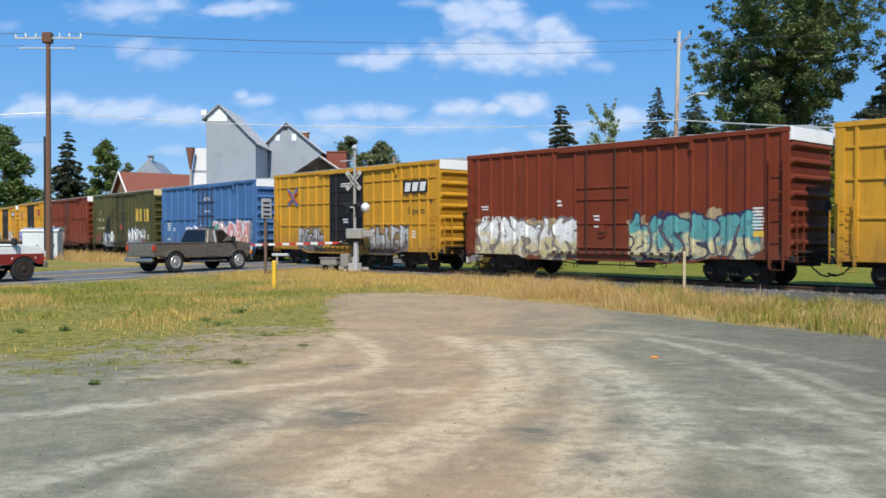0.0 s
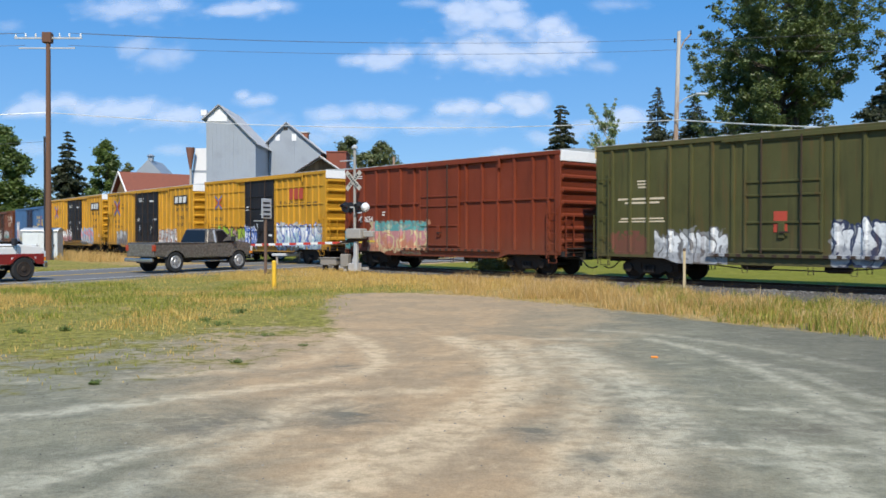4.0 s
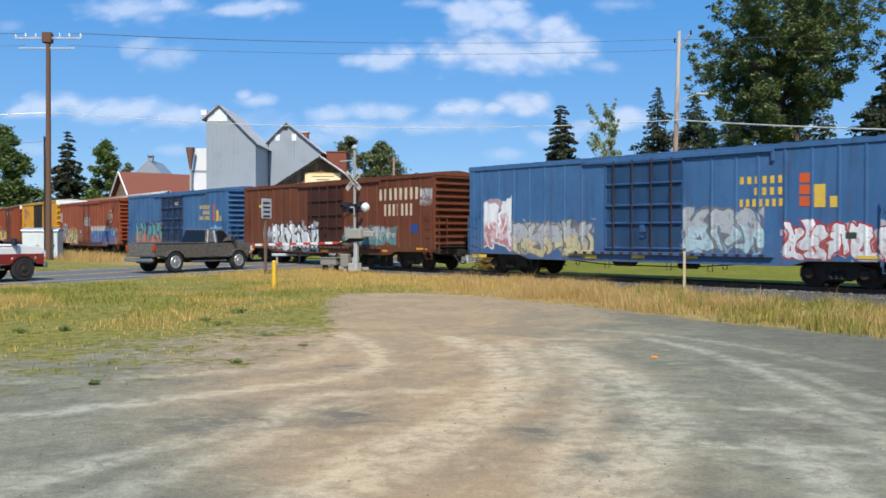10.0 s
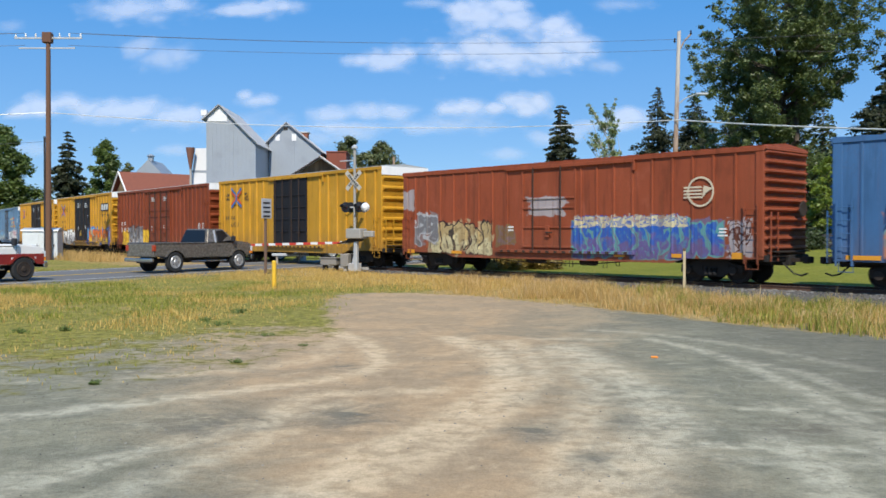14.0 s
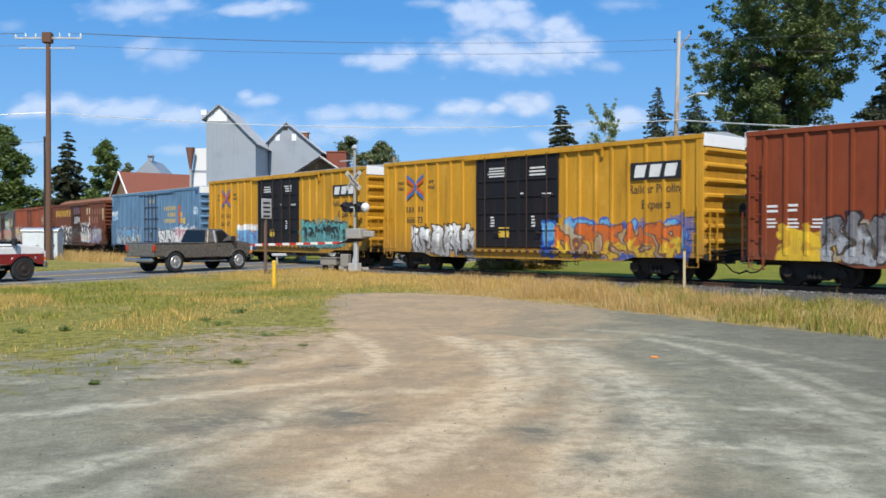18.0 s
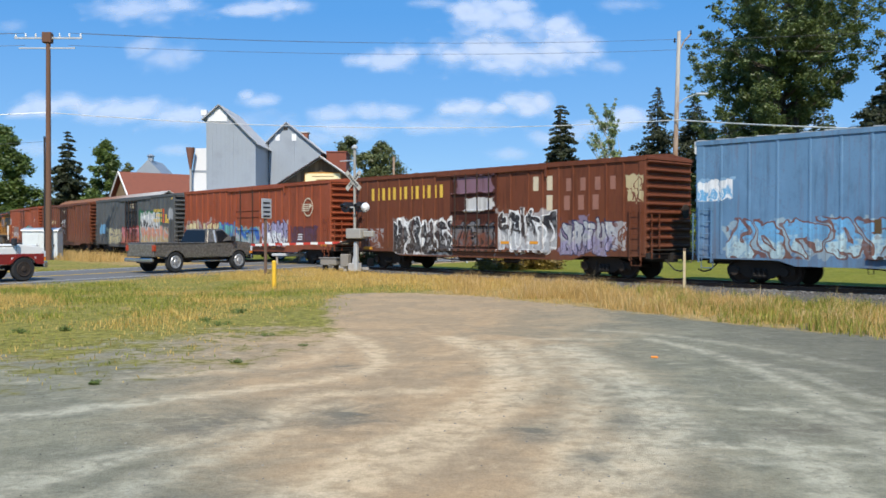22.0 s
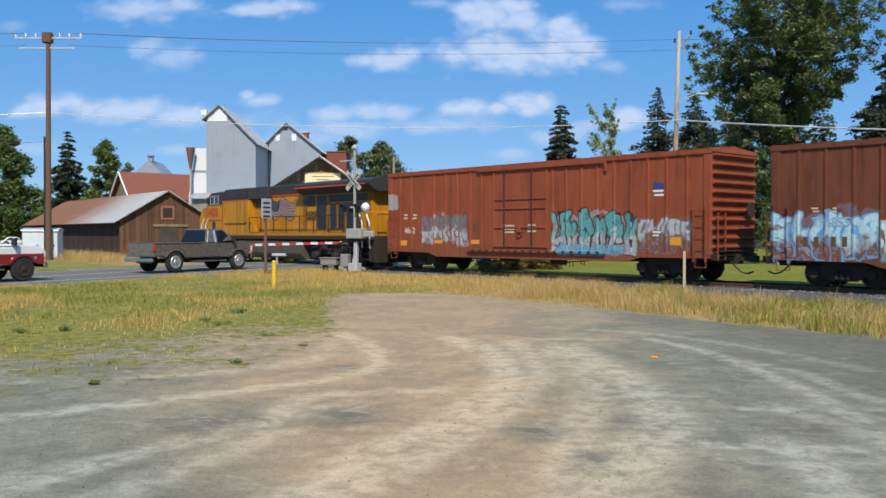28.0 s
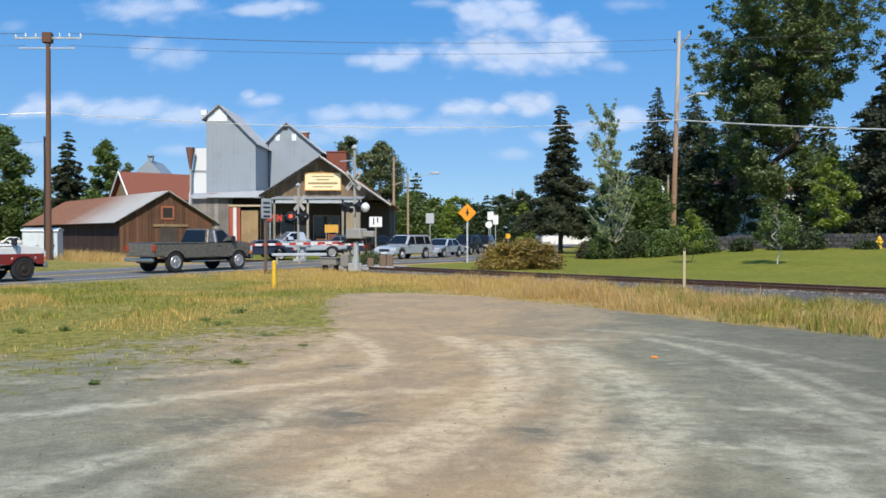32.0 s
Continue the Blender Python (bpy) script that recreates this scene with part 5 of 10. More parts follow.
car(9, 97.3, 18.46, 4.68, doors=(-1.77, 1.77), posts=(-8.49, -7.42, -6.52, -5.65, -4.81, -3.77, -2.88, 2.83, 3.75, 4.56, 5.49, 6.38, 7.24, 8.06),
    tags=[(-8.35, -6.65, 1.06, 3.33, WHT, PNK, WHT, 2), (-6.65, -2.24, 0.82, 2.23, SIL, CRM, GRY, 5), (1.68, 4.8, 1.13, 2.61, SIL, PAL, GRY, 3), (5.38, 9.1, 0.93, 2.12, WHT, WHT, RED, 5)],
    marks=[("bar", -9.04, -8.14, 0.7, 0.84, "Y"), ("bar", -2.67, -2.13, 0.78, 0.9, "Y"), ("bar", -0.49, 0.1, 0.82, 0.94, "Y"), ("bar", 1.86, 2.31, 0.86, 0.98, "Y"), ("bar", 7.79, 8.46, 0.97, 1.07, "Y"), ("bar", 7.45, 7.79, 1.59, 1.78, "G"), ("block", 5.97, 6.31, 2.59, 3.72, "O"), ("block", 6.45, 6.81, 2.58, 3.31, "Y"), ("block", 6.96, 7.26, 2.57, 2.92, "Y"), ("lines", 3.83, 5.46, 2.58, 3.72, "Y")])
car(10, 76.47, 18.47, 4.6, doors=(-1.87, 1.69), posts=(-8.25, -7.44, -6.51, -5.63, -4.77, -3.75, -2.9, 1.97, 2.86, 3.81, 4.64, 5.52, 6.44, 7.32, 8.16),
    tags=[(-6.91, -5.83, 0.86, 2.25, SIL, GRY, BRN, 2), (-5.88, -0.65, 0.78, 2.35, WHT, WHT, BLK, 5), (1.69, 6.29, 1.19, 2.1, SIL, TEA, GRY, 7), (8.16, 9.1, 3.08, 3.94, SIL, BRN, SIL, 6)],
    marks=[("bar", -8.95, -7.98, 0.72, 0.86, "O"), ("bar", -0.45, 0.25, 0.76, 0.88, "O"), ("bar", 2.51, 3.04, 0.81, 0.92, "O"), ("bar", 5.13, 5.6, 0.83, 0.94, "O"), ("bar", 7.88, 8.7, 0.97, 1.07, "O"), ("bar", 7.39, 7.95, 1.78, 2.22, "B"), ("bar", -7.44, -5.93, 3.33, 3.5, "Y"), ("word", 4.77, 8.06, 3.41, 3.99, "C", 8), ("word", 5.2, 7.6, 2.63, 3.21, "C", 7)])
car(11, 55.83, 18.18, 4.72, doors=(-2.25, 1.97), posts=(-8.19, -7.17, -6.33, -5.39, -4.47, -3.58, -2.85, 2.85, 3.7, 4.52, 5.48, 6.4, 7.2, 8.13),
    tags=[(-7.6, -1.78, 0.83, 2.59, TEA, SAL, NVY, 5), (2.07, 6.4, 1.11, 1.93, RED, GRY, NVY, 8), (6.4, 8.28, 1.25, 2.25, SKY, BLU, SKY, 4)],
    marks=[("bar", 0.26, 1.37, 3.78, 4.04, "C"), ("bar", -0.32, 0.11, 1.05, 1.16, "O"), ("bar", 2.95, 3.51, 1.04, 1.16, "O"), ("bar", 5.39, 5.73, 1.07, 1.18, "O"), ("bar", 8.13, 8.99, 1.01, 1.14, "O"), ("bar", -8.64, -7.6, 0.93, 1.07, "O"), ("bar", 7.44, 7.85, 1.42, 1.78, "S"), ("block", 6.85, 7.12, 2.59, 3.73, "O"), ("block", 7.36, 7.7, 2.58, 3.31, "Y"), ("block", 7.9, 8.13, 2.57, 2.9, "Y"), ("lines", 4.66, 6.31, 2.62, 3.73, "Y")])
car(12, 35.15, 18.74, 4.66, doors=(-1.56, 1.41), posts=(-8.5, -7.65, -6.69, -5.79, -4.98, -4.15, -3.29, -2.4, 1.62, 2.41, 3.23, 4.09, 4.96, 5.82, 6.65, 7.47, 8.31),
    tags=[(-7.48, -3.23, 0.83, 2.32, TAN, CRM, BLK, 5), (1.1, 7.96, 0.81, 2.26, BLU, PUR, TEA, 9), (1.28, 6.51, 1.98, 2.44, CRM, CRM, BLU, 9), (7.99, 8.97, 0.91, 2.31, SIL, GRY, BLK, 2), (-8.5, -6.84, 1.17, 2.72, GRY, GRY, SIL, 1), (-3.12, -1.89, 1.18, 2.17, OLV, OLV, GRY, 2), (-1.3, 1.01, 2.46, 3.3, SIL, RST, SIL, 6), (-9.42, -8.5, 2.83, 3.86, SIL, RST, SIL, 4)],
    marks=[("bar", -9.02, -8.5, 0.82, 0.99, "O"), ("bar", -5.9, -5.21, 0.84, 0.97, "O"), ("bar", 3.27, 3.78, 0.86, 0.98, "O"), ("bar", 5.82, 6.24, 0.88, 1.02, "O"), ("bar", 8.21, 8.68, 0.88, 1.1, "O"), ("bar", 7.64, 8.02, 1.62, 1.96, "W"), ("bar", -2.4, -2, 1.83, 2.09, "W"), ("ring", 6.51, 7.47, 2.68, 3.75)])
car(13, 15.08, 17.93, 5.15, posts=(-8.33, -7.44, -6.55, -5.71, -4.87, -3.99, -3.14),
    tags=[],
    marks=[("bar", -8.15, -6.78, 2.63, 2.88, "D"), ("bar", -8.15, -7.91, 1.69, 1.9, "D"), ("bar", -7.31, -6.98, 1.59, 1.84, "D"), ("cross", -7.33, -5.77, 3.31, 4.73), ("number", -6.99, 2.3, "661528", "D"), ("words", -7.85, 4.08, 'next\nload'), ("words", -5.26, 3.99, 'any\nroad')])
car(14, -4.43, 18.07, 5.15, doors=(-2.26, 0.01, 2.28), posts=(-8.38, -7.67, -6.98, -6.25, -5.55, -4.71, -3.9, -3.21, -2.69, 2.58, 3.27, 3.99, 4.71, 5.38, 6.15, 6.83, 7.6, 8.29),
    tags=[(-8.02, -1.94, 0.82, 2.02, YEL, YEL, YEL, 3), (-6.53, -3.31, 0.79, 2.35, GRY, SIL, BLK, 4)],
    marks=[("bar", -1.58, -0.73, 4.18, 4.52, "W"), ("bar", 0.82, 1.65, 4.17, 4.5, "W"), ("bar", -8.45, -7.91, 2.4, 2.72, "W"), ("bar", -7.67, -7.21, 2.42, 2.74, "W"), ("bar", -8.45, -7.95, 1.91, 2.27, "W"), ("bar", -7.74, -7.21, 1.9, 2.26, "W"), ("bar", -6.82, -6.47, 1.9, 2.25, "W"), ("bar", 7.07, 7.52, 1.93, 2.48, "W"), ("bar", 7.73, 8.23, 2.08, 2.49, "W"), ("bar", 7.75, 8.21, 1.3, 1.76, "Y"), ("bar", 7.77, 8.18, 1.77, 2, "S"), ("bar", 5.51, 5.98, 0.87, 0.99, "O"), ("bar", -1.54, -1.33, 1.93, 2.35, "W"), ("bar", 0.9, 1.11, 1.92, 2.39, "W"), ("bar", 6.33, 6.64, 1.31, 1.45, "W"), ("bar", 7.87, 8.14, 1.08, 1.18, "W")])
car(15, -24.07, 18.06, 5.25, doors=(-2.4, 0.16, 2.39), posts=(-8.19, -7.38, -6.58, -5.82, -5.02, -4.11, -3.29, 2.75, 3.45, 4.24, 5.03, 5.81, 6.6, 7.38, 8.18),
    tags=[(-6.98, -2.51, 0.69, 2.2, WHT, SIL, BLK, 6), (1.38, 8.56, 0.77, 2.32, SKY, BLU, BLU, 5), (2.12, 8.22, 0.78, 2.09, ORG, YEL, BRN, 5)],
    marks=[("bar", 6.5, 7.38, 2.67, 2.85, "D"), ("bar", -7.38, -6.02, 2.77, 3.04, "D"), ("bar", -1.68, -0.59, 4.17, 4.63, "W"), ("bar", 0.76, 1.71, 4.13, 4.56, "W"), ("bar", 0.22, 0.51, 3.28, 3.5, "W"), ("bar", 1.41, 2.08, 3.25, 3.45, "W"), ("bar", -1.53, -1.25, 2.02, 2.51, "W"), ("bar", 0.9, 1.15, 2.01, 2.52, "W"), ("bar", -1, -0.39, 1.59, 2.02, "Y"), ("cross", -7.32, -5.87, 3.45, 4.52), ("plate", 5.94, 8.12, 3.73, 4.38), ("number", -6.69, 2.39, "666773", "D"), ("slogan", 7.02, 3.39, 2)])
car(16, -43.65, 18.19, 5.23, doors=(-2.37, 0.24, 2.38), posts=(-8.28, -7.48, -6.74, -5.94, -5.03, -4.15, -3.31, 2.75, 3.52, 4.23, 5, 5.82, 6.67, 7.46, 8.27),
    tags=[(-5.16, -2.48, 0.8, 2.12, SKY, SKY, BLU, 2), (-5.23, -2.48, 1.96, 2.34, WHT, WHT, WHT, 3), (2.51, 7.28, 0.95, 2.46, TEA, TEA, BLK, 5), (2.88, 7.08, 1.09, 2.24, BLK, TEA, TEA, 7)],
    marks=[("bar", 6.54, 7.43, 2.64, 2.85, "D"), ("bar", -7.43, -6.02, 2.75, 3.03, "D"), ("bar", -1.65, -0.77, 4.19, 4.61, "W"), ("bar", 0.76, 1.69, 4.16, 4.58, "W"), ("bar", 0.14, 0.49, 3.27, 3.54, "W"), ("bar", 1.49, 2.13, 3.31, 3.49, "W"), ("bar", -1.53, -1.29, 2.03, 2.56, "W"), ("bar", 0.9, 1.12, 2.01, 2.55, "W"), ("bar", -0.98, -0.38, 1.59, 1.99, "Y"), ("cross", -7.29, -5.86, 3.48, 4.57), ("plate", 5.95, 8.13, 3.76, 4.35), ("number", -6.82, 2.37, "666647", "D"), ("slogan", 7.01, 3.36, 2)])
car(17, -63.26, 18.03, 4.98, doors=(-1.61, 1.56), posts=(-8.05, -7.03, -6.04, -4.96, -3.98, -3.05, -2.2, 2.06, 2.75, 3.71, 4.95, 6.02, 7.01, 7.96),
    tags=[(-7.9, -2.2, 0.95, 2.2, SKY, PAL, BRN, 5), (1.45, 4.72, 0.86, 2.08, WHT, WHT, BLK, 4), (4.54, 8.14, 0.86, 2.23, PNK, WHT, WHT, 5), (7.93, 8.75, 3.03, 3.62, WHT, SKY, SKY, 6), (-8.95, -7.61, 2.89, 3.62, WHT, SKY, WHT, 3)],
    marks=[("bar", -0.58, 0.72, 4.09, 4.37, "C"), ("bar", -3.17, -2.56, 1.74, 2.17, "D"), ("bar", 7.49, 7.93, 1.47, 1.78, "W"), ("bar", 8.3, 8.79, 4.48, 4.72, "B"), ("block", 5.25, 5.63, 2.48, 3.81, "O"), ("block", 5.68, 6.02, 2.48, 3.35, "Y"), ("block", 6.1, 6.47, 2.47, 2.88, "Y"), ("lines", 2.46, 4.77, 2.47, 3.82, "Y")])
car(18, -83.35, 18, 4.62, doors=(-1.77, 1.27), posts=(-8.13, -7.23, -6.42, -5.5, -4.61, -3.75, -2.87, 2.05, 3.08, 3.88, 4.75, 5.5, 6.3, 7.15, 7.97),
    tags=[(-6.02, -1.59, 0.8, 2.45, BLK, BLK, WHT, 4), (1.27, 4.7, 0.92, 2.72, BLK, SIL, WHT, 5), (4.83, 7.71, 0.88, 2.32, SIL, LIL, NVY, 5), (-1.66, 1.17, 3.52, 4.35, MAU, BRN, MAU, 6), (-0.94, 1.17, 2.7, 3.39, WHT, BRN, WHT, 5), (-1.66, 1.17, 0.94, 2.33, GRY, RST, BLK, 5), (8.05, 8.9, 2.86, 3.94, CRM, BRN, BRN, 5), (-8.36, -6.69, 0.97, 2.06, RST, RED, SIL, 3), (7.38, 8.15, 1.07, 2.23, SIL, BLU, BRN, 3)],
    marks=[("bar", 1.47, 1.95, 1.3, 1.42, "O"), ("bar", 3.17, 3.62, 1.31, 1.43, "O"), ("bar", -8.5, -7.65, 0.94, 1.09, "O"), ("word", -7.85, -2.18, 3.42, 4.03, "Y", 13), ("word", 3.13, 4.66, 3.52, 4.11, "C", 2), ("word", 4.92, 7.83, 3.45, 3.96, "F", 4), ("word", 3.88, 4.66, 2.69, 3.32, "C", 1), ("word", 4.83, 7, 2.69, 3.27, "F", 3)])
car(19, -104.2, 18.83, 4.66, doors=(-1.69, 1.51), posts=(-8.5, -7.55, -6.61, -5.79, -4.85, -3.95, -3.08, -2.35, 1.81, 2.56, 3.37, 4.11, 4.97, 5.83, 6.61, 7.46, 8.34),
    tags=[(-9.11, -4.08, 0.83, 2.62, CRM, SIL, RST, 6), (-4.2, -1.83, 0.88, 2.45, TEA, MAU, BLU, 3), (-1.69, 1.51, 0.93, 2.21, BLU, SIL, TEA, 5), (1.67, 4.78, 1.01, 2.47, LIL, WHT, NVY, 5), (5.09, 8.19, 1.14, 2.23, NVY, GRY, BLK, 4)],
    marks=[("bar", -8.2, -7.76, 2.47, 2.65, "C"), ("bar", -7.61, -7.24, 2.46, 2.64, "C"), ("bar", -9.41, -8.8, 0.97, 1.12, "O"), ("bar", -0.18, 0.25, 0.9, 1.01, "O"), ("bar", 2.99, 3.41, 0.89, 1.01, "O"), ("bar", 5.44, 5.95, 1.07, 1.18, "O"), ("bar", 8.27, 9.15, 1.04, 1.17, "O"), ("bar", 5.9, 6.45, 1.36, 1.77, "W"), ("ring", 6.5, 7.73, 2.71, 3.76)])
car(20, -124.57, 18.11, 4.64, doors=(-1.62, 1.49), posts=(-8.04, -7.15, -6.29, -5.31, -4.51, -3.6, -2.59, 2.01, 2.82, 3.69, 4.54, 5.44, 6.31, 7.14, 8.02),
    tags=[(-6.29, -2.42, 0.85, 2.26, CRM, SIL, GRY, 5), (-2.42, 1.7, 0.88, 2.31, PNK, SAL, RED, 5), (1.6, 6.39, 1.68, 3.57, GRN, GRN, GRN, 6), (1.91, 6.13, 1.86, 3.39, SIL, BLK, WHT, 7), (2.01, 7.82, 0.93, 2.25, SAL, TAN, SIL, 7), (7.79, 8.84, 2.75, 3.64, SIL, BLU, SIL, 5), (-8.19, -6.43, 1.71, 2.61, SKY, BLU, SKY, 3)],
    marks=[("bar", -0.31, 0.58, 3.76, 4.15, "C"), ("bar", 8.49, 8.87, 4.25, 4.39, "Y"), ("block", 6.73, 7.03, 2.54, 3.63, "O"), ("block", 7.27, 7.55, 2.53, 3.2, "Y"), ("block", 7.63, 7.87, 2.52, 2.86, "Y"), ("lines", 4.81, 6.61, 2.56, 3.68, "Y")])
car(21, -144.89, 18.57, 4.6, doors=(-1.5, 1.26), posts=(-8.34, -7.47, -6.61, -5.8, -4.88, -4.01, -3.2, -2.32),
    tags=[(-9.32, -5.85, 0.83, 2.42, PAL, RST, SKY, 5), (-5.85, -1.5, 0.87, 2.11, PAL, TEA, RST, 6), (-0.9, 0.6, 2.4, 3.17, SIL, RST, WHT, 6), (-5.65, -3.04, 2.72, 3.1, CRM, RST, RST, 8), (-1.5, -0.15, 1.02, 2.29, GRY, RST, RST, 4)],
    marks=[("bar", -7.92, -7.68, 2.4, 2.59, "C"), ("bar", -7.3, -7.11, 2.39, 2.58, "C"), ("bar", -8.29, -7.6, 1.33, 1.64, "D"), ("bar", -7.4, -6.72, 1.34, 1.65, "D"), ("bar", -0.44, 0.51, 3.75, 4.03, "C"), ("bar", -0.15, 0.24, 1.72, 2.17, "W"), ("number", -7.3, 2.09, "794855", "S")])
car(22, -165.32, 18.01, 4.7, doors=(-1.69, 1.48), posts=(-8.09, -7.23, -6.42, -5.58, -4.78, -4, -3.13, -2.4, 1.74, 2.46, 3.23, 4.02, 4.83, 5.59, 6.37, 7.16, 8.01),
    tags=[(-6.54, -3.3, 1.26, 2.67, GRY, SIL, RST, 6), (1.62, 5.91, 0.89, 2.65, TEA, SIL, BLK, 6), (1.99, 5.3, 0.88, 1.31, SKY, SKY, TEA, 4), (5.88, 8.23, 1.04, 2.39, SIL, RST, GRY, 5), (-9.03, -8.24, 2.91, 3.68, SIL, RST, SIL, 4)],
    marks=[("bar", -7.83, -7.48, 2.42, 2.72, "C"), ("bar", -7.15, -6.83, 2.41, 2.71, "C"), ("bar", -8.17, -7.58, 1.17, 1.42, "O"), ("bar", -5.58, -5.01, 1.29, 1.45, "O"), ("bar", -3.13, -2.55, 1.28, 1.47, "O"), ("bar", 7.32, 7.78, 1.32, 1.62, "O"), ("bar", 6.58, 7.05, 3.4, 3.6, "B"), ("bar", 6.58, 7.05, 3.08, 3.38, "W"), ("bar", -3.13, -2.55, 1.79, 2.2, "D"), ("bar", 6.55, 6.92, 1.62, 1.86, "W"), ("bar", -1, -0.34, 1.74, 2.15, "C"), ("bar", 0.32, 0.91, 1.78, 2.17, "C"), ("number", -7.35, 1.88, "4662", "C")])

SPEED = (14.332, -0.3476, -0.3051, 0.168, 0.3301)


def travel(t):
    """Metres that the train has gone since 16 s."""
    u = (t - 16) / 16
    return 16 * sum(v * u ** (i + 1) / (i + 1) for i, v in enumerate(SPEED))


# ---- the locomotive: its nose points to -x ----
LOCO_Y = paint("loco_yellow", (0.50, 0.215, 0.008), rust=0.42, rough=0.5, grime=0.9, fade=0.3)
LOCO_G = paint("loco_grey", (0.040, 0.038, 0.038), rust=0.12, grime=0.2)
LOCO_TANK = paint("loco_tank", (0.085, 0.072, 0.052), rust=0.35)
LOCO_DARK = plain("loco_frame", (0.030, 0.021, 0.014), 0.8, 0.1, 0.45, 3)
GLASS_DARK = plain("dark_glass", (0.02, 0.03, 0.04), 0.08, 0, 0.1, 1, 0, bmp=0)
STRIPE_RED = plain("red_stripe", (0.55, 0.05, 0.02), 0.5, 0, 0.1, 2)
loco = thing("locomotive", pose(0, 0, 0.12), "yellow and grey diesel locomotive with a flag on its flank", "locomotive", "freight train")
NOSE, REAR, CABX, HOODW = -10.3, 10.2, -7.15, 0.98
part("frame_sill", boxes((NOSE + 0.1, REAR - 0.1, -1.5, 1.5, 1.42, 1.62), bevel=0.02), LOCO_DARK, loco)
part("walkway", boxes((-3.4, REAR - 0.9, -1.5, 1.5, 1.62, 1.80), bevel=0.02), LOCO_Y, loco)
# nose and cab in one shell
bm = bmesh.new()
extrude(bm, [(NOSE, 1.62), (NOSE, 2.7), (NOSE + 0.35, 3.38), (NOSE + 1.15, 3.62), (NOSE + 1.45, 3.66), (CABX + 0.25, 3.66), (CABX + 0.25, 1.62)], -1.46, 1.46)
bmesh.ops.bevel(bm, geom=list(bm.edges), offset=0.05, segments=2, affect="EDGES")
part("nose", bm, LOCO_Y, loco)
bm = bmesh.new()
extrude(bm, [(NOSE + 1.2, 3.6), (NOSE + 1.45, 4.32), (NOSE + 1.75, 4.46), (CABX + 0.25, 4.50), (CABX + 0.25, 3.6)], -1.43, 1.43)
bmesh.ops.bevel(bm, geom=list(bm.edges), offset=0.05, segments=2, affect="EDGES")
cab = part("cab", bm, LOCO_G, loco)
for a, b in ((NOSE + 1.72, NOSE + 2.22), (NOSE + 2.30, NOSE + 2.85)):
    w = part("cab_window", boxes((a, b, -1.445, -1.42, 3.72, 4.22), bevel=0.01), GLASS_DARK, cab)
    part("window_frame", boxes((a - 0.03, b + 0.03, -1.46, -1.44, 3.69, 3.72), (a - 0.03, b + 0.03, -1.46, -1.44, 4.22, 4.25), (a - 0.03, a, -1.46, -1.44, 3.72, 4.22), (b, b + 0.03, -1.46, -1.44, 3.72, 4.22)), GALV, cab)
for y in (-0.75, 0.75):
    part("windshield", boxes((NOSE + 1.3, NOSE + 1.36, y - 0.6, y + 0.6, 3.72, 4.22)), GLASS_DARK, cab)
part("mirror", boxes((NOSE + 1.5, NOSE + 1.58, -1.62, -1.5, 3.8, 4.15), bevel=0.01), BLACKP, cab)
# behind the cab: full-height yellow flank, grey above
part("auxiliary_cab", boxes((CABX + 0.25, -3.4, -1.42, 1.42, 1.62, 3.86), bevel=0.03), LOCO_Y, loco)
part("auxiliary_top", boxes((CABX + 0.25, -1.1, -1.30, 1.30, 3.88, 4.62), bevel=0.05), LOCO_G, loco)
part("red_stripe", boxes((CABX + 0.25, -3.4, -1.435, -1.42, 3.82, 3.90)), STRIPE_RED, loco)
for a in (-5.2, -4.3):
    part("vent", boxes((a, a + 0.62, -1.33, -1.28, 4.02, 4.48), bevel=0.01), BLACKP, loco)
part("side_vent", boxes((NOSE + 2.0, NOSE + 2.45, -1.475, -1.45, 2.02, 2.55), bevel=0.01), BLACKP, loco)
for z, a, b in ((2.62, NOSE + 1.3, CABX + 0.2), (2.4, CABX + 0.6, -3.6), (1.86, NOSE + 2.0, CABX)):
    part("seam", boxes((a, b, -1.472, -1.44, z - 0.02, z + 0.02)), BLACKP, loco)
# long hood
part("hood", boxes((-3.4, 9.2, -HOODW, HOODW, 1.80, 4.06), bevel=0.03), LOCO_Y, loco)
part("hood_top", boxes((-1.1, 2.4, -HOODW - 0.02, HOODW + 0.02, 4.06, 4.66), bevel=0.06), LOCO_G, loco)
part("hood_stripe", boxes((-3.4, 2.4, -HOODW - 0.035, -HOODW - 0.02, 4.00, 4.08)), STRIPE_RED, loco)
# flared radiator wings
bm = bmesh.new()
extrude(bm, [(-HOODW, 3.95), (-1.55, 4.32), (-1.55, 4.5), (-0.7, 4.72), (0.7, 4.72), (1.55, 4.5), (1.55, 4.32), (HOODW, 3.95)], 2.4, 9.75, "x")
part("radiator", bm, LOCO_G, loco)
part("radiator_stripe", boxes((2.4, 9.4, -1.565, -1.55, 4.30, 4.37)), STRIPE_RED, loco)
part("exhaust_stack", boxes((-0.4, 0.8, -0.4, 0.4, 4.66, 4.82), bevel=0.02), BLACKP, loco)
part("horn", boxes((-6.3, -5.9, -0.3, 0.3, 4.62, 4.74), bevel=0.02), BLACKP, loco)
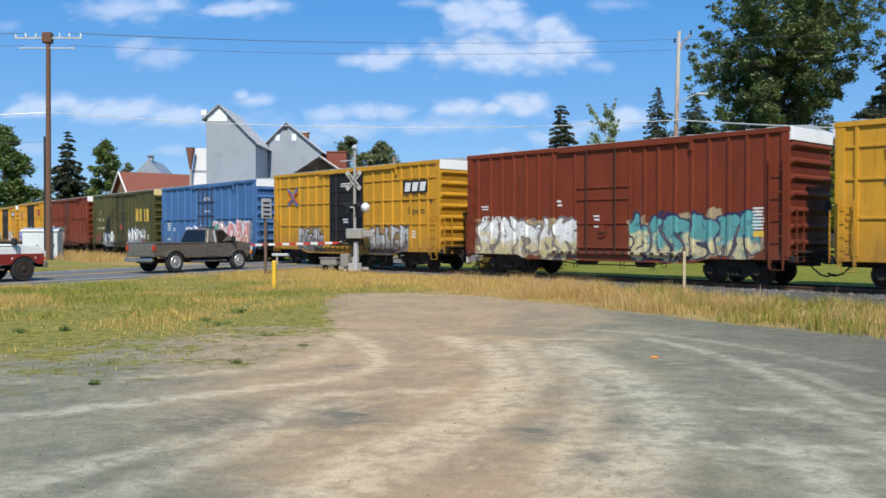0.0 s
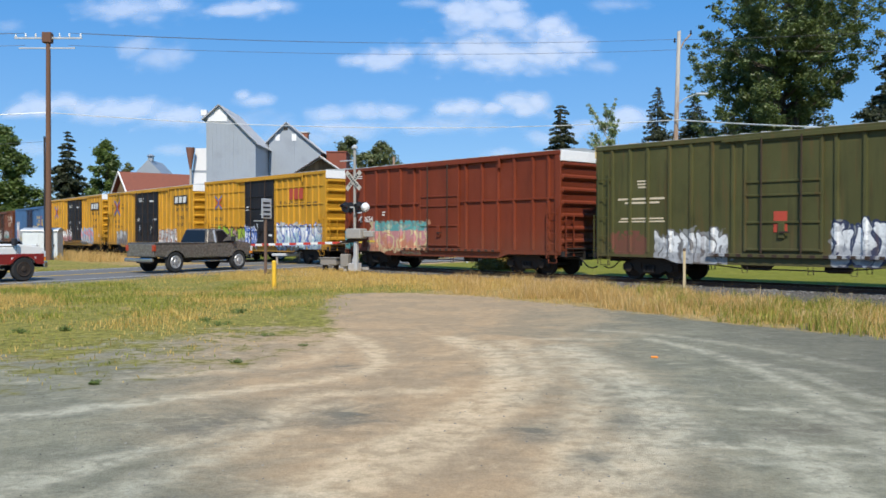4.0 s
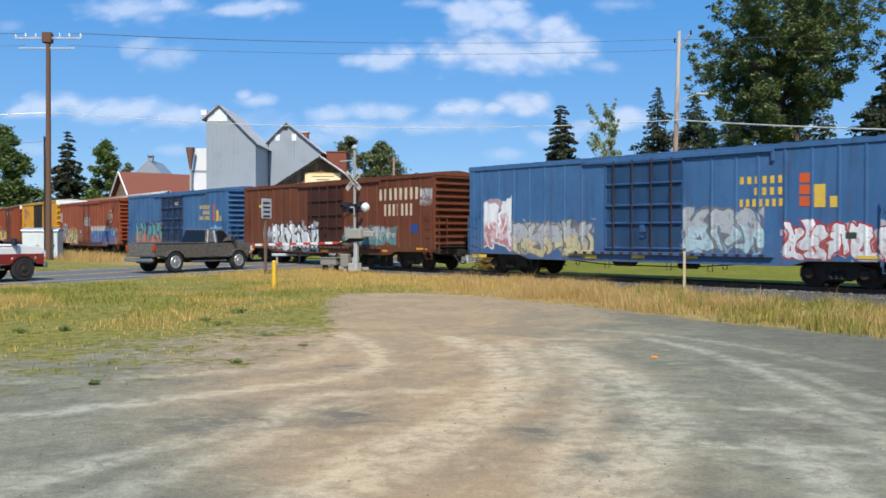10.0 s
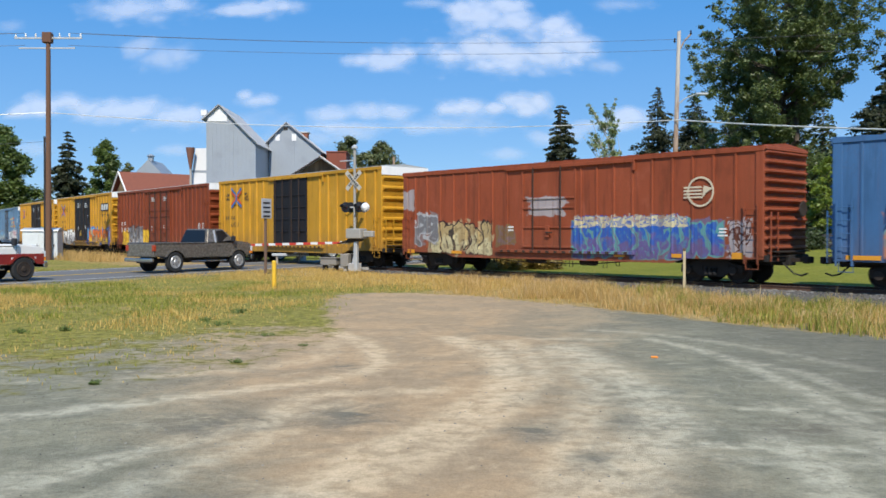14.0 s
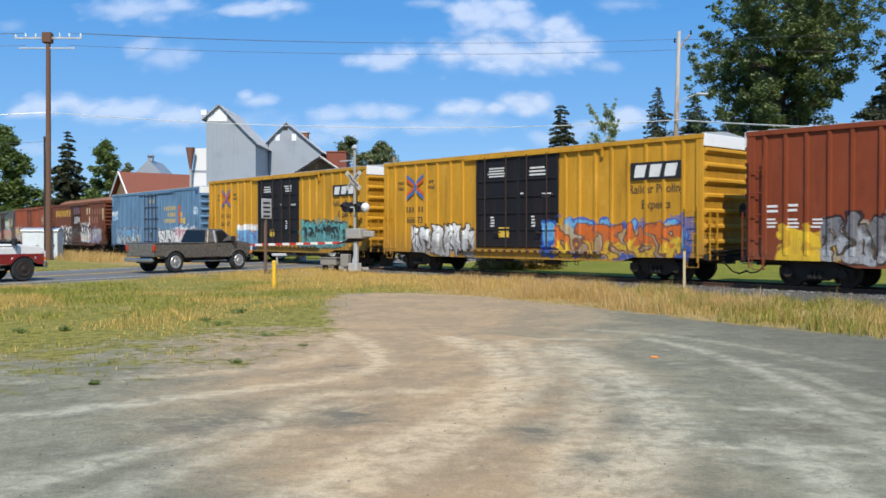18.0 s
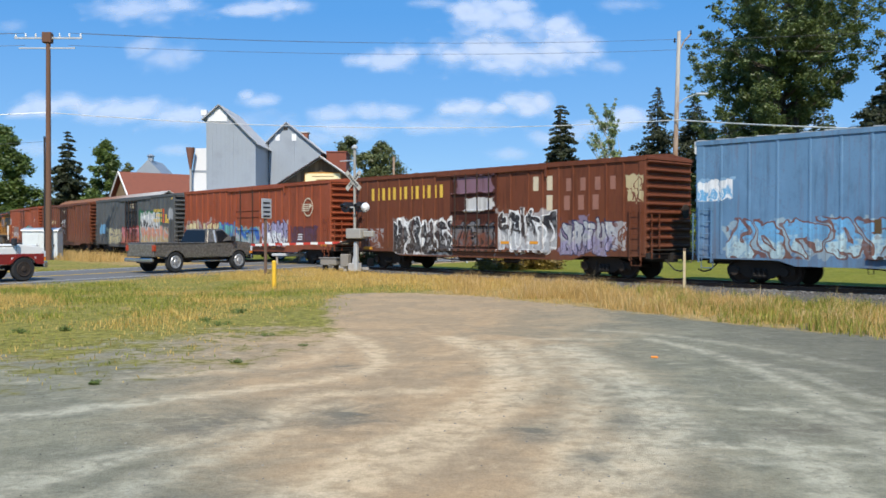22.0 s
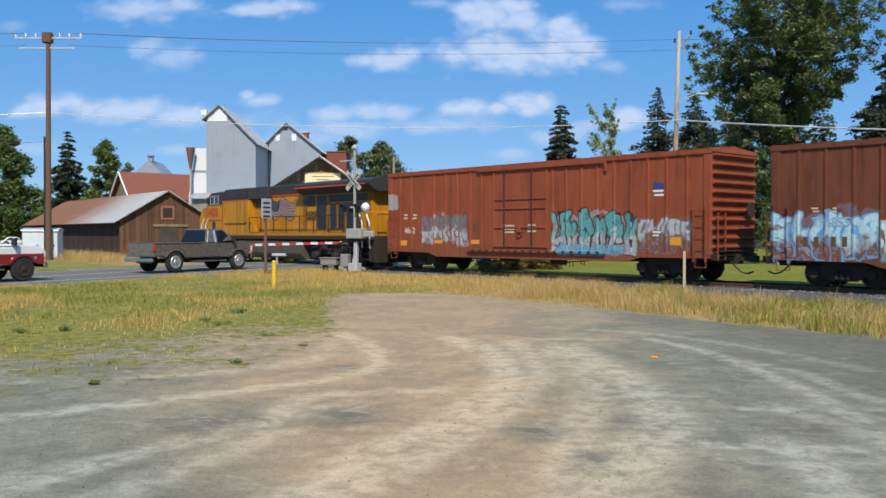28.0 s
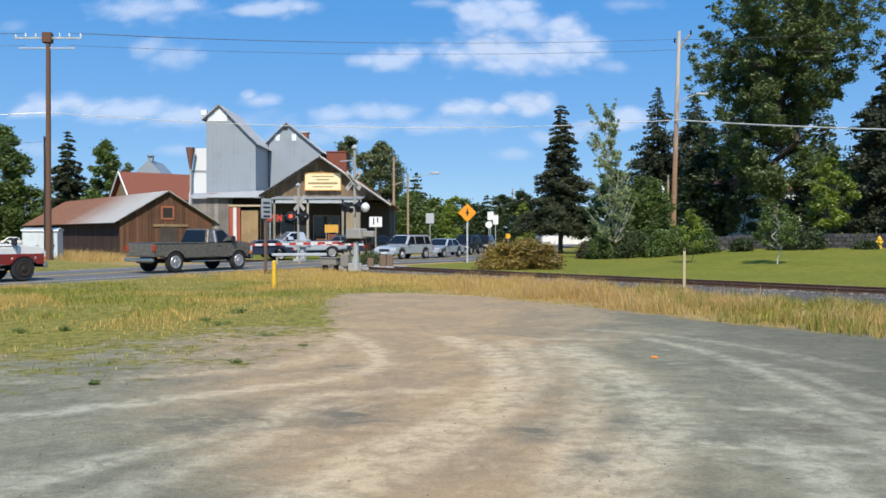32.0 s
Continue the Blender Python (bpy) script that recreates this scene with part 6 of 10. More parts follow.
for a, b, z0, z1 in ((2.9, 3.7, 3.3, 3.9), (3.9, 4.9, 2.0, 3.9), (5.3, 5.9, 2.0, 3.4), (6.1, 6.7, 2.0, 3.4), (6.9, 7.7, 2.0, 3.4), (5.2, 8.9, 3.5, 3.9)):
    v = part("grille", boxes((a, b, -HOODW - 0.025, -HOODW + 0.01, z0, z1), bevel=0.01), BLACKP, loco)
    for k in range(4):
        z = z0 + (k + 0.5) * (z1 - z0) / 4
        part("slat", boxes((a + 0.03, b - 0.03, -HOODW - 0.04, -HOODW - 0.02, z - 0.02, z + 0.02)), LOCO_G, v)
for x in (-3.0, -1.9, -0.8, 0.3, 1.4):
    part("hood_door", boxes((x, x + 0.95, -HOODW - 0.022, -HOODW + 0.01, 1.95, 3.85), bevel=0.012), LOCO_Y, loco)
# radiator compartment doors: the wings' shade, with grime, put into a darker yellow
LOCO_WING_SHADE = paint("loco_shaded_grimy_yellow", (0.27, 0.118, 0.010), rust=0.6, rough=0.6, grime=0.9, fade=0.3)
for x in (2.45, 4.95, 7.72, 8.45):
    part("radiator_door", boxes((x, x + (0.4 if x == 2.45 else 0.32 if x == 4.95 else 0.7), -HOODW - 0.024, -HOODW + 0.008, 1.9, 3.92), bevel=0.01), LOCO_WING_SHADE, loco, "yellow door darkened with painted shade and grime")
part("radiator_door", boxes((5.93, 6.08, -HOODW - 0.024, -HOODW + 0.008, 1.9, 3.46), bevel=0.01), LOCO_WING_SHADE, loco, "yellow door darkened with painted shade and grime")
part("radiator_door", boxes((6.72, 6.88, -HOODW - 0.024, -HOODW + 0.008, 1.9, 3.46), bevel=0.01), LOCO_WING_SHADE, loco, "yellow door darkened with painted shade and grime")
# the flag: blue canton and waving stripes
FLAG_B, FLAG_R, FLAG_W = plain("flag_blue", (0.02, 0.026, 0.05), 0.5, 0, 0.4, 2, 0.5), plain("flag_red", (0.20, 0.03, 0.025), 0.5, 0, 0.4, 2, 0.5), plain("flag_white", (0.33, 0.30, 0.27), 0.5, 0, 0.4, 2, 0.6)
for k in range(13):
    bm = bmesh.new()
    for i in range(14):
        x0, x1 = -1.35 + i * 0.215, -1.35 + (i + 1) * 0.215
        za, zb = [3.74 - k * 0.083 + 0.06 * (x + 1.35) - 0.16 * (x > 0.2) + 0.17 * math.sin(3.6 * x + 0.4) for x in (x0, x1)]
        extrude(bm, [(x0 - k * 0.012, za), (x1 - k * 0.012, zb), (x1 - k * 0.012, zb - 0.083), (x0 - k * 0.012, za - 0.083)], -HOODW - 0.032, -HOODW - 0.026)
    part("flag_stripe", bm, FLAG_R if k % 2 == 0 else FLAG_W, loco, "painted flag stripe")
bm = bmesh.new()
for i in range(5):
    x0, x1 = -1.42 + i * 0.25, -1.42 + (i + 1) * 0.25
    za, zb = [3.78 + 0.06 * (x + 1.35) + 0.17 * math.sin(3.6 * x + 0.4) for x in (x0, x1)]
    extrude(bm, [(x0, za), (x1, zb), (x1 - 0.1, zb - 0.6), (x0 - 0.1 - 0.22 * (i == 0), za - 0.62 - 0.55 * (i == 0))], -HOODW - 0.042, -HOODW - 0.034)
part("flag_canton", bm, FLAG_B, loco)
for i in range(5):
    for q in range(4):
        x = -1.3 + i * 0.22 + 0.06 * (q % 2)
        part("star", lathe(bmesh.new(), [(0.028, -HOODW - 0.05), (0.028, -HOODW - 0.043)], 5, "y", (x, 0, 3.66 - q * 0.13 + 0.06 * (x + 1.35) + 0.17 * math.sin(3.6 * x + 0.4))), FLAG_W, loco)
text_mesh("5433", 0.74, plain("red_number", (0.42, 0.03, 0.015), 0.5), loco, NOSE + 2.0, 3.14, -1.475, "road_number", 1.2, "red road number", bold=0.015)
bm = boxes((2.55, 3.0, -HOODW - 0.03, -HOODW - 0.02, 3.35, 3.75), bevel=0.003)
part("shield", bm, FLAG_B, loco)
text_mesh("BUILDING", 0.26, plain("slogan_ink", (0.05, 0.03, 0.01), 0.6), loco, 3.35, 2.92, -HOODW - 0.03, "slogan", 1.0, "dark painted slogan", bold=0.006)
text_mesh("AMERICA", 0.26, plain("slogan_ink", (0.05, 0.03, 0.01), 0.6), loco, 3.35, 2.62, -HOODW - 0.03, "slogan", 1.0, "dark painted slogan", bold=0.006)
for x in (-6.9, -6.0, -4.9, -3.9):
    part("panel_seam", boxes((x, x + 0.02, -1.428, -1.41, 1.7, 3.8)), BLACKP, loco)
part("air_intake", boxes((-3.2, -2.5, -1.03, -0.97, 3.35, 3.95), bevel=0.01), BLACKP, loco)
for x, z in ((-3.55, 2.1), (-3.55, 2.6), (-3.55, 3.1)):
    part("hand_hold", pipe(bmesh.new(), [(x - 0.2, -1.42, z), (x - 0.2, -1.5, z), (x + 0.12, -1.5, z), (x + 0.12, -1.42, z)], 0.016), LOCO_Y, loco)
for x in (-2.2, 4.7, 6.0, 7.2):
    part("drain_pipe", pipe(bmesh.new(), [(x, -1.3, 1.45), (x + 0.1, -1.42, 1.2), (x + 0.5, -1.42, 1.1), (x + 0.7, -1.3, 1.4)], 0.025), GRIMY, loco)
# tank, trucks, pilots
bm = bmesh.new()
extrude(bm, [(-1.48, 0.55), (-1.48, 1.25), (-1.3, 1.4), (1.3, 1.4), (1.48, 1.25), (1.48, 0.55), (1.1, 0.28), (-1.1, 0.28)], -4.7, 3.0, "x")
bmesh.ops.bevel(bm, geom=[e for e in bm.edges if abs((e.verts[0].co - e.verts[1].co).x) > 1], offset=0.06, segments=2, affect="EDGES")
part("fuel_tank", bm, LOCO_TANK, loco)
for cx in (-7.2, 6.2):
    for sy in (-1, 1):
        bm = bmesh.new()
        extrude(bm, [(cx - 2.55, 0.4), (cx - 2.55, 0.78), (cx - 1.7, 0.92), (cx - 1.2, 1.18), (cx + 1.2, 1.18), (cx + 1.7, 0.92), (cx + 2.55, 0.78), (cx + 2.55, 0.4), (cx + 2.0, 0.35), (cx + 1.5, 0.62), (cx + 0.55, 0.62), (cx, 0.35), (cx - 0.55, 0.62), (cx - 1.5, 0.62), (cx - 2.0, 0.35)], sy * 1.12 - 0.08, sy * 1.12 + 0.08)
        fr = part("truck_frame", bm, LOCO_DARK, loco)
        for dx in (-1.95, 0.0, 1.95):
            part("journal_box", lathe(bmesh.new(), [(0.17, -0.16), (0.2, -0.08), (0.2, 0.02)] if sy < 0 else [(0.2, -0.02), (0.2, 0.08), (0.17, 0.16)], 10, "y", (cx + dx, sy * 1.22, 0.56)), GRIMY, fr)
            part("wheel", lathe(bmesh.new(), [(0.1, -0.06), (0.44, -0.06), (0.52, -0.05), (0.53, 0.06), (0.1, 0.06)], 20, "y", (cx + dx, sy * 0.753, 0.53)), WHEEL, loco)
        part("traction_motor", boxes((cx - 2.4, cx + 2.4, sy * 0.55 - 0.12, sy * 0.55 + 0.12, 0.32, 1.3)), LOCO_DARK, fr)
        for dx in (-1.5, -0.45, 0.45, 1.5):
            for k in range(4):
                part("spring_coil", lathe(bmesh.new(), [(0.09, 0.62 + k * 0.09), (0.12, 0.65 + k * 0.09), (0.09, 0.68 + k * 0.09)], 8, "z", (cx + dx, sy * 1.24, 0)), GRIMY, fr)
        part("brake_pipe", pipe(bmesh.new(), [(cx - 2.4, sy * 1.3, 0.95), (cx - 1.4, sy * 1.32, 1.05), (cx, sy * 1.32, 1.22), (cx + 1.3, sy * 1.32, 1.05), (cx + 2.4, sy * 1.3, 0.9)], 0.03), GRIMY, fr)
        part("pedestal_tie", boxes((cx - 2.3, cx + 2.3, sy * 1.12 - 0.05, sy * 1.12 + 0.05, 0.26, 0.34)), GRIMY, fr)
        for dx in (-1.0, 1.0):
            part("brake_cylinder", lathe(bmesh.new(), [(0.12, -0.25), (0.12, 0.25)], 10, "x", (cx + dx, sy * 1.28, 0.95)), LOCO_DARK, fr)
for sx, x in ((-1, NOSE), (1, REAR)):
    part("pilot", boxes((min(x, x - sx * 0.25), max(x, x - sx * 0.25), -1.45, 1.45, 0.25, 1.62), bevel=0.03), LOCO_DARK, loco)
    repeat("coupler", TYPE["coupler"], loco, pose(x - sx * 0.15, 0, 0, 0, 0, 0 if sx > 0 else 180))
    for k in range(4):
        part("step", boxes((x - sx * 0.85 - 0.32, x - sx * 0.85 + 0.32, -1.5, -1.25, 0.38 + k * 0.32, 0.42 + k * 0.32)), LOCO_DARK, loco)
    for dx in (-0.36, 0.36):
        part("step_plate", boxes((x - sx * 0.85 + dx - 0.03, x - sx * 0.85 + dx + 0.03, -1.5, -1.22, 0.3, 1.62)), LOCO_DARK, loco)
    for dx in (0.36, 1.0):
        part("grab_iron", pipe(bmesh.new(), [(x - sx * (dx + 0.1), -1.5, 1.0), (x - sx * (dx + 0.1), -1.52, 2.3), (x - sx * (dx + 0.4), -1.48, 2.75)], 0.035), WHITE, loco, "white bent grab iron")
part("underframe", boxes((NOSE + 0.4, REAR - 0.4, -0.8, 0.8, 1.0, 1.42)), LOCO_DARK, loco)
part("snow_plough", extrude(bmesh.new(), [(NOSE - 0.35, 0.15), (NOSE - 0.05, 0.95), (NOSE + 0.02, 0.95), (NOSE + 0.02, 0.15)], -1.4, 1.4), LOCO_DARK, loco)
part("rear_rail", pipe(bmesh.new(), [(REAR - 0.15, -1.2, 1.7), (REAR - 0.15, -1.2, 2.75), (REAR - 0.15, 1.2, 2.75), (REAR - 0.15, 1.2, 1.7)], 0.025), LOCO_DARK, loco)
part("hand_rail", pipe(bmesh.new(), [(-3.3, -1.45, 2.75), (8.9, -1.45, 2.75)], 0.022), LOCO_DARK, loco)
for x in np.arange(-3.2, 9.0, 1.5):
    part("stanchion", tubes(((float(x), -1.45, 1.8), (float(x), -1.45, 2.75), 0.03), n=6), LOCO_DARK, loco)
part("air_filter", boxes((-3.3, -2.6, -1.42, -1.1, 1.82, 2.3), bevel=0.03), LOCO_Y, loco)
part("sand_box", boxes((8.6, 9.3, -1.3, 1.3, 1.8, 2.9), bevel=0.04), LOCO_Y, loco)
part("rear_light", boxes((9.2, 9.26, -0.3, 0.3, 4.1, 4.3), bevel=0.01), GALV, loco)
anchor(loco, LOCO_Y, LOCO_G, LOCO_TANK, LOCO_WING_SHADE)
TRAIN.append((loco, -185.6))

# ---- plants ----
def leaf_material(name, a, b, gloss=0.5, trans=0.25, patchy=0.5):
    m, nt, bs = nodes(name)
    geo = nt.nodes.new("ShaderNodeNewGeometry")
    c = mixc(nt, geo.outputs["Random Per Island"], a, b)
    n = tex(nt, "Noise", coords(nt), 0.6, Detail=3.0)
    c = mixc(nt, mth(nt, "MULTIPLY", step(nt, n.outputs[0], 0.4, 0.65), patchy), c, tuple(x * 0.55 for x in a))
    nt.links.new(c, bs.inputs["Base Color"])
    bs.inputs["Roughness"].default_value = gloss
    tr = nt.nodes.new("ShaderNodeBsdfTranslucent")
    nt.links.new(c, tr.inputs["Color"])
    mx = nt.nodes.new("ShaderNodeMixShader")
    mx.inputs[0].default_value = trans
    nt.links.new(bs.outputs[0], mx.inputs[1])
    nt.links.new(tr.outputs[0], mx.inputs[2])
    nt.links.new(mx.outputs[0], nt.nodes["Material Output"].inputs["Surface"])
    return m


# the dark leaf also carries the deep shade under the trees in its colour
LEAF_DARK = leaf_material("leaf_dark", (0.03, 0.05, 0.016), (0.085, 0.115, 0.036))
LEAF_MAPLE = leaf_material("leaf_cottonwood", (0.05, 0.085, 0.022), (0.21, 0.26, 0.085), 0.45, 0.3, 0.4)
LEAF_BIRCH = leaf_material("leaf_birch", (0.18, 0.24, 0.09), (0.36, 0.42, 0.20), 0.5, 0.35, 0.1)
LEAF_MID = leaf_material("leaf_mid", (0.06, 0.105, 0.02), (0.165, 0.225, 0.05))
LEAF_LIGHT = leaf_material("leaf_light", (0.14, 0.21, 0.02), (0.28, 0.34, 0.05))
LEAF_GREY = leaf_material("leaf_greygreen", (0.085, 0.105, 0.035), (0.20, 0.225, 0.085))
LEAF_GOLD = leaf_material("leaf_golden_juniper", (0.15, 0.105, 0.02), (0.40, 0.28, 0.06))
LEAF_RED = leaf_material("leaf_reddish", (0.07, 0.045, 0.02), (0.12, 0.08, 0.035))
NEEDLE = leaf_material("needles", (0.020, 0.030, 0.012), (0.072, 0.082, 0.032), 0.65, 0.1)
BARK = plain("bark", (0.10, 0.075, 0.055), 0.9, 0, 0.4, 4, stretch=(3, 3, 0.5), bmp=0.6)
BARK_PALE = plain("birch_bark", (0.45, 0.43, 0.38), 0.8, 0, 0.3, 4)


def leaves(rng, centres, n, size, flat=0.35, droop=0.0):
    """Small leaf blades scattered in clumps (centre, radius), as one mesh."""
    n, size = int(n * 2.1), size * 0.7
    c = np.array([p for p, r in centres], dtype=float)
    r = np.array([q for p, q in centres], dtype=float)
    pick = rng.choice(len(c), n, p=(r ** 2) / np.sum(r ** 2))
    v = rng.normal(size=(n, 3))
    v /= np.linalg.norm(v, axis=1)[:, None]
    rad = np.abs(rng.normal(0.72, 0.34, n))
    p = c[pick] + v * (r[pick] * rad)[:, None] * np.array([1, 1, 0.75])
    a = rng.normal(size=(n, 3))
    a[:, 2] *= flat
    a[:, 2] -= droop
    a /= np.linalg.norm(a, axis=1)[:, None]
    b = np.cross(a, v + rng.normal(size=(n, 3)) * 0.7)
    b /= np.linalg.norm(b, axis=1)[:, None] + 1e-9
    s = size * rng.uniform(0.6, 1.4, n)[:, None]
    q = np.stack([p - a * s, p + b * s * 0.42, p + a * s, p - b * s * 0.42], 1).reshape(-1, 3)
    f = np.arange(4 * n).reshape(-1, 4)
    return q, f


def leaf_part(name, q, f, material, parent):
    me = bpy.data.meshes.new(name)
    me.from_pydata(q.tolist(), [], f.tolist())
    me.materials.append(material)
    ob = new(name, me)
    ob.parent = parent
    return tagged(ob, kind="stuff")


def limb(bm, a, b, r0, r1, rng, n=3):
    """A bent, tapering limb."""
    a, b = Vector(a), Vector(b)
    pts = [a.lerp(b, k / n) + Vector(rng.normal(size=3) * (0.04 * (b - a).length if 0 < k < n else 0)) for k in range(n + 1)]
    for k in range(n):
        tube(bm, pts[k], pts[k + 1], r0 + (r1 - r0) * k / n, r0 + (r1 - r0) * (k + 1) / n, n=7, caps=False)


def broadleaf(x, y, h, r, seed, material, label, clumps=40, count=7000, size=0.20, base=0.28, trunk=None, bark=BARK, category="tree", squash=1.0, lean=0.0, stems=1, name="tree", clump=1.0, reach=None):
    """A tree: trunk, limbs that reach the clumps, and a crown of many blades with gaps."""
    rng = np.random.default_rng(seed)
    z0 = height(x, y) - 0.05
    clumps, count = int(clumps * 1.9), int(count * 1.35)
    ob = thing(name, pose(x, y, z0), label, category)
    cs = []
    for k in range(clumps):
        t = (k + rng.uniform(0, 1)) / clumps
        a = rng.uniform(0, 2 * math.pi)
        zz = base + (1 - base) * t
        prof = math.sin(math.pi * min(1, (t * 0.82 + 0.16))) ** 0.7
        rr = r * prof * rng.uniform(0.45, 0.95)
        cr = r * rng.uniform(0.16, 0.34) * (0.6 + 0.4 * prof)
        cr *= clump
        if reach:
            lo, hi = reach(zz * h)
            u = rng.uniform(-1, 1)
            dep = min(-lo, hi) * math.sqrt(max(0, 1 - u * u)) * rng.uniform(-0.9, 0.9)
            cs.append(((lo + cr * 0.6 + (u + 1) / 2 * (hi - lo - cr * 1.2), dep, zz * h), cr))
            continue
        cs.append(((rr * math.cos(a) * squash + lean * zz * h, rr * math.sin(a), zz * h - cr * 0.4), cr))
    bm = bmesh.new()
    tr = trunk or max(0.05, h * 0.014)
    for s in range(stems):
        o = rng.normal(size=2) * tr * 2.2 * (s > 0)
        top = (lean * h * 0.8 + o[0] * 3, o[1] * 3, h * 0.86)
        limb(bm, (o[0], o[1], 0), top, tr / math.sqrt(stems), tr * 0.2, rng, 6)
    part("trunk", bm, bark, ob)
    bm = bmesh.new()
    for c, cr in cs:
        zz = max(base * h * 0.7, c[2] - 0.35 * math.hypot(c[0], c[1]) - cr)
        limb(bm, (lean * zz, 0, zz), c, tr * 0.22, tr * 0.06, rng, 3)
    tagged(part("branchwork", bm, bark, ob), kind="stuff")
    q, f = leaves(rng, cs, count, size)
    leaf_part("crown", q, f, material, ob)
    return ob


def conifer(x, y, h, r, seed, label, material=NEEDLE, count=5200, base=0.06, gap=0.55, size=0.30):
    """A fir: straight trunk, whorls of drooping boughs, needles in sprays along them."""
    rng = np.random.default_rng(seed)
    ob = thing("fir_tree", pose(x, y, height(x, y) - 0.05), label, "tree")
    part("trunk", tubes(((0, 0, 0), (0, 0, h * 0.97), h * 0.016, 0.03)), BARK, ob)
    cs = []
    bm = bmesh.new()
    zz = base * h
    while zz < h * 0.985:
        t = zz / h
        rr = 1.3 * r * (1 - t) ** 0.8 * rng.uniform(0.7, 1.08) + 0.12
        k = max(3, int(7 * (1 - t) + 3))
        a0 = rng.uniform(0, 6.28)
        for i in range(k):
            a = a0 + 2 * math.pi * i / k + rng.uniform(-0.35, 0.35)
            L = rr * rng.uniform(0.55, 1.12)
            tip = Vector((L * math.cos(a), L * math.sin(a), zz - L * 0.30 * rng.uniform(0.4, 1.2)))
            tube(bm, (0, 0, zz), tip, 0.035, 0.01, n=4, caps=False)
            for j in (0.35, 0.6, 0.82, 1.0):
                p = Vector((0, 0, zz)).lerp(tip, j)
                cs.append(((p.x, p.y, p.z - 0.05), max(0.12, 0.24 * L * (1.15 - 0.5 * j))))
        zz += gap * (0.55 + 0.6 * (1 - t)) * rng.uniform(0.75, 1.25)
    tagged(part("branchwork", bm, BARK, ob), kind="stuff")
    q, f = leaves(rng, cs, count, size, 0.3, 0.35)
    leaf_part("crown", q, f, material, ob)
    return ob


def bush(x, y, w, d, h, seed, material, label, count=1600, size=0.12, name="shrub"):
    rng = np.random.default_rng(seed)
    ob = thing(name, pose(x, y, height(x, y) - 0.03), label, "shrub")
    cs = []
    for k in range(46):
        a, q = rng.uniform(0, 6.28), math.sqrt(rng.uniform(0, 1))
        px, py = math.cos(a) * q * w / 2 * 0.8, math.sin(a) * q * d / 2 * 0.8
        cr = min(w, h) * rng.uniform(0.18, 0.30)
        top = h * math.sqrt(max(0.05, 1 - (q * 0.9) ** 2))
        cs.append(((px, py, rng.uniform(0.25, 1) * max(0.1, top - cr)), cr))
    bm = bmesh.new()
    for c, cr in cs[:9]:
        limb(bm, (c[0] * 0.15, c[1] * 0.15, 0), c, 0.025, 0.008, rng, 2)
    tagged(part("stem", bm, BARK, ob), kind="stuff")
    q, f = leaves(rng, cs, count, size)
    leaf_part("foliage", q, f, material, ob)
    return ob


def boughs(x, y, h, seed, material, label, reach, count=60, leaf=0.14, n=60000, rise=(0.35, 0.9), puff=0.75, trunk=0.3, bark=BARK, base=0.2, stems=1, bow=0.0):
    """A tall airy tree: boughs that climb from the trunk, each with tufts of leaves along its outer part, sky between them."""
    rng = np.random.default_rng(seed)
    ob = thing("tree", pose(x, y, height(x, y) - 0.05), label, "tree")
    bm = bmesh.new()
    for s in range(stems):
        o = rng.normal(size=2) * trunk * 2.5 * (s > 0)
        limb(bm, (o[0], o[1], 0), (bow * h + o[0] * 2, o[1] * 2, h * (0.93 - 0.1 * s)), trunk / math.sqrt(stems), trunk * 0.12, rng, 7)
    part("trunk", bm, bark, ob)
    bm = bmesh.new()
    cs = []
    for k in range(count):
        t = base + (0.98 - base) * ((k + rng.uniform(0, 1)) / count) ** 0.9
        lo, hi = reach(t * h)
        a = rng.uniform(0, 2 * math.pi)
        side = hi if math.cos(a) > 0 else -lo
        out = max(0.5, (abs(math.cos(a)) * side + abs(math.sin(a)) * min(hi, -lo)) * rng.uniform(0.55, 1.08))
        up = out * rng.uniform(*rise)
        z0 = max(base * h * 0.6, t * h - up)
        root = Vector((bow * z0, 0, z0))
        tip = Vector((bow * t * h + out * math.cos(a), out * math.sin(a), min(h * 1.01, t * h + out * 0.12)))
        mid = root.lerp(tip, 0.5) + Vector((0, 0, -0.08 * out))
        tube(bm, root, mid, max(0.03, 0.018 * out + 0.02), 0.03, n=5, caps=False)
        tube(bm, mid, tip, 0.03, 0.012, n=4, caps=False)
        m = max(4, int(out * 2.2))
        for j in range(m):
            u = 0.25 + 0.78 * (j + rng.uniform(0, 1)) / m
            c = (root.lerp(mid, u * 2) if u < 0.5 else mid.lerp(tip, u * 2 - 1)) + Vector(rng.normal(size=3) * 0.10 * out * (1.1 - 0.6 * u))
            cs.append((tuple(c), puff * rng.uniform(0.45, 1.0) * (1.25 - 0.65 * u)))
    tagged(part("branchwork", bm, bark, ob), kind="stuff")
    q, f = leaves(rng, cs, n, leaf, 0.5, 0.15)
    leaf_part("crown", q, f, material, ob)
    return ob


conifer(11.297, 85, 14.693, 3.7, 11, "dark green fir standing beyond the lawn", count=34000, base=0.18, size=0.19)
conifer(24.217, 100, 18.110, 5.0, 12, "tall dark fir beyond the shrubs", count=26000, size=0.25)
conifer(30.640, 108, 18.583, 6.2, 13, "tall dark fir behind the pole", count=30000, size=0.27)
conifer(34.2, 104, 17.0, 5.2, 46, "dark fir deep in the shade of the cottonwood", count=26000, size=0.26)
conifer(42.018, 98, 15.531, 4.6, 14, "grey-green conifer behind the maple", LEAF_DARK, count=6500, size=0.4)
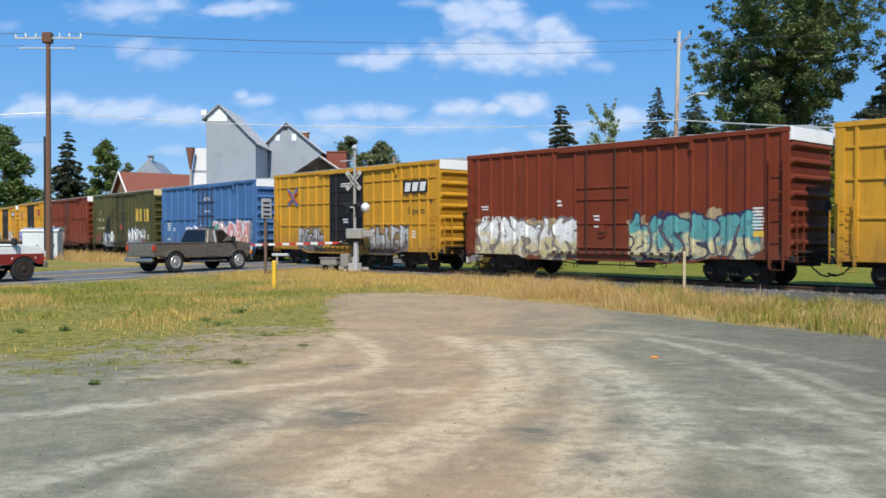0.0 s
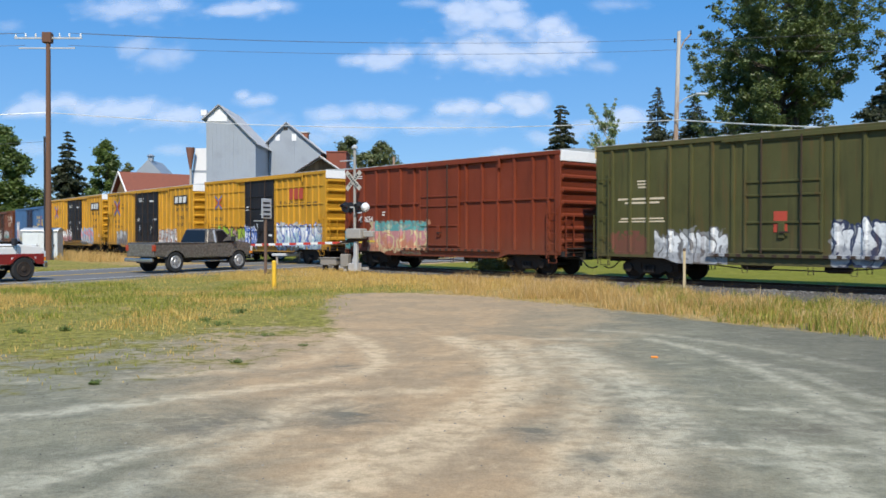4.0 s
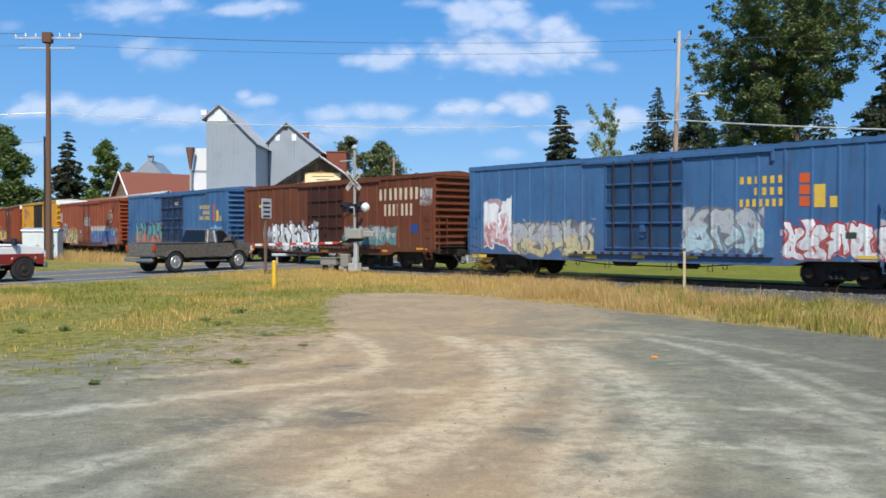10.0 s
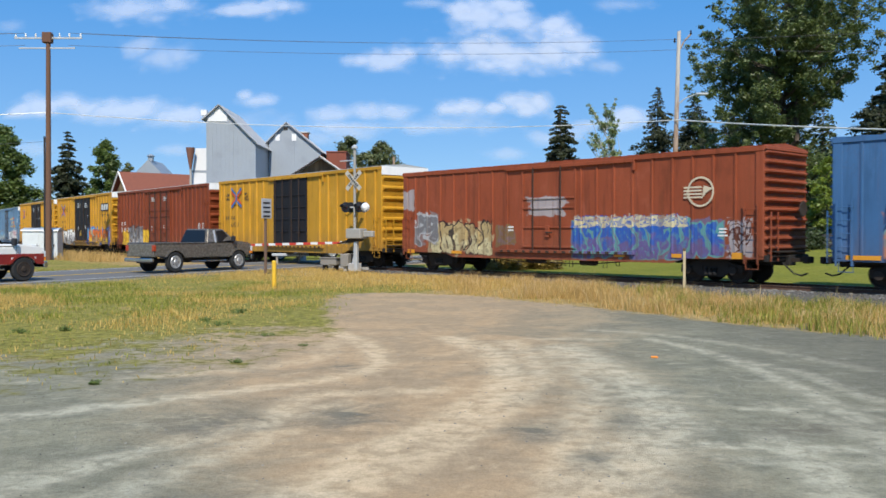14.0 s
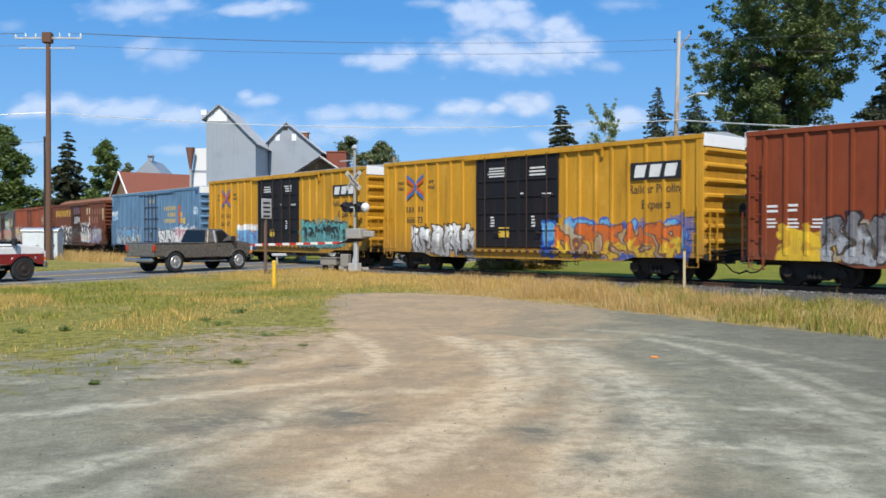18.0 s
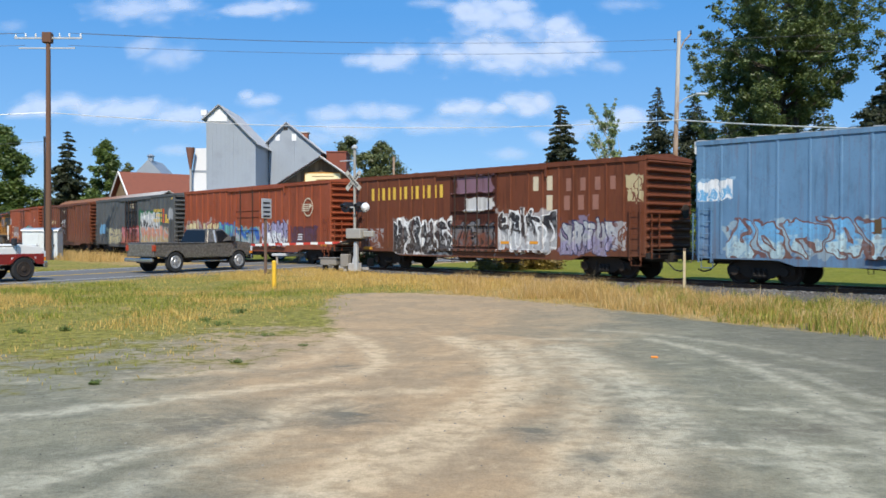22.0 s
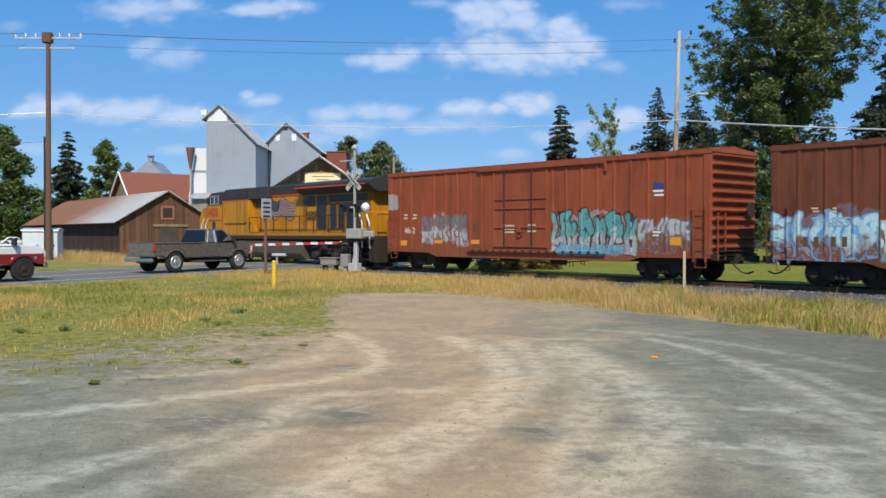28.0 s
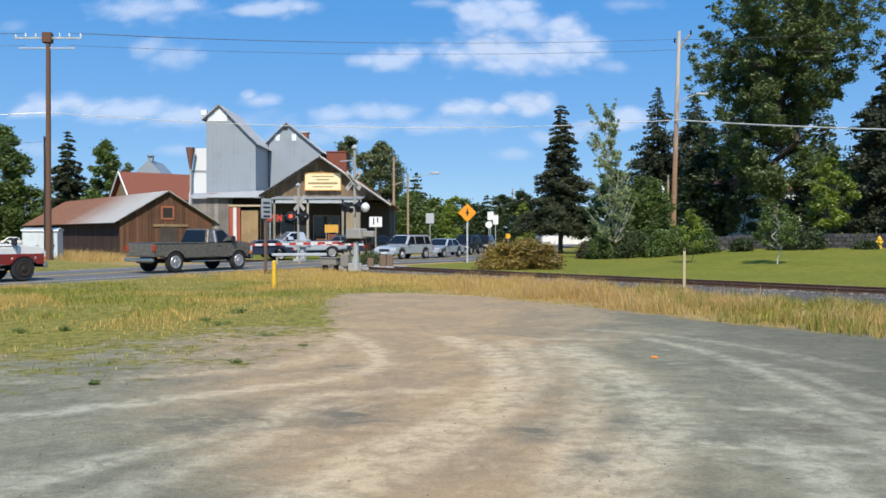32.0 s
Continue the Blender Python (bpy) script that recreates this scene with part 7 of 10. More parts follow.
conifer(32.8, 64, 17.0, 3.6, 15, "broad dark fir near the stone wall", count=36000, size=0.22)
conifer(43.764, 90, 15.5, 4.0, 25, "dark fir in the shade of others", count=5000, size=0.4)
conifer(-62.604, 148, 19.484, 4.4, 16, "dark spruce behind the shed", count=8500, size=0.55, gap=1.0)
conifer(-4.409, 150, 12.630, 4.0, 17, "dark conifer along the far road", LEAF_DARK, count=2600, size=0.5, gap=0.9)
conifer(9.220, 185, 10.417, 3.4, 18, "slim conifer along the far road", LEAF_DARK, count=2000, size=0.55, gap=1.0)
MAPLE = ((6.5, -5.6, 2.9), (10.4, -8.9, 2.9), (13.7, -9.1, 4.0), (15.6, -6.9, 5.6), (17.6, -6.2, 7.4), (20.1, -7.7, 8.0), (23.2, -6.2, 6.9), (26.5, -3.3, 3.6))
boughs(29.854, 78, 26.3, 21, LEAF_MAPLE, "tall broad cottonwood with airy dark green boughs", lambda z: [float(np.interp(z, [m[0] for m in MAPLE], [m[k] for m in MAPLE])) for k in (1, 2)], count=120, leaf=0.21, n=62000, puff=0.8, trunk=0.34, base=0.22)
boughs(12.318, 63, 11.6, 22, LEAF_BIRCH, "slender birch with thin wispy grey-green foliage", lambda z: (-2.1 + 0.08 * z, 1.9 - 0.10 * z), count=46, leaf=0.13, n=5200, rise=(1.1, 2.0), puff=0.34, trunk=0.06, bark=BARK_PALE, base=0.16, stems=3, bow=-0.075)
broadleaf(13.186, 67, 6.6, 2.2, 27, LEAF_MID, "green leafy tree behind the birch", clumps=30, count=5200, size=0.2, base=0.1)
broadleaf(15.251, 68, 6.0, 2.8, 28, LEAF_MID, "green leafy tree beside the birch", clumps=30, count=5200, size=0.2, base=0.1)
broadleaf(26.6, 61, 6.3, 1.75, 23, LEAF_LIGHT, "young yellow-green maple by the wall", clumps=26, count=2600, size=0.17, base=0.24, clump=0.8)
broadleaf(17.212, 45.5, 3.25, 1.25, 24, LEAF_MID, "sapling with pale trunk on the lawn", clumps=18, count=1700, size=0.10, base=0.36, trunk=0.04, bark=BARK_PALE)
broadleaf(13.994, 50, 3.143, 0.75, 26, LEAF_LIGHT, "thin yellow-green sapling on the lawn", clumps=14, count=900, size=0.10, base=0.25, trunk=0.03)
# understorey: shade beneath the cottonwood is put into the leaf colour
broadleaf(25.3, 85, 9.0, 3.2, 29, LEAF_DARK, "leafy tree, deep shade put into its dark leaf colour", clumps=34, count=5200, size=0.3, base=0.12)
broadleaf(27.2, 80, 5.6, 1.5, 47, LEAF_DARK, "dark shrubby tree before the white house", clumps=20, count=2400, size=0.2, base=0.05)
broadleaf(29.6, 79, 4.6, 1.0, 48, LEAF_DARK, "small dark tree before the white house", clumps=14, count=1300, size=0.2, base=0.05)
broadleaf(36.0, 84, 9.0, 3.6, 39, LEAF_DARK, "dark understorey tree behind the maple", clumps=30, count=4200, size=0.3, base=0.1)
broadleaf(32.249, 70, 6.5, 2.6, 40, LEAF_MID, "green understorey tree by the wall", clumps=26, count=3600, size=0.24, base=0.12)
broadleaf(-74.760, 150, 20.298, 5.2, 31, LEAF_MID, "broad green tree at the road", clumps=40, count=9000, size=0.46, base=0.1)
broadleaf(-53.137, 140, 16.563, 3.3, 32, LEAF_MID, "drooping willow behind the shed", clumps=46, count=8200, size=0.36, base=0.08)
broadleaf(-51.514, 145, 13.568, 2.2, 33, LEAF_GREY, "pale green tree by the old house", clumps=22, count=2000, size=0.34, base=0.2)
broadleaf(-70.318, 152, 9.6, 6.0, 34, LEAF_MID, "low green tree line behind the shed", clumps=34, count=4600, size=0.4, base=0.05)
broadleaf(-62.684, 150, 8.6, 6.0, 35, LEAF_MID, "low green trees behind the shed", clumps=34, count=4200, size=0.4, base=0.05)
broadleaf(-14.671, 140, 17.279, 4.2, 36, LEAF_GREY, "tall olive-green tree behind the store", clumps=34, count=7000, size=0.3, base=0.2)
broadleaf(-9.840, 140, 16.563, 4.6, 37, LEAF_GREY, "tall round olive-green tree behind the store", clumps=38, count=8500, size=0.3, base=0.18)
broadleaf(-4.662, 128, 8.104, 4.6, 38, LEAF_MID, "green roadside tree past the store", clumps=32, count=4600, size=0.36, base=0.05)
broadleaf(-1.252, 140, 7.617, 4.0, 41, LEAF_MID, "green roadside tree by the far road", clumps=28, count=3400, size=0.38, base=0.05)
broadleaf(1.357, 118, 6.862, 2.0, 42, LEAF_LIGHT, "small bright green roadside tree", clumps=20, count=2200, size=0.28, base=0.08)
broadleaf(12.869, 190, 10.284, 4.6, 43, LEAF_DARK, "distant tree beside the road", clumps=28, count=2600, size=0.5, base=0.05)
broadleaf(15.767, 175, 10.401, 4.4, 44, LEAF_DARK, "distant round tree beside the road", clumps=28, count=2600, size=0.5, base=0.05)
broadleaf(9.911, 110, 5.679, 1.3, 45, LEAF_LIGHT, "slim bright green tree by the road", clumps=20, count=1500, size=0.24, base=0.05)
broadleaf(8.965, 230, 9.561, 5.5, 46, LEAF_DARK, "hazy trees at the road's end", clumps=28, count=2200, size=0.6, base=0.02)
for i in range(26):
    a = -34 + i * 2.7 + random.uniform(-0.6, 0.6)
    d = random.uniform(240, 300)
    bx, by = d * math.tan(radians(a)), d
    if abs(bx - 36) > 9:
        broadleaf(bx, by, random.uniform(9, 15), random.uniform(7, 10), 60 + i, random.choice((LEAF_DARK, LEAF_MID)), "distant leafy tree on the skyline", clumps=22, count=1300, size=0.9, base=0.02)
bush(4.144, 47.2, 5.3, 3.8, 2.05, 51, LEAF_GOLD, "wide golden-brown juniper on the lawn", count=15000, size=0.12, name="juniper")
for px, py, w, h, s, m in ((11.007, 66, 2.0, 1.7, 1, LEAF_RED), (11.714, 63.5, 3.2, 2.6, 2, LEAF_MID), (13.707, 62, 3.4, 2.7, 3, LEAF_DARK), (14.990, 60, 2.6, 2.2, 4, LEAF_MID), (17.191, 59, 2.4, 2.0, 5, LEAF_MID), (19.449, 57.5, 1.8, 1.1, 6, LEAF_DARK), (22.254, 57, 2.6, 2.3, 7, LEAF_DARK), (23.893, 57.3, 2.0, 1.7, 8, LEAF_DARK), (26.694, 56, 1.7, 0.8, 9, LEAF_DARK), (1.022, 100, 3.0, 1.6, 10, LEAF_GOLD)):
    bush(px, py, w, w * 0.8, h, 70 + s, m, "rounded garden shrub at the lawn's edge", 2600, 0.13)

# ---- buildings ----
def boards(name, c, var=0.35):
    """Weathered upright boards."""
    m, nt, b = nodes(name)
    v = coords(nt)
    w = tex(nt, "Noise", coords(nt, (5, 5, 0.12)), 1.0, Detail=3.0)
    n = tex(nt, "Noise", v, 0.7, Detail=4.0)
    col1 = mixc(nt, w.outputs[0], tuple(x * (1 - var) for x in c), tuple(x * (1 + var) for x in c))
    col1 = mixc(nt, mth(nt, "MULTIPLY", step(nt, n.outputs[0], 0.45, 0.7), 0.45), col1, tuple(x * 0.5 for x in c))
    r = nt.nodes.new("ShaderNodeObjectInfo").outputs["Random"]
    hs = nt.nodes.new("ShaderNodeHueSaturation")
    nt.links.new(col1, hs.inputs["Color"])
    nt.links.new(mth(nt, "MULTIPLY_ADD", r, 0.5, 0.75), hs.inputs["Value"])
    nt.links.new(hs.outputs[0], b.inputs["Base Color"])
    b.inputs["Roughness"].default_value = 0.9
    bump(nt, b, w.outputs[0], 0.4, 0.02)
    return m


def metal_roof(name, c, rusty, run=None):
    m, nt, b = nodes(name)
    v = coords(nt)
    n = tex(nt, "Noise", v, 0.35, Detail=5.0, Roughness=0.6)
    f = tex(nt, "Noise", coords(nt, (2.2, 0.22, 0.22)), 1.5, Detail=5.0, Roughness=0.65)
    k = step(nt, mth(nt, "ADD", n.outputs[0], mth(nt, "MULTIPLY", f.outputs[0], 0.25)), 0.72 - rusty, 0.86 - rusty)
    if run:
        sp = nt.nodes.new("ShaderNodeSeparateXYZ")
        nt.links.new(v, sp.inputs[0])
        k = mth(nt, "SUBTRACT", 1.0, step(nt, mth(nt, "ADD", sp.outputs[0], mth(nt, "MULTIPLY", mth(nt, "ADD", n.outputs[0], f.outputs[0]), 9.0)), run[0], run[1]))
    cc = mixc(nt, k, mixc(nt, f.outputs[0], tuple(x * 0.8 for x in c), c), mixc(nt, f.outputs[0], (0.13, 0.05, 0.022), (0.36, 0.155, 0.06)))
    nt.links.new(cc, b.inputs["Base Color"])
    b.inputs["Roughness"].default_value, b.inputs["Metallic"].default_value = 0.6, 0.15
    bump(nt, b, f.outputs[0], 0.15, 0.01)
    return m


BOARD_BROWN, BOARD_GREY, BOARD_DARK = boards("brown_boards", (0.125, 0.060, 0.032), 0.6), boards("grey_boards", (0.30, 0.26, 0.21)), boards("dark_boards", (0.07, 0.055, 0.045))
ROOF_RUST, ROOF_PALE, ROOF_RED = metal_roof("rusty_sheet", (0.50, 0.47, 0.43), 0.18, (-12.0, 7.2)), metal_roof("pale_sheet", (0.47, 0.48, 0.49), 0.0), plain("red_shingle", (0.23, 0.075, 0.045), 0.85, 0, 0.3, 3)
SHEET = plain("corrugated_sheet", (0.31, 0.345, 0.385), 0.55, 0.25, 0.14, 1.0, 0.25)
SHEET_W = plain("white_sheet", (0.72, 0.73, 0.74), 0.6, 0.1, 0.1, 1.0, 0.2)
# near-black colour in place of the shade inside openings
INSIDE_SHADE = plain("painted_inside_shade", (0.03, 0.025, 0.02), 0.9, 0, 0.4, 2)


def board_wall(parent, name, L, h0, h1=None, peak=None, bw=0.32, material=BOARD_BROWN, y=0.0, holes=()):
    """An upright wall of single boards along x, from 0 to L; peak: (x, height) of a gable."""
    n = max(1, int(round(L / bw)))
    back = bmesh.new()
    h1 = h0 if h1 is None else h1
    outline = [(0, 0), (L, 0), (L, h1)] + ([peak] if peak else []) + [(0, h0)]
    extrude(back, outline, y + 0.03, y + 0.12)
    wall = part(name, back, material, parent)

    def top(x):
        if peak and x < peak[0]:
            return h0 + (peak[1] - h0) * x / peak[0]
        if peak:
            return peak[1] + (h1 - peak[1]) * (x - peak[0]) / (L - peak[0])
        return h0 + (h1 - h0) * x / L
    for i in range(n):
        a, b = L * i / n, L * (i + 1) / n
        if any(p < (a + b) / 2 < q and zb < 0.1 for p, q, zb, zt in holes):
            continue
        bm = bmesh.new()
        o = random.uniform(0, 0.02)
        extrude(bm, [(a + 0.008, random.uniform(0, 0.08)), (b - 0.008, random.uniform(0, 0.08)), (b - 0.008, top(b - 0.008)), (a + 0.008, top(a + 0.008))], y - o, y + 0.03)
        part("board", bm, material, wall)
    return wall


def sheet_roof(parent, p, name="roof", material=None, ribs=14, thick=0.08):
    """A ribbed metal roof plane over the four corners p (eave a, eave b, ridge b, ridge a)."""
    p = [Vector(q) for q in p]
    nrm = (p[1] - p[0]).cross(p[3] - p[0]).normalized()
    if nrm.z < 0:
        nrm = -nrm
    bm = bmesh.new()
    a = [bm.verts.new(q) for q in p]
    b = [bm.verts.new(q + nrm * thick) for q in p]
    bm.faces.new(a[::-1])
    bm.faces.new(b)
    for i in range(4):
        bm.faces.new((a[i], a[(i + 1) % 4], b[(i + 1) % 4], b[i]))
    bmesh.ops.recalc_face_normals(bm, faces=bm.faces)
    roof = part(name, bm, material, parent)
    for i in range(ribs + 1):
        t = i / ribs
        q0, q1 = p[0].lerp(p[1], t), p[3].lerp(p[2], t)
        part("seam", tubes((q0 + nrm * (thick + 0.005), q1 + nrm * (thick + 0.005), 0.025), n=4), material, roof)
    return roof


# old shed with the rusty roof
A = -52.7
shed = thing("shed", pose(-31.8, 87, 0.0, 0, 0, A), "old brown board shed with a rusty metal roof", "shed")
# long wall: the shade below its eave is put into the board colour
board_wall(shed, "long_wall", 38, 3.25, material=boards("shaded_boards", (0.045, 0.022, 0.013), 0.5)).matrix_local = pose(-38, 0, 0)
gable = board_wall(shed, "gable_wall", 9.5, 3.25, 3.25, (4.75, 6.1))
gable.matrix_local = pose(0, 0, 0, 0, 0, 90) @ pose(0, 0, 0)
part("back_wall", boxes((-38, 0, 9.4, 9.5, 0, 3.25)), BOARD_BROWN, shed)
part("far_gable", extrude(bmesh.new(), [(0.1, 0), (9.4, 0), (9.4, 3.25), (4.75, 6.1), (0.1, 3.25)], -37.95, -37.85, "x"), BOARD_BROWN, shed)
sheet_roof(shed, [(-38.5, -0.7, 2.90), (0.5, -0.7, 2.90), (0.5, 4.75, 6.17), (-38.5, 4.75, 6.17)], "front_roof", ROOF_RUST, 40)
sheet_roof(shed, [(-38.5, 10.1, 2.96), (0.5, 10.1, 2.96), (0.5, 4.75, 6.17), (-38.5, 4.75, 6.17)], "rear_roof", ROOF_RUST, 40)
part("window", boxes((0.02, 0.05, 4.3, 5.3, 3.5, 4.5)), INSIDE_SHADE, shed)
part("window_trim", boxes((0.05, 0.08, 4.1, 4.3, 3.3, 4.7), (0.05, 0.08, 5.3, 5.5, 3.3, 4.7), (0.05, 0.08, 4.3, 5.3, 4.5, 4.7), (0.05, 0.08, 4.3, 5.3, 3.3, 3.5)), boards("red_trim", (0.28, 0.10, 0.05)), shed)
part("door", boxes((0.02, 0.06, 4.0, 5.8, 0.0, 2.6)), BOARD_DARK, shed)
part("lintel", boxes((0.05, 0.12, 3.3, 6.9, 2.6, 2.85)), boards("pale_lintel", (0.32, 0.22, 0.12)), shed)

# the grain elevators
def elevator(x0, x1, y, depth, prof, label, white_top=False):
    ob = thing("grain_elevator", pose(0, y, 0), label, "grain elevator")
    wall = part("front_wall", extrude(bmesh.new(), prof, 0, 0.2), SHEET, ob)
    for i in range(int((x1 - x0) / 0.45)):
        x = x0 + 0.2 + i * 0.45
        zt = np.interp(x, [p[0] for p in prof[2:]][::-1], [p[1] for p in prof[2:]][::-1])
        part("sheet_seam", boxes((x - 0.02, x + 0.02, -0.03, 0.0, 0, float(zt) - 0.05)), SHEET, wall)
    part("body", extrude(bmesh.new(), prof, 0.2, depth), SHEET, ob)
    for p, q in zip(prof[2:], prof[3:]):
        lo, hi = (p, q) if p[1] < q[1] else (q, p)
        dx, dz = lo[0] - hi[0], lo[1] - hi[1]
        L = math.hypot(dx, dz)
        e = (lo[0] + dx / L * 0.5, lo[1] + dz / L * 0.5)
        sheet_roof(ob, [(e[0], -0.45, e[1]), (e[0], depth + 0.4, e[1]), (hi[0], depth + 0.4, hi[1] + 0.03), (hi[0], -0.45, hi[1] + 0.03)], "roof", ROOF_PALE, 8)
    return ob


e1 = elevator(-25.374, -20.093, 95, 8.4, [(-25.374, 0), (-20.093, 0), (-20.093, 11.712), (-23.917, 15.597), (-25.374, 14.323)], "tall grey sheet-metal grain elevator with a steep roof")
part("white_gable", extrude(bmesh.new(), [(-25.192, 13.898), (-23.128, 13.898), (-23.128, 14.626), (-23.917, 15.476), (-25.192, 14.383)], -0.08, -0.035), SHEET_W, e1)
part("vent_arm", boxes((-25.859, -25.252, -0.3, 0.3, 14.505, 15.112)), SHEET_W, e1)
e2 = elevator(-20.009, -14.078, 102, 6.0, [(-20.009, 0), (-14.078, 0), (-14.078, 11.396), (-17.988, 14.590), (-20.009, 12.569)], "grey sheet-metal grain elevator with a gabled top")
for a, b, c, d in ((-19.292, -18.771, 12.569, 13.352), (-17.402, -16.881, 12.569, 13.352)):
    part("patch", boxes((a, b, -0.07, -0.03, c, d)), SHEET_W, e2)
# flat panel on the wall, an opening's darkness put into its colour
part("opening_shade_panel", boxes((-18.314, -17.858, -0.06, -0.03, 13.808, 14.134)), INSIDE_SHADE, e2)
ob = thing("roof_vent", pose(-16.662, 106, 12.177 - 0.6), "rust-red square roof vent on the elevator", "vent")
part("housing", boxes((-0.55, 0.55, -0.55, 0.55, 0, 2.3)), plain("rust_red", (0.28, 0.10, 0.06), 0.85), ob)
part("cap", boxes((-0.7, 0.7, -0.7, 0.7, 2.3, 2.42)), ROOF_RUST, ob)
annex = thing("elevator_annex", pose(0, 101, 0), "white sheet-metal annex beside the elevator", "building")
part("wall", extrude(bmesh.new(), [(-28.977, 0), (-26.976, 0), (-26.976, 11.625), (-28.203, 11.625), (-28.977, 6.333)], 0, 3.5), SHEET_W, annex)
part("wall_band", boxes((-28.783, -26.976, -0.03, 0.0, 8.850, 9.108)), SHEET, annex)
hop = thing("dust_cyclone", pose(-28.498, 100, 0), "rusty cone-shaped dust hopper on legs", "hopper")
part("cone", lathe(bmesh.new(), [(0.12, 9.164), (0.5, 11.465), (0.52, 11.592)], 14), plain("hopper_rust", (0.20, 0.09, 0.06), 0.85), hop)
part("duct", tubes(((0, 0, 0.0), (0, 0, 9.164), 0.12)), ROOF_RUST, hop)
# red-roofed house and the white gabled one behind
hs = thing("house", pose(-42.173, 120, 0, 0, 0, 40), "old house with a red roof and white gable trim", "house")
W = 13.0
part("walls", boxes((0, W, 0, 6.4, 0, 7.0)), boards("house_boards", (0.26, 0.19, 0.12)), hs)
part("gable", extrude(bmesh.new(), [(0.0, 7.0), (6.4, 7.0), (3.2, 10.2)], 0.0, 0.2, "x"), boards("gable_shingle", (0.27, 0.19, 0.10)), hs)
sheet_roof(hs, [(-0.6, -0.7, 6.5), (W + 0.3, -0.7, 6.5), (W + 0.3, 3.2, 10.4), (-0.6, 3.2, 10.4)], "front_roof", ROOF_RED, 1)
sheet_roof(hs, [(-0.6, 7.1, 6.5), (W + 0.3, 7.1, 6.5), (W + 0.3, 3.2, 10.4), (-0.6, 3.2, 10.4)], "rear_roof", ROOF_RED, 1)
part("barge_board", tubes(((-0.65, -0.7, 6.55), (-0.65, 3.2, 10.45), 0.13), n=4), WHITE, hs)
part("barge_board", tubes(((-0.65, 7.1, 6.55), (-0.65, 3.2, 10.45), 0.13), n=4), WHITE, hs)
wh = thing("white_barn", pose(-45.941, 138, 0), "white gabled barn with a roof cupola", "barn")
part("walls", extrude(bmesh.new(), [(-3.6, 0), (3.6, 0), (3.6, 9.739), (0, 13.443), (-3.6, 9.739)], 0, 7), SHEET, wh)
part("cupola", boxes((-0.35, 0.35, 1.0, 1.7, 13.267, 14.060)), SHEET, wh)
part("cupola_cap", lathe(bmesh.new(), [(0.65, 14.060), (0.65, 14.148), (0.1, 14.413)], 10, "z", (0, 1.35, 0)), SHEET, wh)

rb = thing("roof_housing", pose(-12.560, 104, 0), "rust-red sheet housing behind the store roof", "building")
part("housing", boxes(((-13.689) - (-12.560), (-11.364) - (-12.560), 0, 4, 0, 11.451)), plain("rust_red_sheet", (0.22, 0.06, 0.035), 0.8, 0, 0.3, 1.5), rb)
part("cap", boxes(((-13.756) - (-12.560), (-11.297) - (-12.560), -0.1, 4.1, 11.451, 11.451 + 0.12)), plain("rust_red_cap", (0.26, 0.08, 0.05), 0.8, 0, 0.3, 1.5), rb)

# feed store with porch
FADED_TRIM = plain("faded_trim", (0.5, 0.49, 0.46), 0.7, 0, 0.25, 3, 0.4)
GABLE_BOARD = boards("gable_boards", (0.22, 0.155, 0.10), 0.5)
PORCH_SHEET = metal_roof("porch_sheet", (0.34, 0.36, 0.39), -0.02)
store = thing("store", pose(0, 84, 0), "old wooden farm store with a deep porch and wide gable", "store")
PK, LE, RE = (-11.486, 9.014), (-16.961, 5.579), (-5.260, 4.774)
bm = bmesh.new()
extrude(bm, [(LE[0], 0), (RE[0], 0), RE, PK, LE], 3.2, 16)
part("hall", bm, BOARD_DARK, store)
n = 34
g = part("gable_wall", extrude(bmesh.new(), [(LE[0], LE[1] - 0.5), (RE[0], LE[1] - 0.5), (RE[0], RE[1]), PK, (LE[0], LE[1])], 0.1, 0.25), GABLE_BOARD, store)
for i in range(n):
    a, b = LE[0] + (RE[0] - LE[0]) * i / n, LE[0] + (RE[0] - LE[0]) * (i + 1) / n
    zt = [float(np.interp(x, [LE[0], PK[0], RE[0]], [LE[1], PK[1], RE[1]])) for x in (a, b)]
    if min(zt) > LE[1] - 0.35:
        part("board", extrude(bmesh.new(), [(a + 0.01, LE[1] - 0.45), (b - 0.01, LE[1] - 0.45), (b - 0.01, zt[1]), (a + 0.01, zt[0])], 0.05 - random.uniform(0, 0.02), 0.1), GABLE_BOARD, g)
for lo in (LE, RE):
    dx, dz = lo[0] - PK[0], lo[1] - PK[1]
    e = (lo[0] + dx * 0.06, lo[1] + dz * 0.06)
    sheet_roof(store, [(e[0], -0.9, e[1]), (e[0], 16.4, e[1]), (PK[0], 16.4, PK[1] + 0.05), (PK[0], -0.9, PK[1] + 0.05)], "roof", ROOF_RED if lo is RE else ROOF_PALE, 2, 0.12)
    part("barge_board", tubes(((e[0], -0.95, e[1] + 0.02), (PK[0], -0.95, PK[1] + 0.08), 0.10), n=4), FADED_TRIM if lo is RE else BOARD_DARK, store)
sheet_roof(store, [(-15.734, -3.2, 5.032), (-7.350, -3.2, 5.032), (-7.350, 0.2, 5.36), (-15.734, 0.2, 5.36)], "porch_roof", PORCH_SHEET, 16)
part("porch_beam", boxes((-15.631, -7.453, -3.1, -2.95, 4.669, 5.032)), GALV, store)
for px in (-15.424, -12.370, -9.161, -7.660):
    part("porch_post", boxes((px - 0.1, px + 0.1, -3.1, -2.9, 0, 4.980)), BOARD_GREY, store)
part("porch_floor", boxes((-16.854, -6.656, -3.1, 3.2, 0, 0.35)), BOARD_GREY, store)
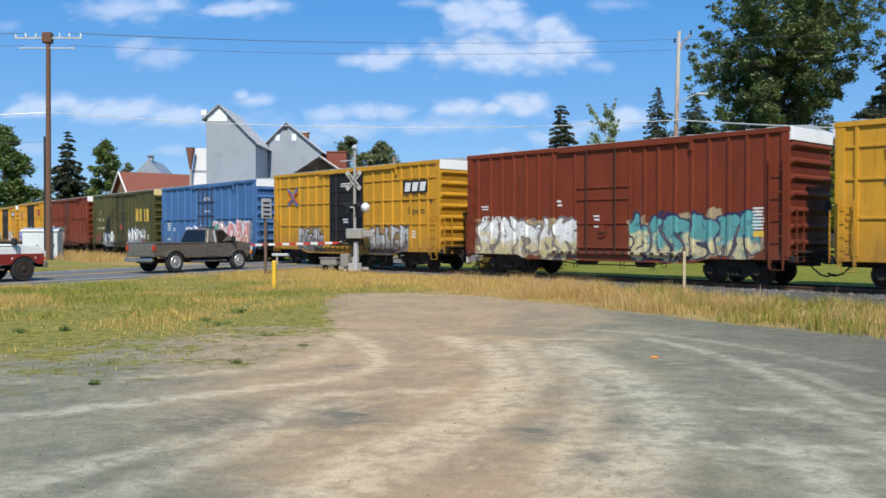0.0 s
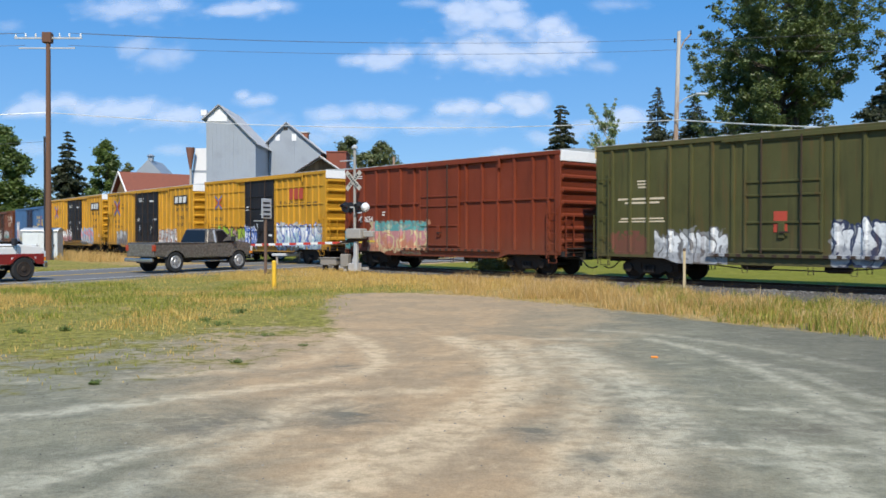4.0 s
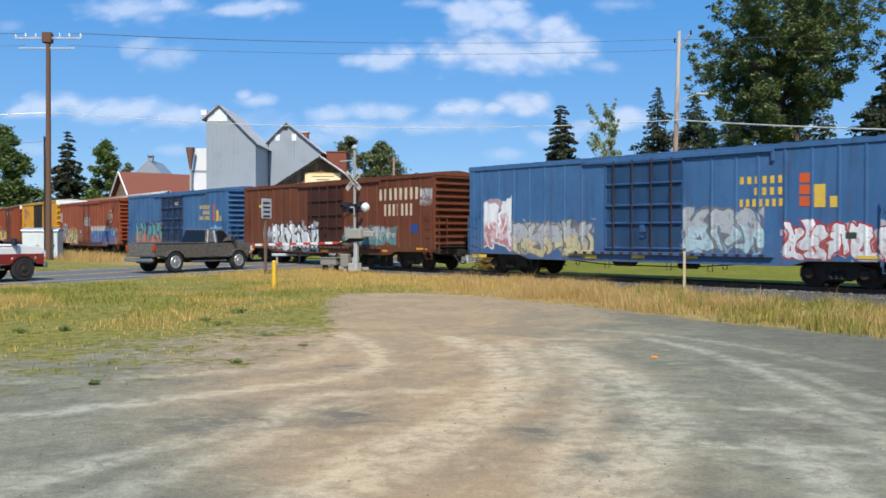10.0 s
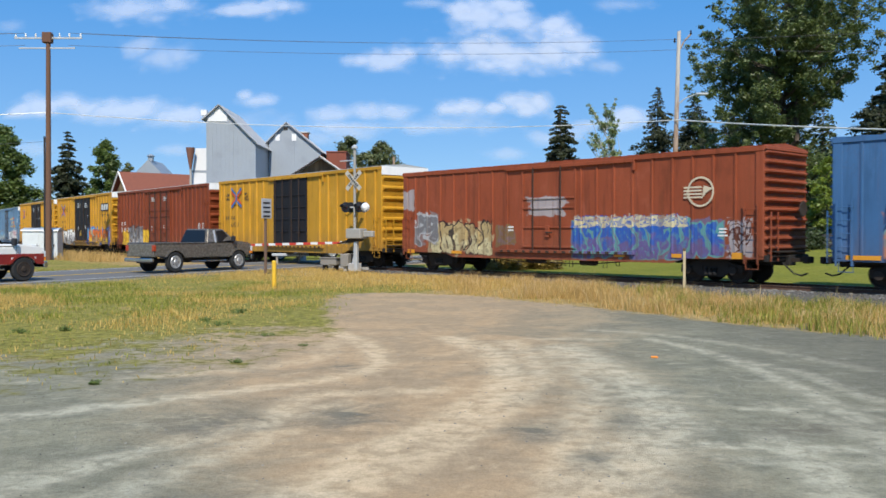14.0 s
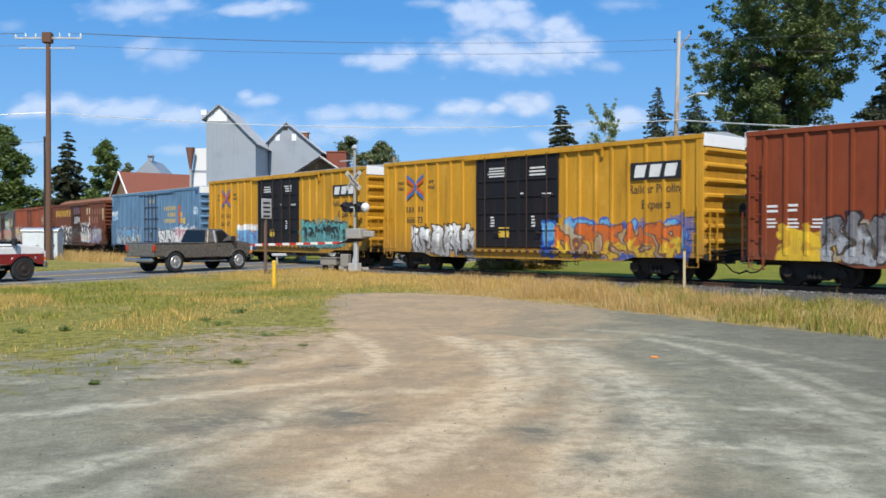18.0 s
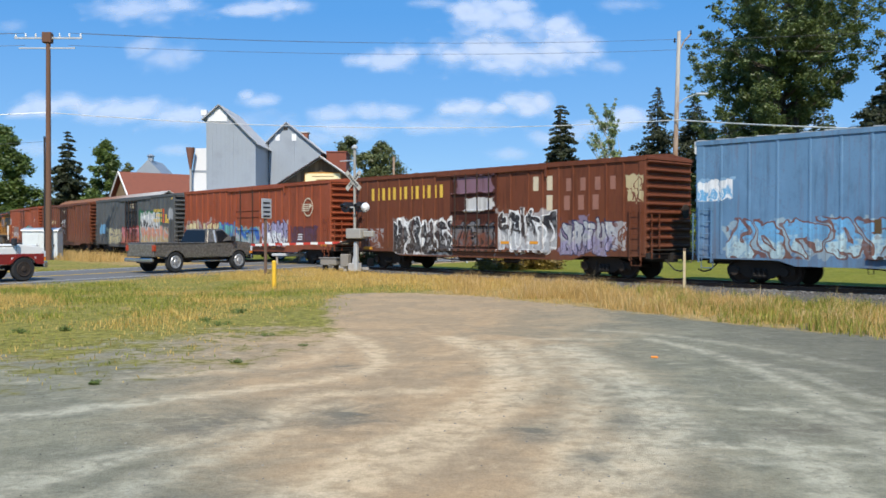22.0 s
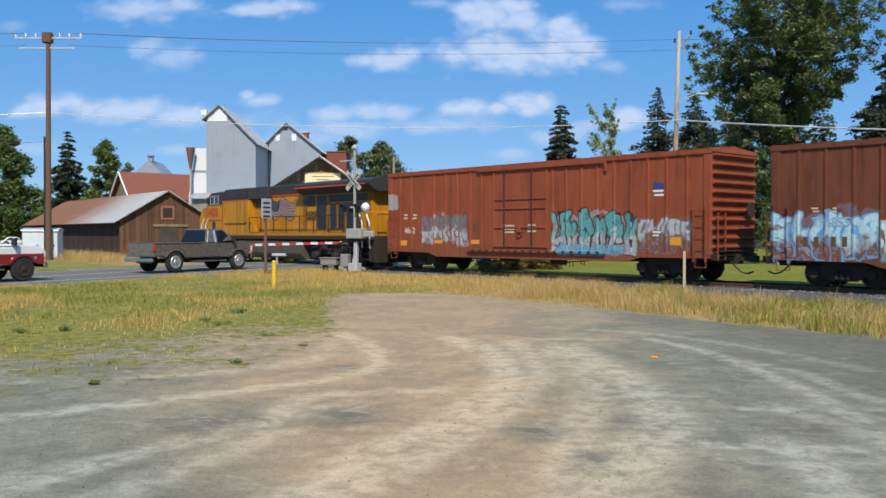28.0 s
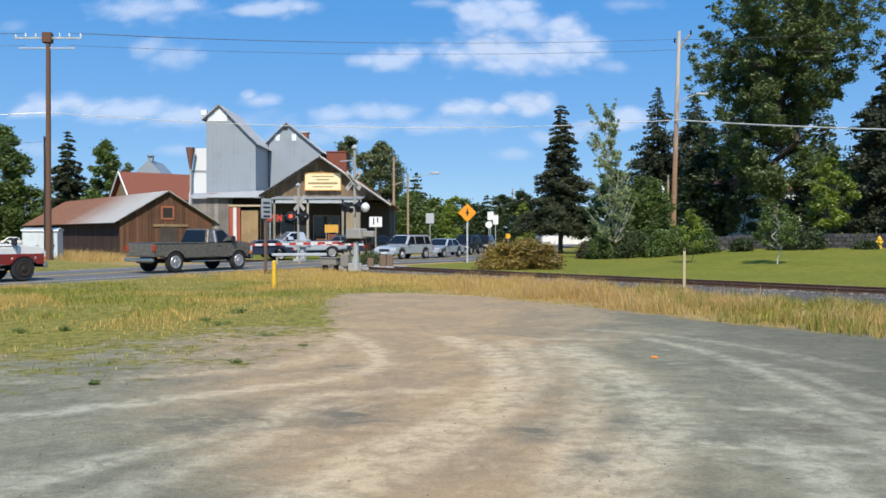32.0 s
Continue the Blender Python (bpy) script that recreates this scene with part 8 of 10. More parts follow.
for a, b in ((-15.899, -14.676), (-12.675, -11.341), (-11.063, -10.229)):
    part("shop_window", boxes((a, b, 3.1, 3.17, 1.2, 3.6)), GLASS_DARK, store)
    part("window_trim", boxes((a - 0.1, a, 3.05, 3.15, 1.1, 3.7), (b, b + 0.1, 3.05, 3.15, 1.1, 3.7), (a, b, 3.05, 3.15, 3.6, 3.7)), BOARD_GREY, store)
part("shop_door", boxes((-14.120, -13.119, 3.08, 3.17, 0.35, 2.7)), BOARD_GREY, store)
part("pale_panel", boxes((-8.902, -7.764, -2.8, -2.7, 0.4, 4.359)), boards("pale_panel", (0.42, 0.34, 0.22)), store)
sg = thing("store_sign", pose(-11.350, 83.7, 5.959), "cream store sign with an orange top border", "sign")
SW, SH = (-9.599 - -13.047), (7.656 - 5.959)
part("panel", boxes((-SW / 2, SW / 2, -0.06, 0.02, 0, SH), bevel=0.03), plain("cream_sign", (0.80, 0.70, 0.42), 0.6, 0, 0.06, 2, 0.1), sg)
part("border", boxes((-SW / 2, SW / 2, -0.07, -0.058, SH - 0.09, SH), (-SW / 2, SW / 2, -0.07, -0.058, 0, 0.07), (-SW / 2, -SW / 2 + 0.07, -0.07, -0.058, 0.07, SH - 0.09), (SW / 2 - 0.07, SW / 2, -0.07, -0.058, 0.07, SH - 0.09)), plain("orange_border", (0.70, 0.33, 0.05), 0.6), sg)
bars(sg, plain("sign_ink", (0.35, 0.22, 0.08), 0.6), [(0, SH * 0.78, SW * 0.6, 0.10), (0, SH * 0.60, SW * 0.35, 0.10), (0, SH * 0.40, SW * 0.8, 0.16), (0, SH * 0.2, SW * 0.55, 0.08)], -0.065, "writing")
op = thing("open_sign", pose(-15.614, 81.4, 2.923), "red open sign hanging under the porch roof", "sign")
part("board", boxes((-0.95, 0.95, 0, 0.06, 0, 0.75)), BLACKP, op)
text_mesh("OPEN", 0.85, plain("sign_red", (0.75, 0.06, 0.03), 0.5), op, 0, 0.37, -0.01, "word", 0.75, bold=0.02)
part("hanger", tubes(((-0.7, 0.03, 0.75), (-0.7, 0.03, 2.22), 0.02), ((0.7, 0.03, 0.75), (0.7, 0.03, 2.22), 0.02), n=5), BLACKP, op)
lb = thing("notice_board", pose(-9.819, 78, 1.973 - 0.6), "orange-yellow notice board on two legs", "sign")
part("panel", boxes((-0.6, 0.6, -0.03, 0.03, 0.6, 1.3)), plain("orange_board", (0.70, 0.36, 0.05), 0.6), lb)
part("leg", boxes((-0.5, -0.44, -0.03, 0.03, -1.0, 0.6)), BOARD_GREY, lb)
part("leg", boxes((0.44, 0.5, -0.03, 0.03, -1.0, 0.6)), BOARD_GREY, lb)
CRATE = boards("crate_boards", (0.22, 0.12, 0.06), 0.5)
BALE = plain("baled_straw", (0.42, 0.29, 0.11), 0.95, 0, 0.4, 4)
for gx, gy, gw, gh, kind in ((-15.2, 81.9, 1.0, 0.9, 0), (-14.2, 82.1, 0.8, 1.3, 1), (-13.0, 81.7, 1.2, 0.7, 2), (-12.9, 81.9, 1.0, 0.55, 2), (-11.2, 82.0, 0.9, 1.1, 1), (-10.2, 81.7, 0.7, 1.5, 0), (-9.4, 81.8, 0.9, 0.8, 1), (-8.2, 81.5, 1.1, 0.6, 2)):
    top = 0.35 + (0.7 if (gx, kind) == (-12.9, 2) else 0.0)
    if kind == 2:
        g = thing("straw_bale", pose(gx, gy, top, 0, 0, random.uniform(-8, 8)), "tied straw bale stacked on the porch", "bale", "goods on the porch")
        part("straw", boxes((-gw / 2, gw / 2, -0.25, 0.25, 0, gh), bevel=0.05), BALE, g)
        for x in (-gw * 0.22, gw * 0.22):
            part("twine", boxes((x - 0.015, x + 0.015, -0.258, 0.258, -0.0, gh + 0.008)), BOARD_DARK, g)
    else:
        g = thing("crate", pose(gx, gy, top, 0, 0, random.uniform(-10, 10)), "brown slatted wooden crate on the porch", "crate", "goods on the porch")
        nsl = max(3, int(gh / 0.2))
        part("core", boxes((-gw / 2 + 0.03, gw / 2 - 0.03, -0.3, 0.3, 0.0, gh - 0.02)), BOARD_DARK, g)
        for k in range(nsl):
            part("slat", boxes((-gw / 2, gw / 2, -0.34, -0.3, (k + 0.1) * gh / nsl, (k + 0.85) * gh / nsl), bevel=0.006), CRATE if kind else boards("red_crate", (0.30, 0.07, 0.04)), g)
        for x in (-gw / 2 + 0.05, gw / 2 - 0.05):
            part("corner", boxes((x - 0.05, x + 0.05, -0.37, -0.34, 0, gh), bevel=0.006), CRATE, g)
# lean-to between store and shed
lt = thing("lean_to", pose(0, 93, 0), "open lean-to barn with a pale metal roof", "shed")
X0, X1, X2 = -26.266, -22.522, -19.135
ZT = 5.681
board_wall(lt, "plank_wall", X1 - X0, ZT - 0.1, material=boards("silver_boards", (0.24, 0.215, 0.19), 0.5), bw=0.38).matrix_local = pose(X0, 0, 0)
# shallow wall, the open bay's shade put into its dark colour
part("back_wall", boxes((X1, X2, 1.75, 1.85, 0, ZT)), INSIDE_SHADE, lt)
part("side_wall", boxes((X2 - 0.1, X2, 0, 1.75, 0, ZT)), BOARD_DARK, lt)
part("floor_beam", boxes((X1, X2, -0.1, 0.15, ZT - 0.95, ZT - 0.75)), boards("pale_beam", (0.45, 0.36, 0.24)), lt)
part("plywood", boxes((-21.274, -19.491, 0.3, 0.36, 0.2, 4.374)), boards("plywood", (0.36, 0.25, 0.13)), lt)
for i, c in enumerate(((0.38, 0.08, 0.05), (0.6, 0.58, 0.55), (0.34, 0.09, 0.06))):
    part("panel", boxes((X1 + 0.05 + i * 0.4, X1 + 0.42 + i * 0.4, 0.0, 0.06, 0.1, ZT - 1.0)), boards("panel_paint", c), lt)
sheet_roof(lt, [(X0 - 0.3, -0.6, ZT - 0.05), (X2 + 0.1, -0.6, ZT - 0.05), (X2 + 0.1, 1.9, ZT + 0.75), (X0 - 0.3, 1.9, ZT + 0.45)], "roof", ROOF_PALE, 18)
# far shop with a white fascia, and the white house in the trees
fs = thing("far_shop", pose(16.562, 120, 0.659 - 0.2), "low white shop with a dark flat roof", "shop")
part("wall", boxes((-3.2, 4.6, 0, 8, 0, 2.2)), WHITE, fs)
part("roof_band", boxes((-4.2, 4.8, -1, 8, 2.2, 3.0)), plain("shop_roof", (0.10, 0.10, 0.11), 0.7), fs)
part("fascia", boxes((-1.2, 4.7, -1.1, -1.0, 2.35, 3.1)), WHITE, fs)
bars(fs, plain("fascia_blue", (0.05, 0.10, 0.3), 0.6), [(0.6 + i * 0.6, 2.75, 0.4, 0.3) for i in range(6)], -1.11, "writing")
wh2 = thing("white_house", pose(32.685, 92, height(32.685, 92)), "white wooden house half hidden by trees", "house")
part("wall", boxes((-4.5, 4.5, 0, 7, 0, 5.4)), WHITE, wh2)
part("roof", extrude(bmesh.new(), [(-5, 5.4), (5, 5.4), (0, 8.0)], -0.4, 7.4), ROOF_RED, wh2)
for px in (-3, 0, 3):
    w = part("window", boxes((px - 0.5, px + 0.5, -0.05, 0.0, 2.6, 4.2)), GLASS_DARK, wh2)
    part("frame", boxes((px - 0.6, px - 0.5, -0.07, 0, 2.5, 4.3), (px + 0.5, px + 0.6, -0.07, 0, 2.5, 4.3)), WHITE, w)

# ---- stone wall, hydrant, flowers ----
wallm = thing("stone_wall", pose(0, 0, 0), "dark grey block retaining wall behind the lawn", "wall", kind="structure")
# dark grey blocks, with the trees' shade put into the colour
STONE = plain("dark_shaded_block", (0.05, 0.049, 0.052), 0.9, 0, 0.4, 3, 0.5, random_tint=0.35)
src = None
for r in range(4):
    for i in range(30):
        x = 15.489 + i * 0.52 + (r % 2) * 0.26
        y = 60 + (i - 15) * -0.02
        z = height(x, y) - 0.1 + r * 0.27
        if src is None:
            src = part("block", boxes((-0.25, 0.25, -0.16, 0.2, 0.0, 0.26), bevel=0.02), STONE, wallm)
            src.matrix_local = pose(x, y, z)
        else:
            repeat("block", src, wallm, pose(x, y + random.uniform(-0.02, 0.02), z, 0, 0, random.uniform(-2, 2)))
hyd = thing("fire_hydrant", pose(28.611, 58, height(28.611, 58) - 0.02), "yellow fire hydrant on the lawn", "hydrant")
part("barrel", lathe(bmesh.new(), [(0.19, 0), (0.19, 0.06), (0.13, 0.08), (0.13, 0.55), (0.17, 0.57), (0.17, 0.62)], 14), YELLOWP, hyd)
part("bonnet", lathe(bmesh.new(), [(0.16, 0.62), (0.13, 0.72), (0.06, 0.78), (0.03, 0.84)], 14), YELLOWP, hyd)
part("outlet", lathe(bmesh.new(), [(0.07, -0.24), (0.07, 0.24)], 10, "x", (0, 0, 0.45)), YELLOWP, hyd)
part("outlet", lathe(bmesh.new(), [(0.09, -0.22), (0.09, 0.0)], 10, "y", (0, 0, 0.4)), YELLOWP, hyd)
for fx in (27.65, 28.76, 29.87):
    bush(fx, 61.5, 0.7, 0.5, 1.35, int(fx * 10), leaf_material("yellow_flowers", (0.55, 0.42, 0.03), (0.7, 0.6, 0.1)), "clump of yellow flowers above the wall", 260, 0.07, "flower_clump")

# ---- poles and wires ----
POLE = plain("pole_wood", (0.15, 0.078, 0.048), 0.9, 0, 0.35, 3, 0.35, stretch=(4, 4, 0.4), bmp=0.4)
POLE_GREY = plain("weathered_pole", (0.40, 0.29, 0.20), 0.9, 0, 0.35, 3, 0.35, stretch=(4, 4, 0.4), bmp=0.4)


def bleached_pole():
    """Old pole, brown wood below, weathered to silver grey and white higher up, in long streaks."""
    m, nt, b = nodes("bleached_pole")
    v = coords(nt)
    sp = nt.nodes.new("ShaderNodeSeparateXYZ")
    nt.links.new(v, sp.inputs[0])
    streak = tex(nt, "Noise", coords(nt, (5.0, 5.0, 0.45)), 2.2, Detail=5.0, Roughness=0.65)
    patch = tex(nt, "Noise", v, 0.55, Detail=3.0)
    up = mth(nt, "ADD", sp.outputs[2], mth(nt, "MULTIPLY_ADD", mth(nt, "ADD", streak.outputs[0], patch.outputs[0]), 8.0, -8.0))
    c = mixc(nt, step(nt, up, 7.0, 15.0), mixc(nt, streak.outputs[0], (0.20, 0.10, 0.055), (0.40, 0.25, 0.15)), mixc(nt, streak.outputs[0], (0.36, 0.32, 0.28), (0.66, 0.63, 0.58)))
    nt.links.new(c, b.inputs["Base Color"])
    b.inputs["Roughness"].default_value = 0.9
    bump(nt, b, streak.outputs[0], 0.4, 0.01)
    return m


POLE_BLEACHED = bleached_pole()
PL, PR = (-28.1, 63.0), (18.679, 72.0)
ZL, ZR = 16.039, 18.296
lp = thing("utility_pole", pose(*PL, -0.1), "tall brown wooden utility pole with a crossarm", "utility pole", "utility poles")
part("shaft", tubes(((0, 0, 0), (0.1, 0, ZL + 0.1), 0.21, 0.15), n=12), POLE, lp)
part("pole_cap", boxes((-0.28, 0.38, -0.25, 0.25, ZL - 0.55, ZL + 0.2), bevel=0.05), plain("transformer_rust", (0.13, 0.06, 0.035), 0.8), lp)
part("riser", tubes(((-0.23, -0.05, 0.3), (-0.2, -0.05, 8.873), 0.07), n=8), BLACKP, lp)
part("crossarm", boxes((-2.3, 2.5, -0.06, 0.06, ZL - 0.25, ZL - 0.14), bevel=0.01), GALV, lp)
part("lower_arm", boxes((-2.0, 2.0, -0.05, 0.05, ZL - 0.95, ZL - 0.86), bevel=0.01), GALV, lp)
for x in (-2.2, -1.5, -0.8, 0.9, 1.6, 2.4):
    part("insulator", lathe(bmesh.new(), [(0.03, ZL - 0.14), (0.08, ZL - 0.04), (0.04, ZL + 0.02), (0.07, ZL + 0.08), (0.03, ZL + 0.14)], 8, "z", (x, 0, 0)), WHITE, lp)
rp = thing("utility_pole", pose(*PR, height(*PR) - 0.1), "brown wooden utility pole bleached grey, with a street lamp arm", "utility pole", "utility poles")
hz = height(*PR) - 0.1
part("shaft", tubes(((0, 0, 0), (19.139 - PR[0], 0, ZR - hz), 0.24, 0.15), n=12), POLE_BLEACHED, rp)
DX = 19.139 - PR[0]
part("bracket", pipe(bmesh.new(), [(DX - 0.1, 0, ZR - hz - 1.9), (DX + 0.35, 0, ZR - hz - 0.9), (DX + 0.95, 0, ZR - hz - 0.25)], 0.06), POLE_GREY, rp)
part("insulator", lathe(bmesh.new(), [(0.05, 0), (0.11, 0.1), (0.05, 0.2), (0.1, 0.3), (0.04, 0.36)], 8, "z", (DX + 0.95, 0, ZR - hz - 0.3)), BLACKP, rp)
part("insulator", lathe(bmesh.new(), [(0.05, 0), (0.11, 0.1), (0.05, 0.2), (0.1, 0.3), (0.04, 0.36)], 8, "z", (DX - 0.35, 0, ZR - hz - 0.95)), BLACKP, rp)
part("lamp_arm", pipe(bmesh.new(), [(DX * 0.7, 0, 12.315 - hz), (DX * 0.7 + 0.6, -0.1, 12.821 - hz), (DX * 0.7 + 1.5, -0.2, 13.189 - hz), (DX * 0.7 + 2.0, -0.25, 13.235 - hz)], 0.045), GALV, rp)
part("lamp_head", boxes((DX * 0.7 + 1.45, DX * 0.7 + 2.4, -0.45, -0.05, 13.143 - hz - 0.08, 13.143 - hz + 0.12), bevel=0.05), GALV, rp)
WIRE_P, WIRE_D = plain("bright_wire", (0.75, 0.75, 0.72), 0.5, 0.4), plain("dark_wire", (0.10, 0.10, 0.11), 0.6)


def wire(a, b, sag, r, material, label):
    pts = []
    for k in range(25):
        t = k / 24
        p = Vector(a).lerp(Vector(b), t)
        p.z -= sag * 4 * t * (1 - t)
        pts.append(p)
    ob = obj("wire", pipe(bmesh.new(), pts, r, 5), material)
    tagged(ob, label, "cable", "overhead wires")


zl, zr = 10.484, 11.073
wire((*PL, zl), (PR[0] + 0.15, PR[1] - 0.3, zr), 0.85, 0.03, WIRE_P, "pale overhead cable strung between wooden poles")
wire((PR[0] + 0.15, PR[1] - 0.3, zr), (40, 46, 7.1), 0.3, 0.055, WIRE_P, "pale overhead cable leaving the weathered pole")
wire((*PL, zl), (-75, 58, zl - 0.3), 0.7, 0.03, WIRE_P, "pale overhead cable leaving the brown pole")
for dz, x in ((-0.05, 1.6), (-0.05, 2.4), (-0.9, 1.5)):
    wire((PL[0] + x, PL[1], ZL + dz + 0.1), (PR[0] + DX, PR[1], ZR - 0.6 + dz), 0.5, 0.014, WIRE_D, "thin dark overhead wire between the poles")
    wire((PL[0] - x, PL[1], ZL + dz + 0.1), (-80, 56, ZL + dz), 0.8, 0.014, WIRE_D, "thin dark overhead wire at the brown pole")
wire((PR[0] + DX, PR[1], ZR - 0.7), (62, 62, 18.4), 0.5, 0.014, WIRE_D, "thin dark overhead wire at the weathered pole")
wire((PR[0] + DX, PR[1], ZR - 1.4), (62, 62, 15.4), 0.5, 0.014, WIRE_D, "thin dark overhead wire low on the pole")
wire((-75, 80, 9.117), (PL[0], PL[1], 8.431), 0.3, 0.014, WIRE_D, "thin dark service wire to the brown pole")
for px, py, zt, r in ((-5.281, 95, 10.134, 0.16), (-4.160, 105, 8.993, 0.16), (14.147, 180, 11.105, 0.2), (19.836, 78, 7.057, 0.12)):
    p = thing("utility_pole", pose(px, py, 0), "weathered wooden pole standing along the road", "utility pole", "utility poles")
    part("shaft", tubes(((0, 0, 0), (0, 0, zt), r, r * 0.7), n=9), POLE_GREY, p)
    if py == 95:
        part("lamp_arm", pipe(bmesh.new(), [(0, 0, 7.099), (2.2, 0, 7.888), (4.0, 0, 8.313)], 0.04), GALV, p)
        part("lamp_head", boxes((3.9, 4.9, -0.15, 0.15, 8.252, 8.495), bevel=0.05), GALV, p)
for px, zt in ((19.783, 5.861), (19.430, 5.954)):
    py = 80 if px > 19.5 else 84
    p = thing("lamp_post", pose(px, py, 0.6), "slim grey lamp post with a white head", "lamp post", "lamp posts")
    part("post", tubes(((0, 0, 0), (0, 0, zt - 0.9), 0.06), n=8), GALV, p)
    part("head", lathe(bmesh.new(), [(0.1, zt - 0.9), (0.25, zt - 0.6), (0.2, zt - 0.4), (0.03, zt - 0.25)], 10), WHITE, p)

# ---- crossing gear ----
FADED = plain("faded_white_board", (0.44, 0.42, 0.37), 0.7, 0, 0.25, 3, 0.4)
MAST_GREY = plain("weathered_mast", (0.36, 0.345, 0.31), 0.65, 0.15, 0.25, 3, 0.4)


def mast(x, y, z0, top, lamp_z, facing, label, red=False, cross_z=4.5):
    ob = thing("crossing_signal", pose(x, y, z0, 0, 0, facing), label, "signal", "crossing signals")
    part("mast", tubes(((0, 0, 0), (0, 0, top), 0.07), n=12), MAST_GREY, ob)
    part("foundation", boxes((-0.25, 0.25, -0.25, 0.25, -0.35, 0.1), bevel=0.04), CONCRETE, ob)
    part("base", lathe(bmesh.new(), [(0.15, 0.1), (0.12, 0.3), (0.08, 0.45)], 10), GALV, ob)
    for sg in (-1, 1):
        b = part("crossbuck_blade", boxes((-0.62, 0.62, -0.12 - 0.012 * sg, -0.10 - 0.012 * sg, -0.115, 0.115), bevel=0.005), FADED, ob)
        b.matrix_local = pose(0, 0, cross_z, 0, 45 * sg, 0)
        bars(b, BLACKP, [(-0.35 + 0.12 * k, 0, 0.07, 0.12) for k in range(7)], -0.123 - 0.012 * sg, "writing")
    part("light_bar", boxes((-0.62, 0.62, -0.05, 0.05, lamp_z - 0.04, lamp_z + 0.04)), GALV, ob)
    for k, sx in enumerate((-1, 1)):
        for fy in (-1, 1):
            lamp = part("lamp", lathe(bmesh.new(), [(0.08, -0.10), (0.14, -0.06), (0.15, 0.06)] if fy < 0 else [(0.15, -0.06), (0.14, 0.06), (0.08, 0.10)], 14, "y", (sx * 0.42, fy * 0.16, lamp_z)), BLACKP, ob)
            part("background_disc", lathe(bmesh.new(), [(0.27, -0.01), (0.27, 0.01)], 20, "y", (sx * 0.42, fy * 0.20, lamp_z)), BLACKP, lamp)
            part("lens", lathe(bmesh.new(), [(0.13, -0.015), (0.13, 0.015)], 16, "y", (sx * 0.42, fy * 0.235, lamp_z)), LENS_ON if red and sx < 0 and fy < 0 else LENS, lamp)
            part("hood", extrude(bmesh.new(), [(sx * 0.42 - 0.15, lamp_z + 0.02), (sx * 0.42 - 0.11, lamp_z + 0.12), (sx * 0.42, lamp_z + 0.165), (sx * 0.42 + 0.11, lamp_z + 0.12), (sx * 0.42 + 0.15, lamp_z + 0.02), (sx * 0.42 + 0.13, lamp_z + 0.02), (sx * 0.42, lamp_z + 0.145), (sx * 0.42 - 0.13, lamp_z + 0.02)], fy * 0.24, fy * 0.5), BLACKP, lamp)
    part("bell", lathe(bmesh.new(), [(0.16, top), (0.15, top + 0.1), (0.05, top + 0.18)], 12), GALV, ob)
    return ob


LENS = plain("red_lens", (0.12, 0.012, 0.01), 0.2, 0, 0.1, 3, 0)
LENS_ON, nt_, b_ = nodes("lit_red_lens")
b_.inputs["Base Color"].default_value = (0.5, 0.02, 0.01, 1)
b_.inputs["Emission Color"].default_value, b_.inputs["Emission Strength"].default_value = (1.0, 0.06, 0.02, 1), 2.0
STRIPE_W = plain("gate_white", (0.75, 0.75, 0.72), 0.5, 0, 0.1, 3)
near_mast = mast(-4.386, 44, 0.30, 5.8, 2.88, -32, "near crossing signal mast with crossbuck and lamps", cross_z=4.2)
part("bell_arm", tubes(((0, 0, 5.2), (-0.9, 0, 5.2), 0.03)), GALV, near_mast)
part("lamp_arm", tubes(((0, -0.05, 2.95), (0.7, -0.1, 2.95), 0.03)), GALV, near_mast)
part("silver_lamp", lathe(bmesh.new(), [(0.05, -0.2), (0.2, -0.1), (0.24, 0.02), (0.2, 0.1)], 16, "y", (0.72, -0.1, 2.86)), SHEET_W, near_mast)
gate = thing("crossing_gate", pose(-4.300, 43.7, 0.0, 0, 0, -32), "lowered red and white striped crossing gate", "gate", "crossing gates")
part("mechanism", boxes((-0.42, 0.48, -0.3, 0.3, 1.62, 2.12), bevel=0.04), MAST_GREY, gate)
part("bracket", extrude(bmesh.new(), [(-1.15, 1.36), (-0.3, 1.42), (0.3, 1.5), (0.42, 1.62), (-0.1, 1.72), (-0.5, 1.55)], -0.12, 0.12), GRIMY, gate)
part("pedestal", boxes((-0.09, 0.11, -0.1, 0.1, 0.0, 1.62), bevel=0.03), GALV, gate)
part("counterweight", boxes((0.5, 1.1, -0.1, 0.1, 1.7, 2.0), bevel=0.03), MAST_GREY, gate)
for k in range(14):
    a = -0.5 - k * 0.48
    part("arm_stripe", boxes((a - 0.48, a, -0.03, 0.03, 1.36 - k * 0.012, 1.48 - k * 0.012)), REDP if k % 2 else STRIPE_W, gate)
mast(-9.160, 56, 0.2, 4.7, 2.75, 148, "far crossing signal mast with a lit red lamp", red=False, cross_z=3.6)
far_front = thing("warning_lamp", pose(-9.574, 55.7, 2.976), "lit red crossing warning lamp with black disc", "signal")
part("disc", lathe(bmesh.new(), [(0.3, -0.01), (0.3, 0.01)], 20, "y"), BLACKP, far_front)
part("lens", lathe(bmesh.new(), [(0.11, -0.03), (0.11, -0.012)], 16, "y"), LENS_ON, far_front)
gate2 = thing("crossing_gate", pose(-8.910, 56.3, 0.1, 0, 0, 148), "far striped crossing gate with silver mechanism", "gate", "crossing gates")
part("mechanism", boxes((-0.45, 0.45, -0.3, 0.3, 0.9, 1.4), bevel=0.04), GALV, gate2)
